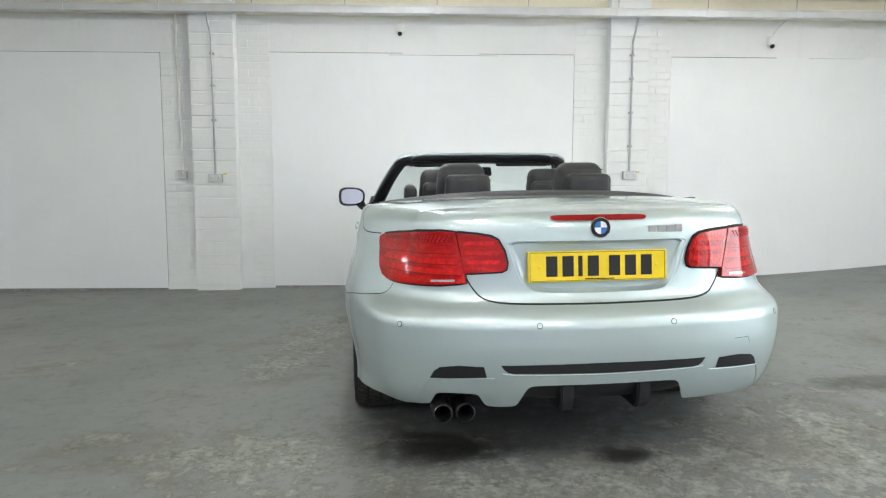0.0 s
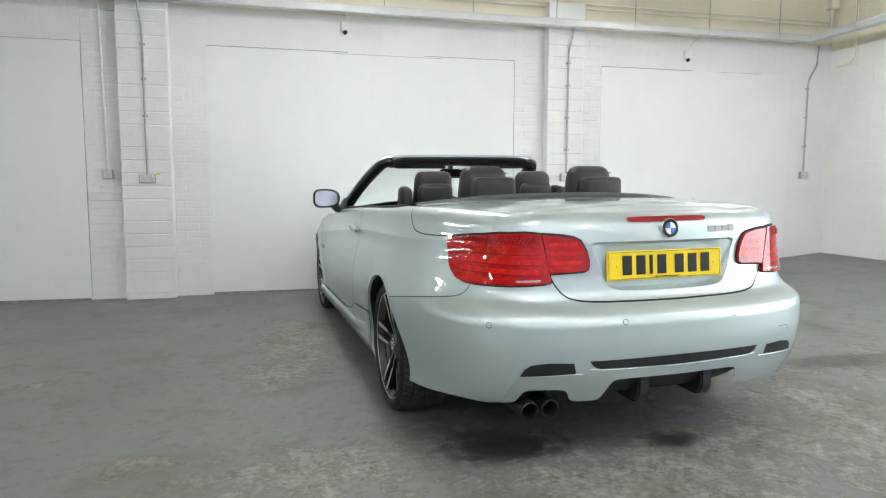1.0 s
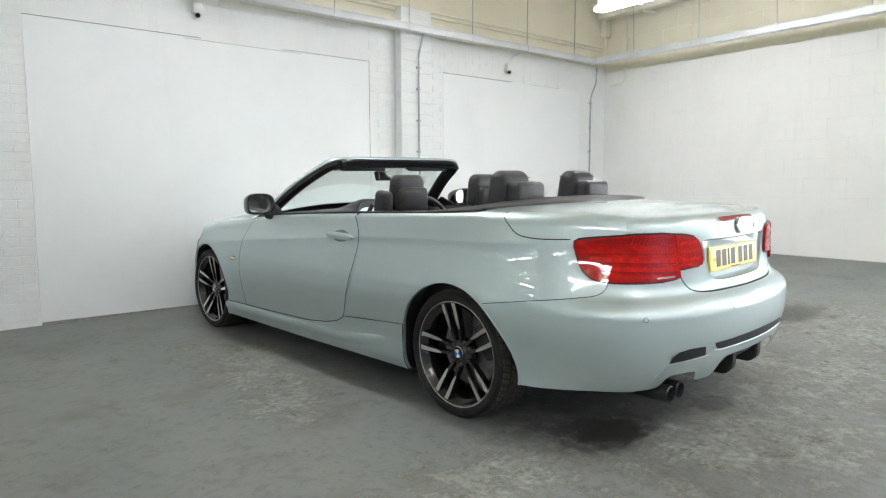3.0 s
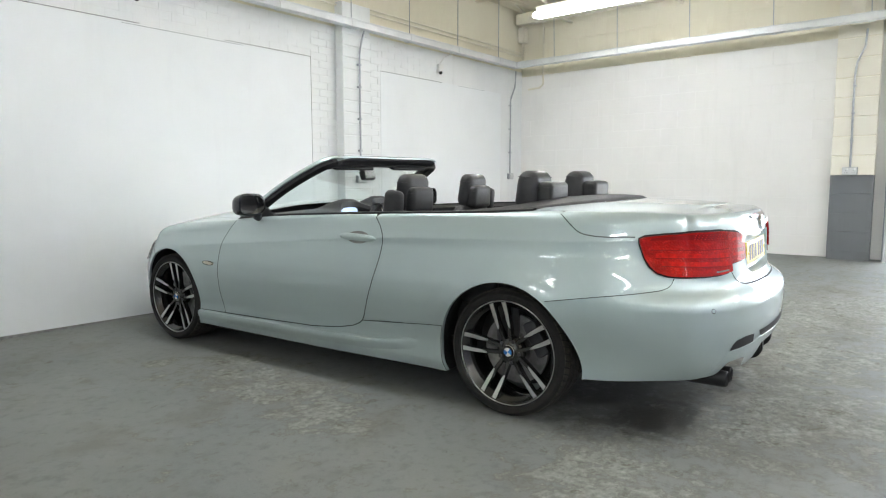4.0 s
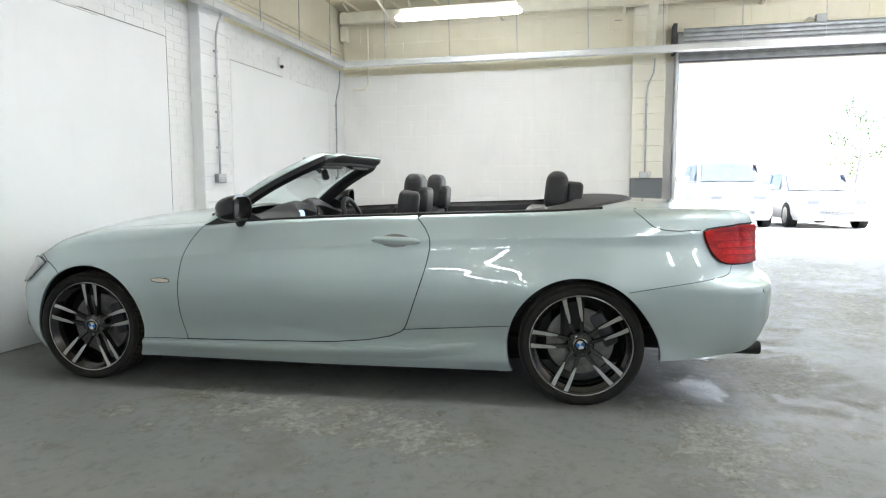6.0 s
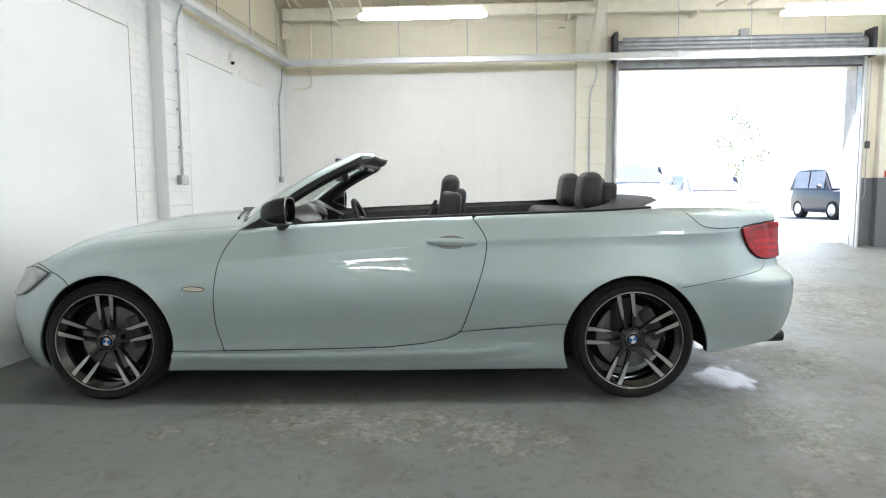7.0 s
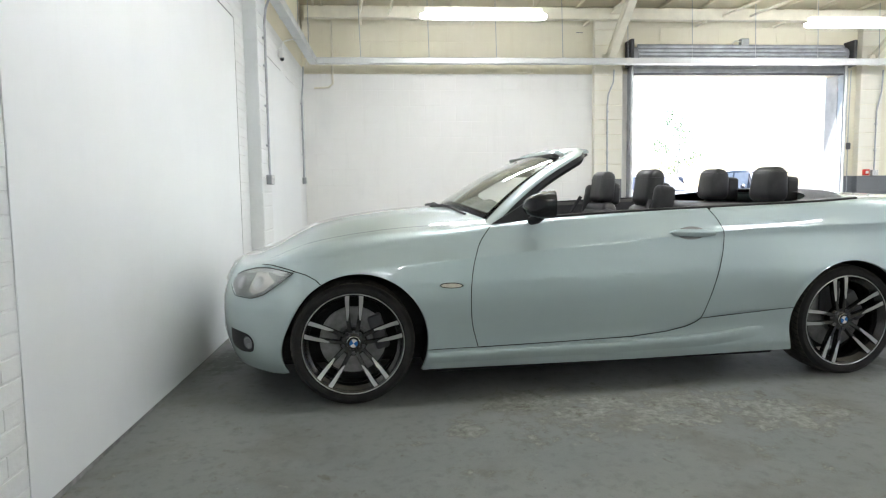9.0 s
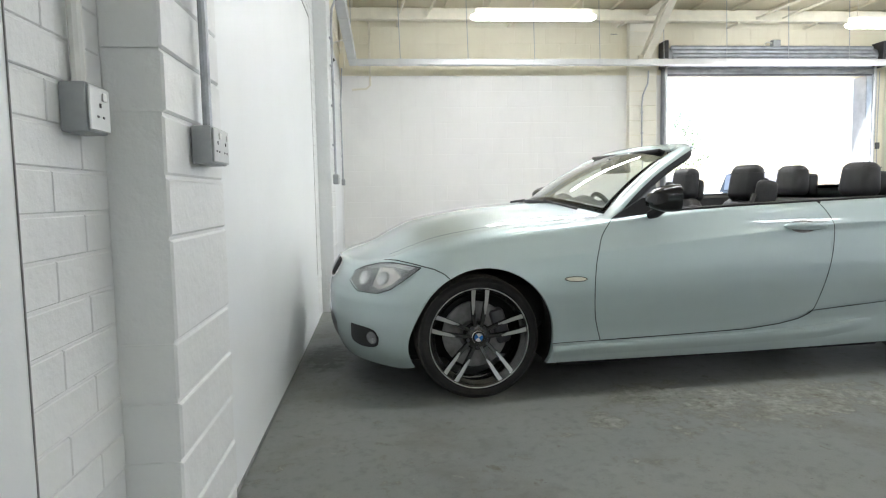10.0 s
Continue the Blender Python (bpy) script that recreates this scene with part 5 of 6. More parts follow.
# ---- door mirrors, handles, small lamps ----
for sd in (-1, 1):
    # shell open to the rear, with a lip, and a tilted glass set into it
    bm = bmesh.new()
    rings = []
    for k in range(13):
        q = k / 12
        yy = -0.022 + 0.150 * q
        f = max(0.0, 1 - q**2.3) ** 0.5
        f = f if q < 1 else 0.02
        rings.append([bm.verts.new((math.copysign(abs(math.cos(t)) ** 0.62, math.cos(t)) * 0.098 * f, yy, math.copysign(abs(math.sin(t)) ** 0.7, math.sin(t)) * 0.069 * f * (1 - 0.13 * math.cos(t) * -sd) - 0.012 * q)) for t in lin(0, 2 * math.pi, 41)[:-1]])
    for r0, r1 in zip(rings, rings[1:]):
        for i in range(40):
            bm.faces.new((r0[i], r0[(i + 1) % 40], r1[(i + 1) % 40], r1[i]))
    bm.faces.new(rings[-1])
    inner = [bm.verts.new((v.co.x * 0.88, -0.024, v.co.z * 0.85)) for v in rings[0]]
    deep = [bm.verts.new((v.co.x * 0.84, 0.022, v.co.z * 0.81)) for v in rings[0]]
    for r0, r1 in ((rings[0], inner), (inner, deep)):
        for i in range(40):
            bm.faces.new((r0[i], r0[(i + 1) % 40], r1[(i + 1) % 40], r1[i]))
    bm.faces.new(deep)
    mm = part("door_mirror", bm, M_GLOSSBLACK, car, "gloss black door mirror")
    mm.matrix_basis = pose(sd * 0.945, 1.785, 1.0, 0, 0, sd * 3)
    bm = bmesh.new()
    for yy in (0.012, 0.016):
        bm.faces.new([bm.verts.new((math.copysign(abs(math.cos(t)) ** 0.62, math.cos(t)) * 0.082, yy, math.copysign(abs(math.sin(t)) ** 0.7, math.sin(t)) * 0.055 * (1 - 0.13 * math.cos(t) * -sd))) for t in lin(0, 2 * math.pi, 41)[:-1]])
    part("mirror_glass", bm, M_CHROME, mm, "bright mirror glass")
    part("mirror_foot", tube([(-sd * 0.06, 0.02, -0.05), (-sd * 0.08, 0.04, -0.08), (-sd * 0.11, 0.06, -0.092)], [0.035, 0.028, 0.022], 10), M_BLACKTRIM, mm)
    # triangle at the foot of the pillar
    bm = bmesh.new()
    tri = [(2.05, 0.897), (1.70, 0.925), (1.86, 1.0)]
    vs = [bm.verts.new((sd * (0.835 - (z - 0.9) * 0.35 + o), y, z)) for o in (0, -0.02) for y, z in tri]
    bm.faces.new(vs[:3]); bm.faces.new(vs[3:][::-1])
    for i in range(3):
        bm.faces.new((vs[i], vs[(i + 1) % 3], vs[3 + (i + 1) % 3], vs[3 + i]))
    part("mirror_triangle", bm, M_BLACKTRIM, car)
    # handle: grip, shade patch
    bm = bmesh.new()
    rows = []
    for i in range(25):
        k = -1 + 2 * i / 24
        y = 0.95 + 0.133 * k
        w = max(0.0, 1 - abs(k) ** 3.5) ** 0.5
        ring = []
        for a in lin(0, 2 * math.pi, 11)[:-1]:
            ring.append(((0.026 + 0.012 * math.cos(a)) * (0.5 + 0.5 * w) - 0.004, y, 0.830 + 0.021 * w * math.sin(a) + 0.004 * k))
        rows.append([bm.verts.new((sd * (body(s_of_y(y), 0.83).x + px), py, pz)) for px, py, pz in ring])
    for a, b in zip(rows, rows[1:]):
        for i in range(10):
            bm.faces.new((a[i], a[(i + 1) % 10], b[(i + 1) % 10], b[i]))
    bm.faces.new(rows[0]); bm.faces.new(rows[-1])
    part("door_handle", bm, M_PAINT, car)
    # flat grey oval paints the shade of the recess behind the grip
    shade_oval = [(s_of_y(0.955 + 0.085 * math.cos(t)), 0.828 + 0.035 * math.sin(t)) for t in lin(0, 2 * math.pi, 29)[:-1]]
    skin("handle_shade", [(shade_oval, sd)], M_DISC_SHADE, car, "", 0.05, 0.03, 0.0012)
    ind = [(s_of_y(2.276 + 0.058 * math.cos(t) * (1 if math.cos(t) > 0 else 0.95)), 0.598 + 0.0125 * math.sin(t) + 0.002 * math.cos(t)) for t in lin(0, 2 * math.pi, 25)[:-1]]
    repeater = skin("side_indicator", [(ind, sd)], M_AMBER, car, "clear side indicator", 0.05, 0.03, 0.005)
    ribbon("indicator_gap", ind + [ind[0]], repeater, M_GAP, 0.0035, 0.0055, (sd,))
    indb = [(s_of_y(2.276 + 0.063 * math.cos(t)), 0.598 + 0.0155 * math.sin(t) + 0.002 * math.cos(t)) for t in lin(0, 2 * math.pi, 25)[:-1]]
    skin("indicator_bezel", [(indb, sd)], M_CHROME, car, "", 0.05, 0.03, 0.002)


# ---- tail lamps ----
def shell(name, outline, side, material, parent, lift, edge=0.006, label="", ds=0.015, dv=0.02, back=-0.004):
    """A lens standing proud of the body, with a rounded rim."""
    ob = skin(name, [(outline, side)], material, parent, label, ds, dv, lift)
    pts = dense(outline + [outline[0]], 0.02)[:-1]
    c = (sum(p[0] for p in pts) / len(pts), sum(p[1] for p in pts) / len(pts))
    bm = bmesh.new()
    rings = []
    for grow, lf in ((1.0, lift), (1.012, lift * 0.6), (1.016, back)):
        ring = []
        for s, v in pts:
            q = body(min(max(c[0] + (s - c[0]) * grow, 0), S_END), c[1] + (v - c[1]) * grow, lf)
            ring.append(bm.verts.new((q.x * side, q.y, q.z)))
        rings.append(ring)
    n = len(pts)
    for a, b in zip(rings, rings[1:]):
        for i in range(n):
            bm.faces.new((a[i], a[(i + 1) % n], b[(i + 1) % n], b[i]))
    part(name + "_rim", bm, M_REDDARK, ob)
    return ob


def sxy(pts):
    """Outline points given as ('x', x, z) on the tail or ('y', y, z) on the flank."""
    return [((s_of_x(a) if k == "x" else s_of_y(a)), z) for k, a, z in pts]


OUTER = sxy([("y", -0.622, 0.862), ("y", -0.620, 0.880), ("y", -0.64, 0.889), ("y", -0.72, 0.897), ("y", -0.80, 0.902), ("x", 0.72, 0.909), ("x", 0.60, 0.912), ("x", 0.545, 0.908), ("x", 0.535, 0.87), ("x", 0.518, 0.80), ("x", 0.505, 0.730), ("x", 0.60, 0.722), ("x", 0.70, 0.720), ("y", -0.85, 0.720), ("y", -0.79, 0.721), ("y", -0.74, 0.725), ("y", -0.70, 0.738), ("y", -0.666, 0.766), ("y", -0.645, 0.80), ("y", -0.632, 0.835)])
INNER = sxy([("x", 0.538, 0.907), ("x", 0.46, 0.901), ("x", 0.41, 0.893), ("x", 0.385, 0.88), ("x", 0.362, 0.84), ("x", 0.352, 0.80), ("x", 0.356, 0.778), ("x", 0.37, 0.772), ("x", 0.44, 0.768), ("x", 0.507, 0.764), ("x", 0.516, 0.80), ("x", 0.53, 0.87)])
for sd in (-1, 1):
    outer = shell("tail_lamp", OUTER, sd, M_RED, car, 0.016, label="red tail lamp wrapping the corner")
    inner = shell("tail_lamp_inner", INNER, sd, M_RED, boot, 0.014, label="red tail lamp on the boot lid")
    # dark strip of light-emitting dots along the top, then bright bars with dark joints
    strip = sxy([("y", -0.665, 0.874), ("y", -0.72, 0.876), ("y", -0.80, 0.877), ("x", 0.72, 0.876), ("x", 0.62, 0.874), ("x", 0.548, 0.872), ("x", 0.552, 0.900), ("x", 0.62, 0.903), ("x", 0.72, 0.901), ("y", -0.80, 0.895), ("y", -0.72, 0.890), ("y", -0.67, 0.884)])
    skin("dot_strip", [(dense(strip, 0.03), sd)], M_REDDARK, outer, "", 0.015, 0.02, 0.0166)
    for z0, z1, y0, x1 in ((0.846, 0.846, -0.668, 0.545), (0.812, 0.806, -0.69, 0.535), (0.778, 0.768, -0.715, 0.525)):
        n = 14
        sa, sb = s_of_y(y0), s_of_x(x1)
        bar = [(sa + (sb - sa) * k / n, z0 + (z1 - z0) * k / n) for k in range(n + 1)]
        band = [(u, v + 0.0095) for u, v in bar] + [(u, v - 0.0095) for u, v in bar[::-1]]
        skin("light_bar", [(band, sd)], M_REDBRIGHT if z0 < 0.84 else M_RED, outer, "", 0.015, 0.05, 0.0168)
        ribbon("bar_joint", [(u, v - 0.0125) for u, v in bar], outer, M_REDDARK, 0.004, 0.0170, (sd,))
    ribbon("lamp_gap", OUTER + [OUTER[0]], outer, M_GAP, 0.017, 0.0014, (sd,))
    ribbon("lamp_gap", INNER + [INNER[0]], inner, M_GAP, 0.017, 0.0014, (sd,))
    refl = [(s_of_x(0.545), 0.742), (s_of_x(0.64), 0.739), (s_of_x(0.64), 0.732), (s_of_x(0.545), 0.735)]
    skin("reflector", [(refl, sd)], M_REFL, outer, "clear reflector strip", 0.015, 0.05, 0.0175)
    for z0, xa, xb in ((0.872, 0.40, 0.512), (0.838, 0.385, 0.508), (0.804, 0.375, 0.500)):
        bar = dense(sxy([("x", xa, z0), ("x", xb, z0)]), 0.02)
        skin("light_bar", [([(s, v + 0.007) for s, v in bar] + [(s, v - 0.007) for s, v in bar[::-1]], sd)], M_REDBRIGHT, inner, "", 0.015, 0.05, 0.0150)
    for i in range(11):
        for j in range(3):
            bm = bmesh.new()
            p = body(s_of_x(0.565) + 0.0195 * (i + 0.3 * j), 0.896 - 0.0085 * j, 0.0168)
            bmesh.ops.create_icosphere(bm, subdivisions=1, radius=0.0034, matrix=Matrix.Translation((p.x * sd, p.y, p.z)))
            part("led", bm, M_REDBRIGHT, outer)

# high brake light, plate, emblem, lettering bars
hb = rounded_line([(0.0, 0.972), (0.165, 0.971), (0.188, 0.966), (0.184, 0.953), (0.165, 0.949), (0.0, 0.949)])
skin("brake_light", [(xs_(hb), 1), (xs_(hb), -1)], M_REDDARK, boot, "slim dark red high brake light", 0.02, 0.01, 0.007)
# recess for the plate
half = [(0.0, 0.876), (0.318, 0.876), (0.335, 0.868)] + rounded_line([(0.335, 0.868), (0.292, 0.735), (0.25, 0.692), (0.0, 0.690)], 4)[1:]
loop = dense(half, 0.04)
loop = loop + [(-x, z) for x, z in loop[::-1][1:-1]]
bm = bmesh.new()
rings = []
for k, dy, mix_y in ((1.0, -0.0005, 0.0), (0.985, 0.006, 0.0), (0.94, 0.020, 0.5), (0.90, 0.024, 1.0)):
    ring = []
    for x, z in loop:
        zz = 0.782 + (z - 0.782) * (1 - (1 - k) * 1.3)
        yy = (1 - mix_y) * body(s_of_x(abs(x) * k), zz).y + mix_y * -0.957 + dy
        ring.append(bm.verts.new((x * k, yy, zz)))
    rings.append(ring)
n = len(loop)
for a, b in zip(rings, rings[1:]):
    for q in range(n):
        bm.faces.new((a[q], a[(q + 1) % n], b[(q + 1) % n], b[q]))
bm.faces.new(rings[-1])
part("plate_recess", bm, M_PAINT, boot)
pl = part("number_plate", box(-0.26, 0.26, -0.005, 0.003, -0.0555, 0.0555, 0.002), M_PLATE, boot, "yellow number plate with dark bars")
pl.matrix_basis = pose(0.0, -0.940, 0.782, -4)
part("plate_border", merge(merge(box(-0.252, 0.252, -0.0058, -0.0052, 0.050, 0.0515), box(-0.252, 0.252, -0.0058, -0.0052, -0.0515, -0.050)), merge(box(-0.2525, -0.251, -0.0058, -0.0052, -0.05, 0.05), box(0.251, 0.2525, -0.0058, -0.0052, -0.05, 0.05))), M_INK, pl, "", False)
for x in (-0.172, -0.112, -0.066, -0.018, 0.062, 0.122, 0.182):
    w = 0.021 if abs(x + 0.066) > 0.01 else 0.008
    part("dark_bar", box(x - w, x + w, -0.0062, -0.0052, -0.036, 0.038, 0.0005), M_INK, pl, "", False)
part("small_bar", box(-0.05, 0.06, -0.0062, -0.0052, -0.048, -0.044), M_INK, pl, "", False)
for x in (-0.215, 0.222):
    bm = lathe([(0.0001, -0.0085), (0.005, -0.0082), (0.006, -0.005)], 16, None, "y")
    ob = part("screw_cap", bm, M_PLATE, pl)
    ob.location = (x, 0, 0)


def emblem(parent, m, r, axis_name="emblem"):
    e = part(axis_name, lathe([(0.0001, -0.006), (r * 0.96, -0.0058), (r * 1.02, -0.004), (r * 1.04, 0.004)], 32, None, "y"), M_CHROME, parent, "round emblem in blue, white and black")
    e.matrix_basis = m
    bm = lathe([(r * 0.64, -0.0072), (r * 0.94, -0.0072)], 32, None, "y")
    part("black_ring", bm, M_GLOSSBLACK, e)
    for q in range(4):
        bm = bmesh.new()
        disc(bm, r * 0.63, -0.0071, 8, "y", q * math.pi / 2, (q + 1) * math.pi / 2)
        part("quarter", bm, M_BLUE if q % 2 else M_EMBWHITE, e)
    return e


p = body(0.0, 0.922)
emblem(boot, pose(0, p.y - 0.004, 0.922, -6), 0.037)
for k, x in enumerate((0.20, 0.235, 0.27, 0.305)):
    p = body(s_of_x(x), 0.914)
    part("badge_bar", box(x - 0.0145, x + 0.0145, p.y - 0.004, p.y + 0.003, 0.902, 0.926 + (0.004 if k == 3 else 0), 0.002), M_ALLOY, boot, "", False)

# black bumper inserts, diffuser, tailpipes, sensors
def insert(pts, sides, lift=0.002, material=M_BLACKTRIM, name="bumper_insert"):
    for sd in sides:
        skin(name, [(xs_(dense(pts, 0.04)), sd)], material, car, "", 0.03, 0.03, lift)


insert([(0.0, 0.456), (0.34, 0.452), (0.376, 0.452), (0.364, 0.434), (0.35, 0.424), (0.33, 0.420), (0.0, 0.417)], (-1, 1))
insert([(0.434, 0.446), (0.52, 0.449), (0.585, 0.441), (0.607, 0.425), (0.624, 0.396), (0.55, 0.399), (0.425, 0.406)], (-1, 1))
for sd in (-1, 1):
    bm = tube([(body(s_of_x(x), z, 0.0005).x * sd, body(s_of_x(x), z, 0.0005).y, z) for x, z in dense([(0.0, 0.412), (0.33, 0.415), (0.37, 0.420)], 0.03)], 0.0022, 8)
    part("bumper_moulding", bm, M_PAINT, car)
    bm = tube([(body(s_of_x(x), z, 0.0).x * sd, body(s_of_x(x), z, 0.0).y, z) for x, z in dense([(0.40, 0.402), (0.628, 0.393), (0.665, 0.34), (0.69, 0.285)], 0.03)], 0.002, 8)
    part("bumper_moulding", bm, M_PAINT, car)
    for x, z in ((0.243, 0.592), (0.72, 0.585)):
        p, n = body(s_of_x(x), z), body_normal(s_of_x(x), z)
        bm = lathe([(0.0001, 0.0008), (0.0085, 0.0008), (0.0088, -0.003)], 20, None, "z")
        ob = part("parking_sensor", bm, M_PAINT, car)
        ob.matrix_basis = Matrix.Translation((p.x * sd, p.y, p.z)) @ Vector((n.x * sd, n.y, n.z)).to_track_quat("Z", "Y").to_matrix().to_4x4()
        ring = tube([(0.0098 * math.cos(t), 0.0098 * math.sin(t), -0.0004) for t in lin(0, 2 * math.pi, 21)[:-1]], 0.0012, 5, None, True)
        part("sensor_gap", ring, M_GAP, ob)
bm = bmesh.new()
rows = []
for i in range(33):
    x = -0.335 + 0.67 * i / 32
    k = abs(x) / 0.335
    y = body(s_of_x(abs(x)), 0.36).y
    prof = [(y + 0.012, 0.386), (y + 0.034, 0.352), (y + 0.062, 0.316 + 0.02 * k**4), (y + 0.095, 0.294 + 0.02 * k**4), (y + 0.42, 0.262)]
    rows.append([bm.verts.new((x, yy, zz)) for yy, zz in prof])
for a, b in zip(rows, rows[1:]):
    for i in range(4):
        bm.faces.new((a[i], a[i + 1], b[i + 1], b[i]))
part("diffuser", bm, M_BLACKTRIM, car, "black rear diffuser")
for x in (-0.13, 0.155):
    y = body(s_of_x(abs(x)), 0.36).y
    b = bmesh.new()
    side = [(0.30, 0.385), (0.02, 0.385)] + [(0.075 - 0.055 * math.cos(t), 0.315 - 0.058 * math.sin(t)) for t in lin(0, math.pi / 2, 9)] + [(0.30, 0.262)]
    face = b.faces.new([b.verts.new((x - 0.025, y + dy, z)) for dy, z in side])
    up = bmesh.ops.extrude_face_region(b, geom=[face])["geom"]
    bmesh.ops.translate(b, verts=[v for v in up if isinstance(v, bmesh.types.BMVert)], vec=(0.05, 0, 0))
    bmesh.ops.recalc_face_normals(b, faces=b.faces[:])
    rims = [e for e in b.edges if abs(e.verts[0].co.x - e.verts[1].co.x) < 1e-6]
    bmesh.ops.bevel(b, geom=rims, offset=0.007, segments=2, affect="EDGES")
    part("diffuser_fin", b, M_BLACKTRIM, car, "rounded black fin")
for x in (-0.570, -0.487):
    bm = lathe([(0.028, -0.70), (0.028, -0.925), (0.031, -0.94), (0.0355, -0.936), (0.0365, -0.92), (0.0365, -0.70)], 28, None, "y")
    ob = part("tailpipe", bm, M_BLACKTRIM, car, "dark round tailpipe")
    ob.location = (x, 0, 0.256)
b = box(-0.66, -0.42, -0.84, -0.50, 0.27, 0.36, 0.04, None, 3)
part("silencer", b, M_DARK, car)
tow = dense(xs_([(0.50, 0.512), (0.56, 0.512), (0.57, 0.49)]), 0.02)
ribbon("tow_cover_gap", tow, car, M_GAP, 0.0016, 0.0012, (1,))

# ---- front: headlamps, grille, intakes ----
HEAD = ys(dense([(3.068, 0.676), (3.15, 0.687), (3.23, 0.695), (3.31, 0.691), (3.375, 0.670), (3.418, 0.640), (3.424, 0.590), (3.372, 0.545), (3.275, 0.543), (3.215, 0.565), (3.15, 0.612), (3.068, 0.674)], 0.05))
for sd in (-1, 1):
    hl = skin("headlamp", [(HEAD, sd)], M_HEADIN, car, "clear headlamp with bright reflectors", 0.03, 0.02, 0.001)
    for y, z, r in ((3.265, 0.613, 0.038), (3.36, 0.608, 0.038)):
        p, n = body(s_of_y(y), z), body_normal(s_of_y(y), z)
        m = Matrix.Translation((p.x * sd, p.y, p.z)) @ Vector((n.x * sd, n.y, n.z)).to_track_quat("Z", "Y").to_matrix().to_4x4()
        ob = part("reflector", lathe([(0.0001, 0.0015), (r * 0.5, 0.003), (r * 0.8, 0.006), (r, 0.0085)], 28, None, "z"), M_HEADBOWL, hl)
        ob.matrix_basis = m
    brow = ys([(3.10, 0.676), (3.20, 0.688), (3.30, 0.686), (3.37, 0.664), (3.35, 0.655), (3.28, 0.670), (3.20, 0.670), (3.13, 0.655)])
    skin("brow", [(brow, sd)], M_HEADBOWL, hl, "pale lamp brow", 0.03, 0.02, 0.004)
    lens = skin("lens", [(HEAD, sd)], M_LENS, hl, "", 0.03, 0.02, 0.012)
    lens.visible_shadow = False
    ribbon("lamp_gap", HEAD + [HEAD[0]], hl, M_GAP, 0.0045, 0.0132, (sd,))
    bez = ys([(3.17, 0.625), (3.225, 0.668), (3.30, 0.666), (3.31, 0.575), (3.275, 0.558), (3.22, 0.583)])
    skin("chrome_bezel", [(bez, sd)], M_REFL, hl, "", 0.03, 0.02, 0.002)
    kid = [(s, z) for s, z in [(S_END - 0.03, 0.672), (S_END - 0.20, 0.675), (S_END - 0.255, 0.655), (S_END - 0.25, 0.60), (S_END - 0.20, 0.565), (S_END - 0.035, 0.56)]]
    gr = skin("grille", [(rounded_line(kid + [kid[0]])[:-1], sd)], M_GLOSSBLACK, car, "black kidney grille", 0.03, 0.03, 0.003)
    for i in range(7):
        s0 = S_END - 0.055 - 0.026 * i
        pts = [body(s0, z, 0.008) for z in lin(0.575, 0.665, 5)]
        part("grille_slat", tube([(q.x * sd, q.y, q.z) for q in pts], 0.003, 6), M_GLOSSBLACK, gr)
    rim = tube([(q.x * sd, q.y, q.z) for q in [body(s, z, 0.005) for s, z in dense(rounded_line(kid + [kid[0]])[:-1] + [kid[0]], 0.03)[:-1]]], 0.005, 6, None, True)
    part("grille_surround", rim, M_CHROME, gr)
    fog = [(s_of_y(3.405), 0.368), (s_of_y(3.34), 0.364), (s_of_y(3.292), 0.352), (s_of_y(3.273), 0.31), (s_of_y(3.288), 0.260), (s_of_y(3.36), 0.250), (s_of_y(3.415), 0.268)]
    skin("bumper_intake", [(rounded_line(fog + [fog[0]])[:-1], sd)], M_BLACKTRIM, car, "", 0.03, 0.03, 0.002)
    p, n = body(s_of_y(3.312), 0.308), body_normal(s_of_y(3.312), 0.308)
    ob = part("fog_lamp", lathe([(0.0001, 0.0022), (0.024, 0.0026), (0.030, 0.0034), (0.033, 0.0026), (0.035, 0.0)], 28, None, "z"), M_HEADIN, car, "round fog lamp")
    ob.matrix_basis = Matrix.Translation((p.x * sd, p.y, p.z)) @ Vector((n.x * sd, n.y, n.z)).to_track_quat("Z", "Y").to_matrix().to_4x4()
low = [(S_END, 0.36), (S_END - 0.30, 0.36), (S_END - 0.36, 0.33), (S_END - 0.33, 0.24), (S_END, 0.235)]
skin("lower_grille", [(low, 1), (low, -1)], M_BLACKTRIM, car, "", 0.03, 0.03, 0.002)


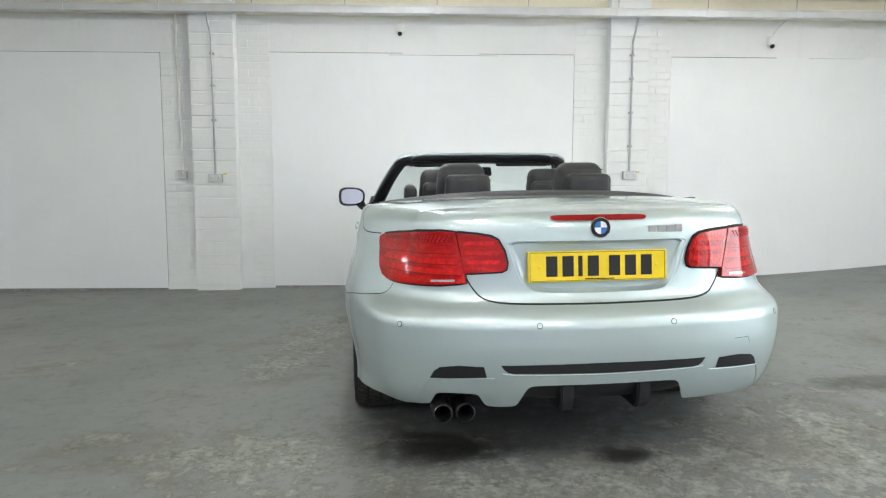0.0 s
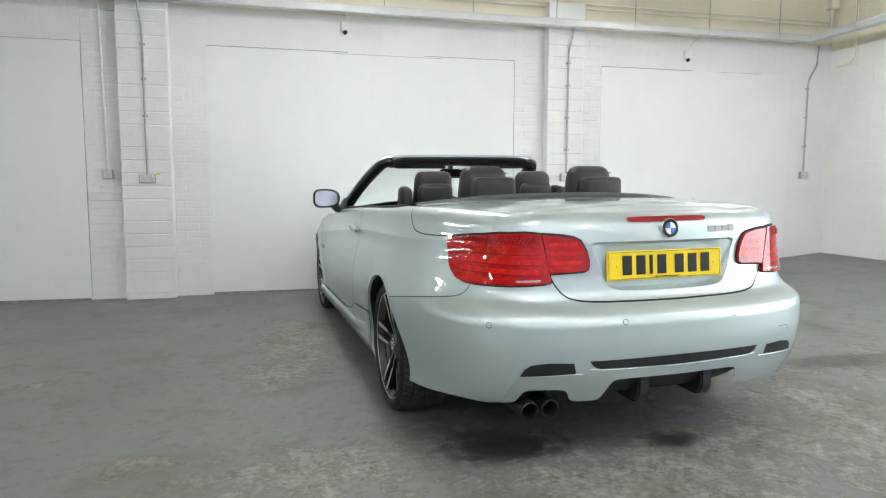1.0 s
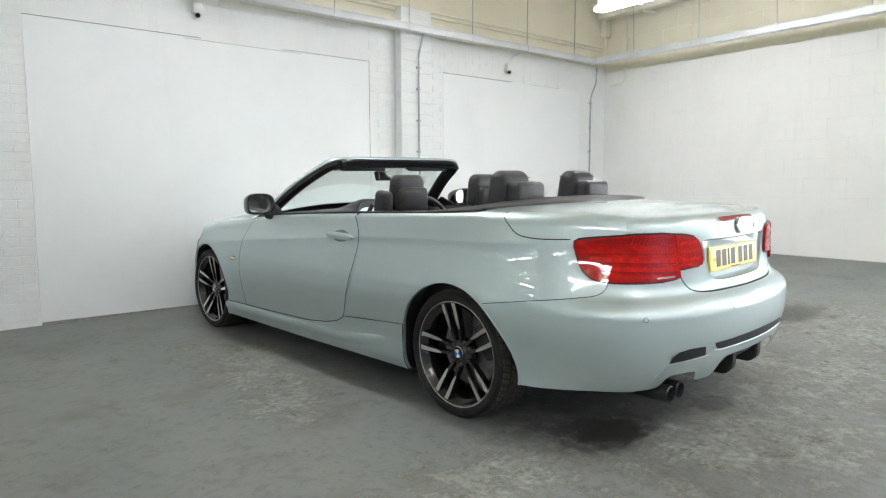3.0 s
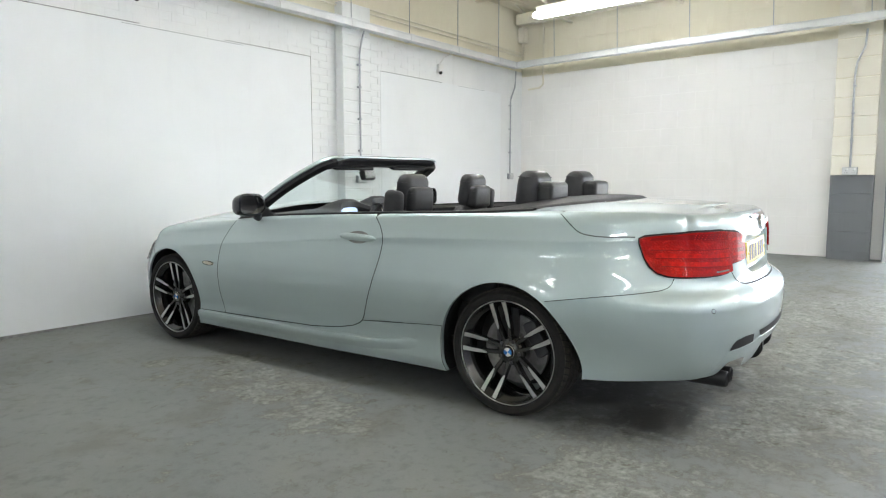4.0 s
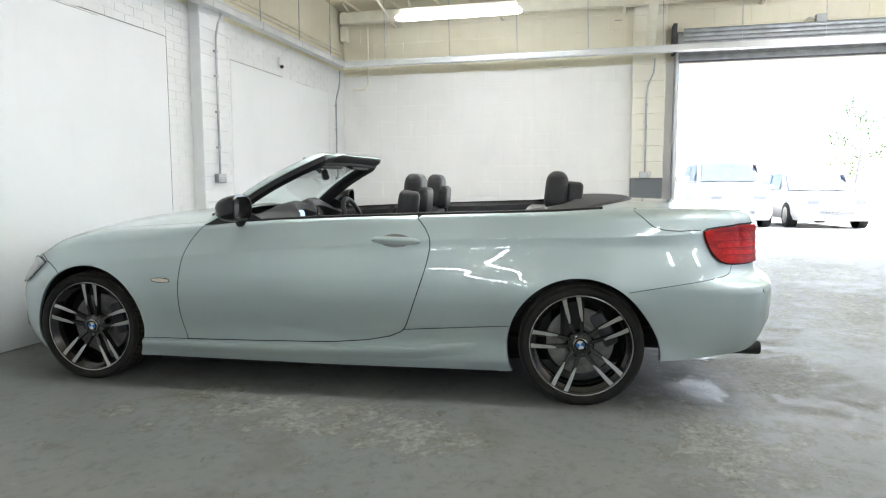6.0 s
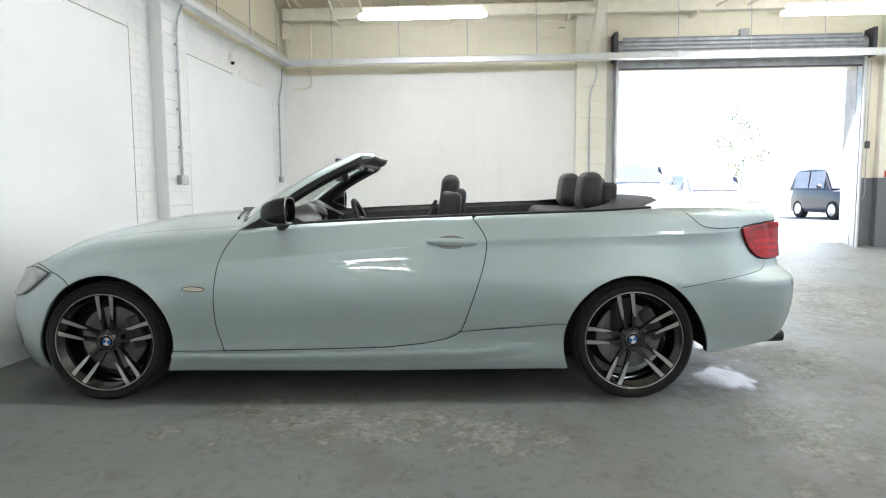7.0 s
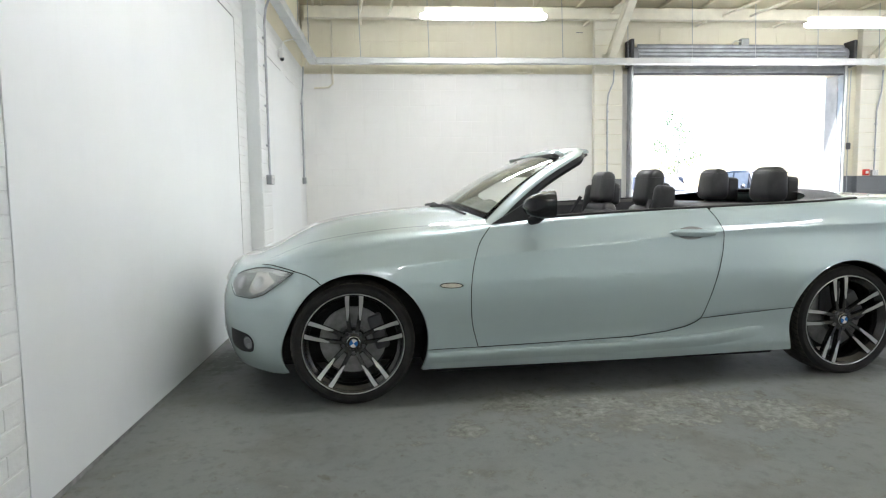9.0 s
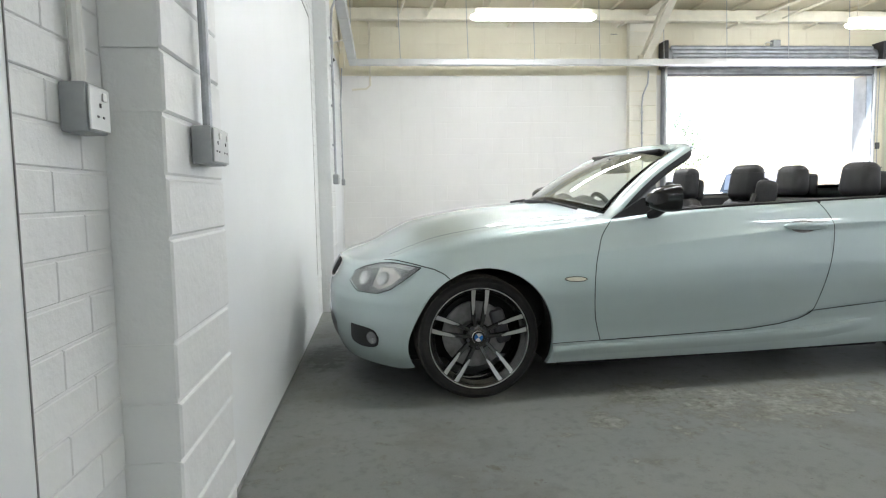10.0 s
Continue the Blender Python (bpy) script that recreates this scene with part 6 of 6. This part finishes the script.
# ---- wheels ----
def wheel(x, y, sd, turn):
    w = part("wheel", lathe([(0.240, -0.20), (0.250, -0.19), (0.240, -0.16), (0.231, -0.10), (0.229, -0.045), (0.237, -0.03), (0.249, -0.022), (0.256, -0.012), (0.2585, -0.004), (0.256, 0.002), (0.251, 0.0), (0.245, -0.008), (0.238, -0.018), (0.224, -0.03)], 72), M_ALLOYDARK, car, "dark alloy wheel with machined double spokes")
    w.matrix_basis = pose(x, y, 0.309, turn) @ (pose(0, 0, 0) if sd > 0 else pose(0, 0, 0, 0, 0, 180))
    rimring = tube([(0.001, 0.2555 * math.cos(t), 0.2555 * math.sin(t)) for t in lin(0, 2 * math.pi, 73)[:-1]], 0.0024, 6, None, True)
    part("rim_edge", rimring, M_ALLOY, w, "bright machined rim edge")
    ty = part("tyre", lathe([(0.246, -0.228), (0.268, -0.240), (0.290, -0.240), (0.305, -0.228), (0.3115, -0.20), (0.313, -0.15), (0.3135, -0.108), (0.313, -0.06), (0.3115, -0.022), (0.305, 0.0), (0.290, 0.012), (0.274, 0.013), (0.264, 0.009), (0.2585, 0.0), (0.252, -0.012)], 96), M_RUBBER, w)
    # tread blocks between three grooves and slanting cuts
    bm = bmesh.new()
    bands = ((-0.226, -0.172, -0.007), (-0.162, -0.114, 0.0), (-0.104, -0.056, 0.0), (-0.046, -0.004, -0.006))
    count = 60
    for bi, (s0, s1, drop) in enumerate(bands):
        outer = bi in (0, 3)
        for k in range(count):
            a = 2 * math.pi * (k + 0.35 * bi) / count
            wide = 2 * math.pi / count * (0.80 if outer else 0.86)
            slant = (0.045, 0.09, 0.09, 0.045)[bi]
            top, foot = [], []
            for gx, t in ((s0, a), (s1, a + slant), (s1, a + slant + wide), (s0, a + wide)):
                edge = drop if outer and (gx < -0.2 or gx > -0.02) else 0.0
                for lst, r in ((top, 0.3158 + edge), (foot, 0.3120 + edge)):
                    lst.append(bm.verts.new((gx, r * math.cos(t), r * math.sin(t))))
            bm.faces.new(top)
            for i in range(4):
                bm.faces.new((top[i], foot[i], foot[(i + 1) % 4], top[(i + 1) % 4]))
    tagged(part("tread", bm, M_TREAD, ty, "dusty grey tread blocks", False), kind="stuff")
    # spokes in five pairs
    for k in range(5):
        for s in (-1, 1):
            a = 2 * math.pi * k / 5
            pts, rows, rows2 = [], [], []
            bm, bm2 = bmesh.new(), bmesh.new()
            for i in range(15):
                q = i / 14
                r = 0.045 + (0.247 - 0.045) * q
                off = s * (0.016 + 0.014 * math.sin(math.pi * min(1, q * 1.0) * 0.62) + 0.006 * q)
                wd = 0.0112 - 0.002 * math.sin(math.pi * q) + 0.003 * q
                dep = -0.016 - 0.020 * (1 - q) ** 1.0 + 0.012 * q
                er, et = (math.cos(a), math.sin(a)), (-math.sin(a), math.cos(a))
                def P(o, xx):
                    return (xx, er[0] * r + et[0] * o, er[1] * r + et[1] * o)
                rows.append([bm.verts.new(P(off - wd, dep - 0.004)), bm.verts.new(P(off - wd * 0.8, dep)), bm.verts.new(P(off + wd * 0.8, dep)), bm.verts.new(P(off + wd, dep - 0.004)), bm.verts.new(P(off + wd * 0.7, dep - 0.035)), bm.verts.new(P(off - wd * 0.7, dep - 0.035))])
                if q > 0.34:
                    f = min(1, 0.35 + (q - 0.34) / 0.3)
                    lo_, hi_ = (-wd * 0.80, wd * 0.80) if f >= 1 else ((-wd * 0.8, -wd * 0.8 + 1.6 * wd * f) if s < 0 else (wd * 0.8 - 1.6 * wd * f, wd * 0.8))
                    rows2.append([bm2.verts.new(P(off + lo_, dep + 0.0008)), bm2.verts.new(P(off + hi_, dep + 0.0008))])
            for a0, b0 in zip(rows, rows[1:]):
                for i in range(6):
                    bm.faces.new((a0[i], a0[(i + 1) % 6], b0[(i + 1) % 6], b0[i]))
            bm.faces.new(rows[-1])
            for a0, b0 in zip(rows2, rows2[1:]):
                bm2.faces.new((a0[0], a0[1], b0[1], b0[0]))
            sp = part("spoke", bm, M_ALLOYDARK, w)
            part("machined_face", bm2, M_ALLOY, sp, "bright machined face", False)
    part("hub", lathe([(0.072, -0.075), (0.070, -0.045), (0.062, -0.036), (0.045, -0.034), (0.037, -0.030), (0.0345, -0.0285)], 36), M_ALLOYDARK, w)
    for k in range(5):
        a = 2 * math.pi * (k + 0.5) / 5
        part("wheel_bolt", tube([(-0.045, 0.055 * math.cos(a), 0.055 * math.sin(a)), (-0.03, 0.055 * math.cos(a), 0.055 * math.sin(a))], 0.010, 6), M_DARKSTEEL, w)
    e = emblem(w, pose(-0.026, 0, 0, 0, 0, 90) @ pose(0, 0, 0, 0, -turn * (1 if sd > 0 else -1), 0), 0.034, "hub_cap")
    part("brake_disc", lathe([(0.06, -0.10), (0.08, -0.098), (0.085, -0.105), (0.172, -0.105), (0.172, -0.125)], 48), M_DISC_SHADE, w)
    bm = bmesh.new()
    lathe([(0.205, -0.21), (0.05, -0.20), (0.0001, -0.20)], 40, bm)
    part("wheel_back", bm, M_DARK, w)
    cal = box(-0.155, -0.075, 0.10, 0.175, -0.09, 0.09, 0.015, None, 2)
    part("brake_caliper", cal, M_DARKSTEEL, w)
    return w


HUBX = 0.892
wheel(-HUBX, 0.0, -1, -29.5)
wheel(-HUBX + 0.02, 2.772, -1, -16)
wheel(HUBX, 0.0, 1, 20)
wheel(HUBX - 0.02, 2.772, 1, 33)
scr = part("display_screen", box(-0.105, 0.105, -0.006, 0.006, -0.045, 0.045, 0.005), M_BLACKTRIM, car, "small dashboard display under its hood")
scr.matrix_basis = pose(-0.01, 1.835, 0.922, -12)
part("screen", box(-0.092, 0.092, -0.0082, -0.0066, -0.034, 0.036), M_CARD, scr, "pale blue lit screen", False)

# ---- the yard outside ----
M_WHITECAR = plain("white_car_paint", (0.8, 0.8, 0.8), 0.3, 0, 0.8, 0.03, 4)
M_BLACKCAR = plain("dark_blue_black_paint", (0.03, 0.032, 0.05), 0.3, 0, 0.8, 0.1, 4)
# opaque base colour stands in for sky reflected in the panes
M_CARGLASS = plain("sky_lit_car_glass", (0.34, 0.35, 0.41), 0.1, 0, 0.5, 0.1, 4)
M_BLUEGLASS = plain("blue_car_glass", (0.24, 0.27, 0.37), 0.25, 0, 0.0, 0.1, 4, 0, 120, 0.2)
M_LAMPCLEAR = plain("car_lamp_clear", (0.7, 0.72, 0.75), 0.15, 0.4, 1.0, 0.1, 20)
M_LEAF = plain("sunlit_leaf", (0.17, 0.27, 0.11), 0.6, 0, 0, 0.3, 3)
M_BARK = plain("pale_bark", (0.55, 0.52, 0.47), 0.85, 0, 0, 0.2, 20, 0.3)


def yard_z(x):
    return FE - 0.012 - 0.27 * min(1.0, max(0.0, (x - 7) / 12))


def loft(rows, bm=None):
    bm = bm or bmesh.new()
    vs = [[bm.verts.new(p) for p in r] for r in rows]
    for a, b in zip(vs, vs[1:]):
        for i in range(len(a) - 1):
            bm.faces.new((a[i], a[i + 1], b[i + 1], b[i]))
    bm.faces.new(vs[0])
    bm.faces.new(vs[-1][::-1])
    return bm


def parked_car(x, y, rz, paint, label, length, width, height, belt, roof0, roof1, nose, name="parked_car", glass=None):
    c = thing(name, x, y, yard_z(x), label, "car", "cars parked in the yard", rz)
    h = width / 2
    glass = glass or M_CARGLASS
    rows = []
    for k, (ly, zt, wk) in enumerate(((-0.5, 0.62, 0.86), (-0.485, 0.80, 0.93), (-0.44, belt, 0.98), (-0.2, belt + 0.02, 1.0), (0.15, belt, 1.0), (0.30, belt - 0.06, 0.98), (0.42, nose, 0.95), (0.48, nose - 0.12, 0.88), (0.5, nose - 0.3, 0.8))):
        w = h * wk
        yy = ly * length
        rows.append([(-w * 0.92, yy, 0.22), (-w, yy, 0.36), (-w, yy, zt * 0.75), (-w * 0.94, yy, zt - 0.03), (-w * 0.85, yy, zt), (0, yy, zt + 0.025), (w * 0.85, yy, zt), (w * 0.94, yy, zt - 0.03), (w, yy, zt * 0.75), (w, yy, 0.36), (w * 0.92, yy, 0.22)])
    part("body", loft(rows), paint, c)
    g = []
    for ly, z, wk in ((roof0 - 0.06, belt - 0.02, 0.90), (roof0 + 0.02, height - 0.05, 0.76), ((roof0 + roof1) / 2, height, 0.76), (roof1 - 0.05, height - 0.04, 0.76), (roof1 + 0.12, belt - 0.03, 0.88)):
        w, yy = h * wk, ly * length
        g.append([(-h * 0.9, yy, belt - 0.05), (-w, yy, z - 0.03), (-w * 0.9, yy, z), (0, yy, z + 0.02), (w * 0.9, yy, z), (w, yy, z - 0.03), (h * 0.9, yy, belt - 0.05)])
    part("cabin", loft(g), paint, c)
    for sd in (-1, 1):
        n = 3 if length > 4.2 else 2
        for k in range(n):
            a = roof0 + 0.03 + (roof1 + 0.02 - roof0) * k / n
            b = roof0 + 0.01 + (roof1 + 0.02 - roof0) * (k + 1) / n
            bm = bmesh.new()
            q = [bm.verts.new((sd * h * 0.905, a * length, belt + 0.03)), bm.verts.new((sd * h * 0.905, b * length, belt + 0.03)), bm.verts.new((sd * h * 0.80, (b - 0.01) * length, height - 0.09)), bm.verts.new((sd * h * 0.80, a * length, height - 0.09))]
            bm.faces.new(q)
            part("side_window", bm, glass, c, "", False)
    for z0, y0, z1, y1 in ((belt + 0.02, roof1 + 0.115, height - 0.07, roof1 - 0.035),):
        bm = bmesh.new()
        bm.faces.new([bm.verts.new(p) for p in ((-h * 0.76, y0 * length + 0.02, z0), (h * 0.76, y0 * length + 0.02, z0), (h * 0.66, y1 * length + 0.02, z1), (-h * 0.66, y1 * length + 0.02, z1))])
        part("windscreen", bm, glass, c, "", False)
    for ly in (-0.30, 0.31):
        for sd in (-1, 1):
            wl = lathe([(0.0001, 0.02), (0.10, 0.02), (0.19, 0.0), (0.205, 0.012), (0.30, 0.0), (0.32, -0.03), (0.32, -0.2)], 28)
            ob = part("wheel", wl, M_RUBBER, c)
            ob.matrix_basis = pose(sd * (h - 0.01), ly * length, 0.32) @ (pose(0, 0, 0) if sd > 0 else pose(0, 0, 0, 0, 0, 180))
            bm = lathe([(0.0001, 0.024), (0.10, 0.026), (0.195, 0.006)], 20)
            part("rim", bm, M_ALLOY, ob)
    for sd in (-1, 1):
        part("headlamp", box(sd * h * 0.55 - 0.14, sd * h * 0.55 + 0.14, length * 0.465, length * 0.488, nose - 0.22, nose - 0.07, 0.02), M_LAMPCLEAR, c)
        part("door_mirror", box(sd * (h + 0.09) - 0.07, sd * (h + 0.09) + 0.07, roof1 * length + 0.02, roof1 * length + 0.12, belt + 0.02, belt + 0.15, 0.03), paint, c)
    part("grille", box(-h * 0.45, h * 0.45, length * 0.478, length * 0.500, 0.34, 0.46, 0.02), M_BLACKTRIM, c)
    part("plate", box(-0.26, 0.26, length * 0.496, length * 0.504, 0.50, 0.61, 0.003), M_EMBWHITE, c)
    return c


parked_car(19.6, -7.40, 97, M_BLACKCAR, "short dark blue-black off-road car parked in the yard", 3.0, 1.5, 1.68, 1.0, -0.46, 0.10, 0.93)
parked_car(15.3, 0.30, 91, M_WHITECAR, "white hatchback with dark blue-tinted glass facing the doorway", 4.1, 1.72, 1.66, 1.12, -0.40, 0.10, 0.88, "parked_car", M_BLUEGLASS)
parked_car(15.2, 2.25, 90, M_WHITECAR, "white saloon parked facing the doorway", 4.4, 1.78, 1.44, 0.92, -0.34, 0.08, 0.80)
parked_car(15.4, -1.75, 92, M_WHITECAR, "low white car parked facing the doorway", 4.2, 1.74, 1.40, 0.90, -0.34, 0.08, 0.78)

tree = thing("yard_tree", 18.8, -4.05, yard_z(18.8), "slender sunlit tree with thin pale green leaves", "tree")
tree.matrix_basis = tree.matrix_basis @ Matrix.Diagonal((0.72, 0.72, 0.72, 1))
part("trunk", tube([(0, 0, 0), (0.1, 0.05, 1.6), (0.05, -0.1, 3.2), (0.2, 0.1, 5.0)], [0.06, 0.05, 0.03, 0.01], 10), M_BARK, tree)
rng = random.Random(5)
for k in range(7):
    z0 = 1.6 + 0.45 * k
    a = k * 2.4
    L = 1.3 - 0.12 * k
    part("limb", tube([(0.07, 0, z0), (L * 0.5 * math.cos(a), L * 0.5 * math.sin(a), z0 + 0.4), (L * math.cos(a), L * math.sin(a), z0 + 0.6)], [0.04, 0.025, 0.008], 6), M_BARK, tree)
bm = bmesh.new()
for k in range(260):
    j = rng.randrange(7)
    a, L, z0 = j * 2.4 + rng.gauss(0, 0.3), 1.3 - 0.12 * j, 1.6 + 0.45 * j
    r = L * rng.uniform(0.4, 1.15)
    c = Vector((r * math.cos(a) + rng.gauss(0, 0.14), r * math.sin(a) + rng.gauss(0, 0.14), z0 + 0.6 * r / L + rng.gauss(0, 0.2)))
    u = Vector((rng.gauss(0, 1), rng.gauss(0, 1), rng.gauss(0, 1))).normalized()
    w = u.orthogonal().normalized()
    s = rng.uniform(0.05, 0.09)
    bm.faces.new([bm.verts.new(c + p) for p in (u * s, w * s * 0.5, -u * s, -w * s * 0.5)])
tagged(part("crown", bm, M_LEAF, tree, "", False), kind="stuff")

# ---- bricks and blocks ----
piece_meshes = {}


def piece(name, w, d, h, material, parent, x, y, z, along_y=False, bevel=0.003):
    """One brick: x, y, z is the middle of its face; shared meshes by size."""
    key = (round(w, 3), round(d, 3), round(h, 3), material.name, along_y)
    if key not in piece_meshes:
        b = box(-w / 2, w / 2, 0, d, -h / 2, h / 2)
        edges = [e for e in b.edges if e.verts[0].co.y < 1e-6 and e.verts[1].co.y < 1e-6]
        bmesh.ops.bevel(b, geom=edges, offset=bevel, segments=1, affect="EDGES")
        if along_y:
            bmesh.ops.transform(b, matrix=pose(0, 0, 0, 0, 0, -90), verts=b.verts[:])
        me = bpy.data.meshes.new(name)
        b.to_mesh(me)
        b.free()
        me.materials.append(material)
        piece_meshes[key] = me
    ob = new(name, piece_meshes[key])
    ob.parent = parent
    ob.location = (x, y, z)
    return ob


rng = random.Random(11)
# stretcher strips beside the pilasters
for x0, x1 in ((-2.162, -1.834), (-1.371, -1.040), (2.164, 2.506), (2.934, 3.197)):
    for k in range(38):
        z = 0.0 + 0.075 * k
        xs = [x0, x0 + (0.222 if k % 2 else 0.11), x1]
        out = rng.uniform(-0.0015, 0.0015)
        for a, b in zip(xs, xs[1:]):
            piece("brick", b - a - 0.002, 0.0095, 0.069, M_WHITE, wall_north, (a + b) / 2, WALL_N - 0.004 + out + rng.uniform(-0.0003, 0.0003), z, False, 0.0022)
# the band over the boards, and the strip in the corner
bm = bmesh.new()
for k in range(5):
    z = 2.4975 + 0.075 * k
    x = -6.0 + (0.1125 if k % 2 else 0)
    while x < 6.2:
        inside = any(a < x + 0.11 < b for a, b in ((-2.16, -1.04), (2.16, 3.2)))
        if not inside:
            box(x + 0.002, x + 0.221, WALL_N - 0.0022 + rng.uniform(-0.0005, 0.0005), WALL_N + 0.002, z - 0.0348, z + 0.0348, 0, bm)
        x += 0.225
for k in range(33):
    z = 0.0 + 0.075 * k
    for x in ((5.745, 5.955, 6.18) if k % 2 else (5.745, 5.85, 6.07)):
        box(x, x + 0.20, WALL_N - 0.0022 + rng.uniform(-0.0005, 0.0005), WALL_N + 0.002, z - 0.0348, z + 0.0348, 0, bm)
tagged(finish("brick_courses", bm, M_WHITE, wall_north, "", False), kind="stuff")
# pilasters on the long wall
for name, x0, x1 in (("pilaster_1", -1.830, -1.375), ("pilaster_2", 2.510, 2.930)):
    z = 0.035
    k = 0
    while z < 2.95:
        h = 0.118 if k % 5 else 0.205
        piece("block", x1 - x0, 0.116, h, M_WHITE, pilasters[name], (x0 + x1) / 2 + rng.uniform(-0.002, 0.002), WALL_N - 0.119 + rng.uniform(-0.002, 0.002), z + h / 2, False, 0.005)
        z += h + 0.007
        k += 1
# pilasters beside the door: grey below, cream above
for name, y0, y1 in (("pilaster_3", 2.550, 2.970), ("pilaster_4", -1.500, -1.145)):
    for k in range(-5, 11):
        z = 1.22 + 0.215 * k
        piece("block", y1 - y0, 0.106, 0.208, M_DADO if k < 0 else M_PILCREAM, pilasters[name], WALL_E - 0.107 + rng.uniform(-0.0015, 0.0015), (y0 + y1) / 2, z + 0.1075, True, 0.005)
# block wall by the door
for k in range(12):
    z = 0.06 + 0.225 * k
    y = 2.972
    first = True
    while y < WALL_N - 0.05:
        w = 0.225 if (first and k % 2) else 0.45
        w = min(w, WALL_N - y)
        piece("block", w - 0.005, 0.006, 0.220, M_WARMWHITE, wall_east, WALL_E - 0.002 + rng.uniform(-0.001, 0.001), y + w / 2, z + 0.1125, True, 0.002)
        y += w
        first = False
for k in range(4):
    z = 2.765 + 0.225 * k
    y = -3.0 + (0.225 if k % 2 else 0)
    while y < WALL_N - 0.05:
        w = min(0.45, WALL_N - y)
        mid = y + w / 2
        if not any(a - 0.2 < mid < b + 0.2 for a, b in ((2.55, 2.97), (-1.5, -1.145))):
            piece("block", w - 0.005, 0.006, 0.220, M_CREAM, wall_east_cream, WALL_E - 0.007 + rng.uniform(-0.001, 0.001), mid, z + 0.1125, True, 0.002)
        y += w
for mtl, par, z0, n in ((M_DADO, wall_east_dado, 0.095, 5), (M_CREAM, wall_east_cream, 1.22, 7)):
    for k in range(n):
        z = z0 + 0.225 * k
        y = -3.3 + (0.225 if k % 2 else 0)
        while y < -1.55:
            w = min(0.45, -1.505 - y)
            piece("block", w - 0.006, 0.006, min(0.219, 2.755 - z if mtl is M_CREAM else 0.219), mtl, par, WALL_E - 0.002 + rng.uniform(-0.001, 0.001), y + w / 2, z + 0.1085, True, 0.002)
            y += w
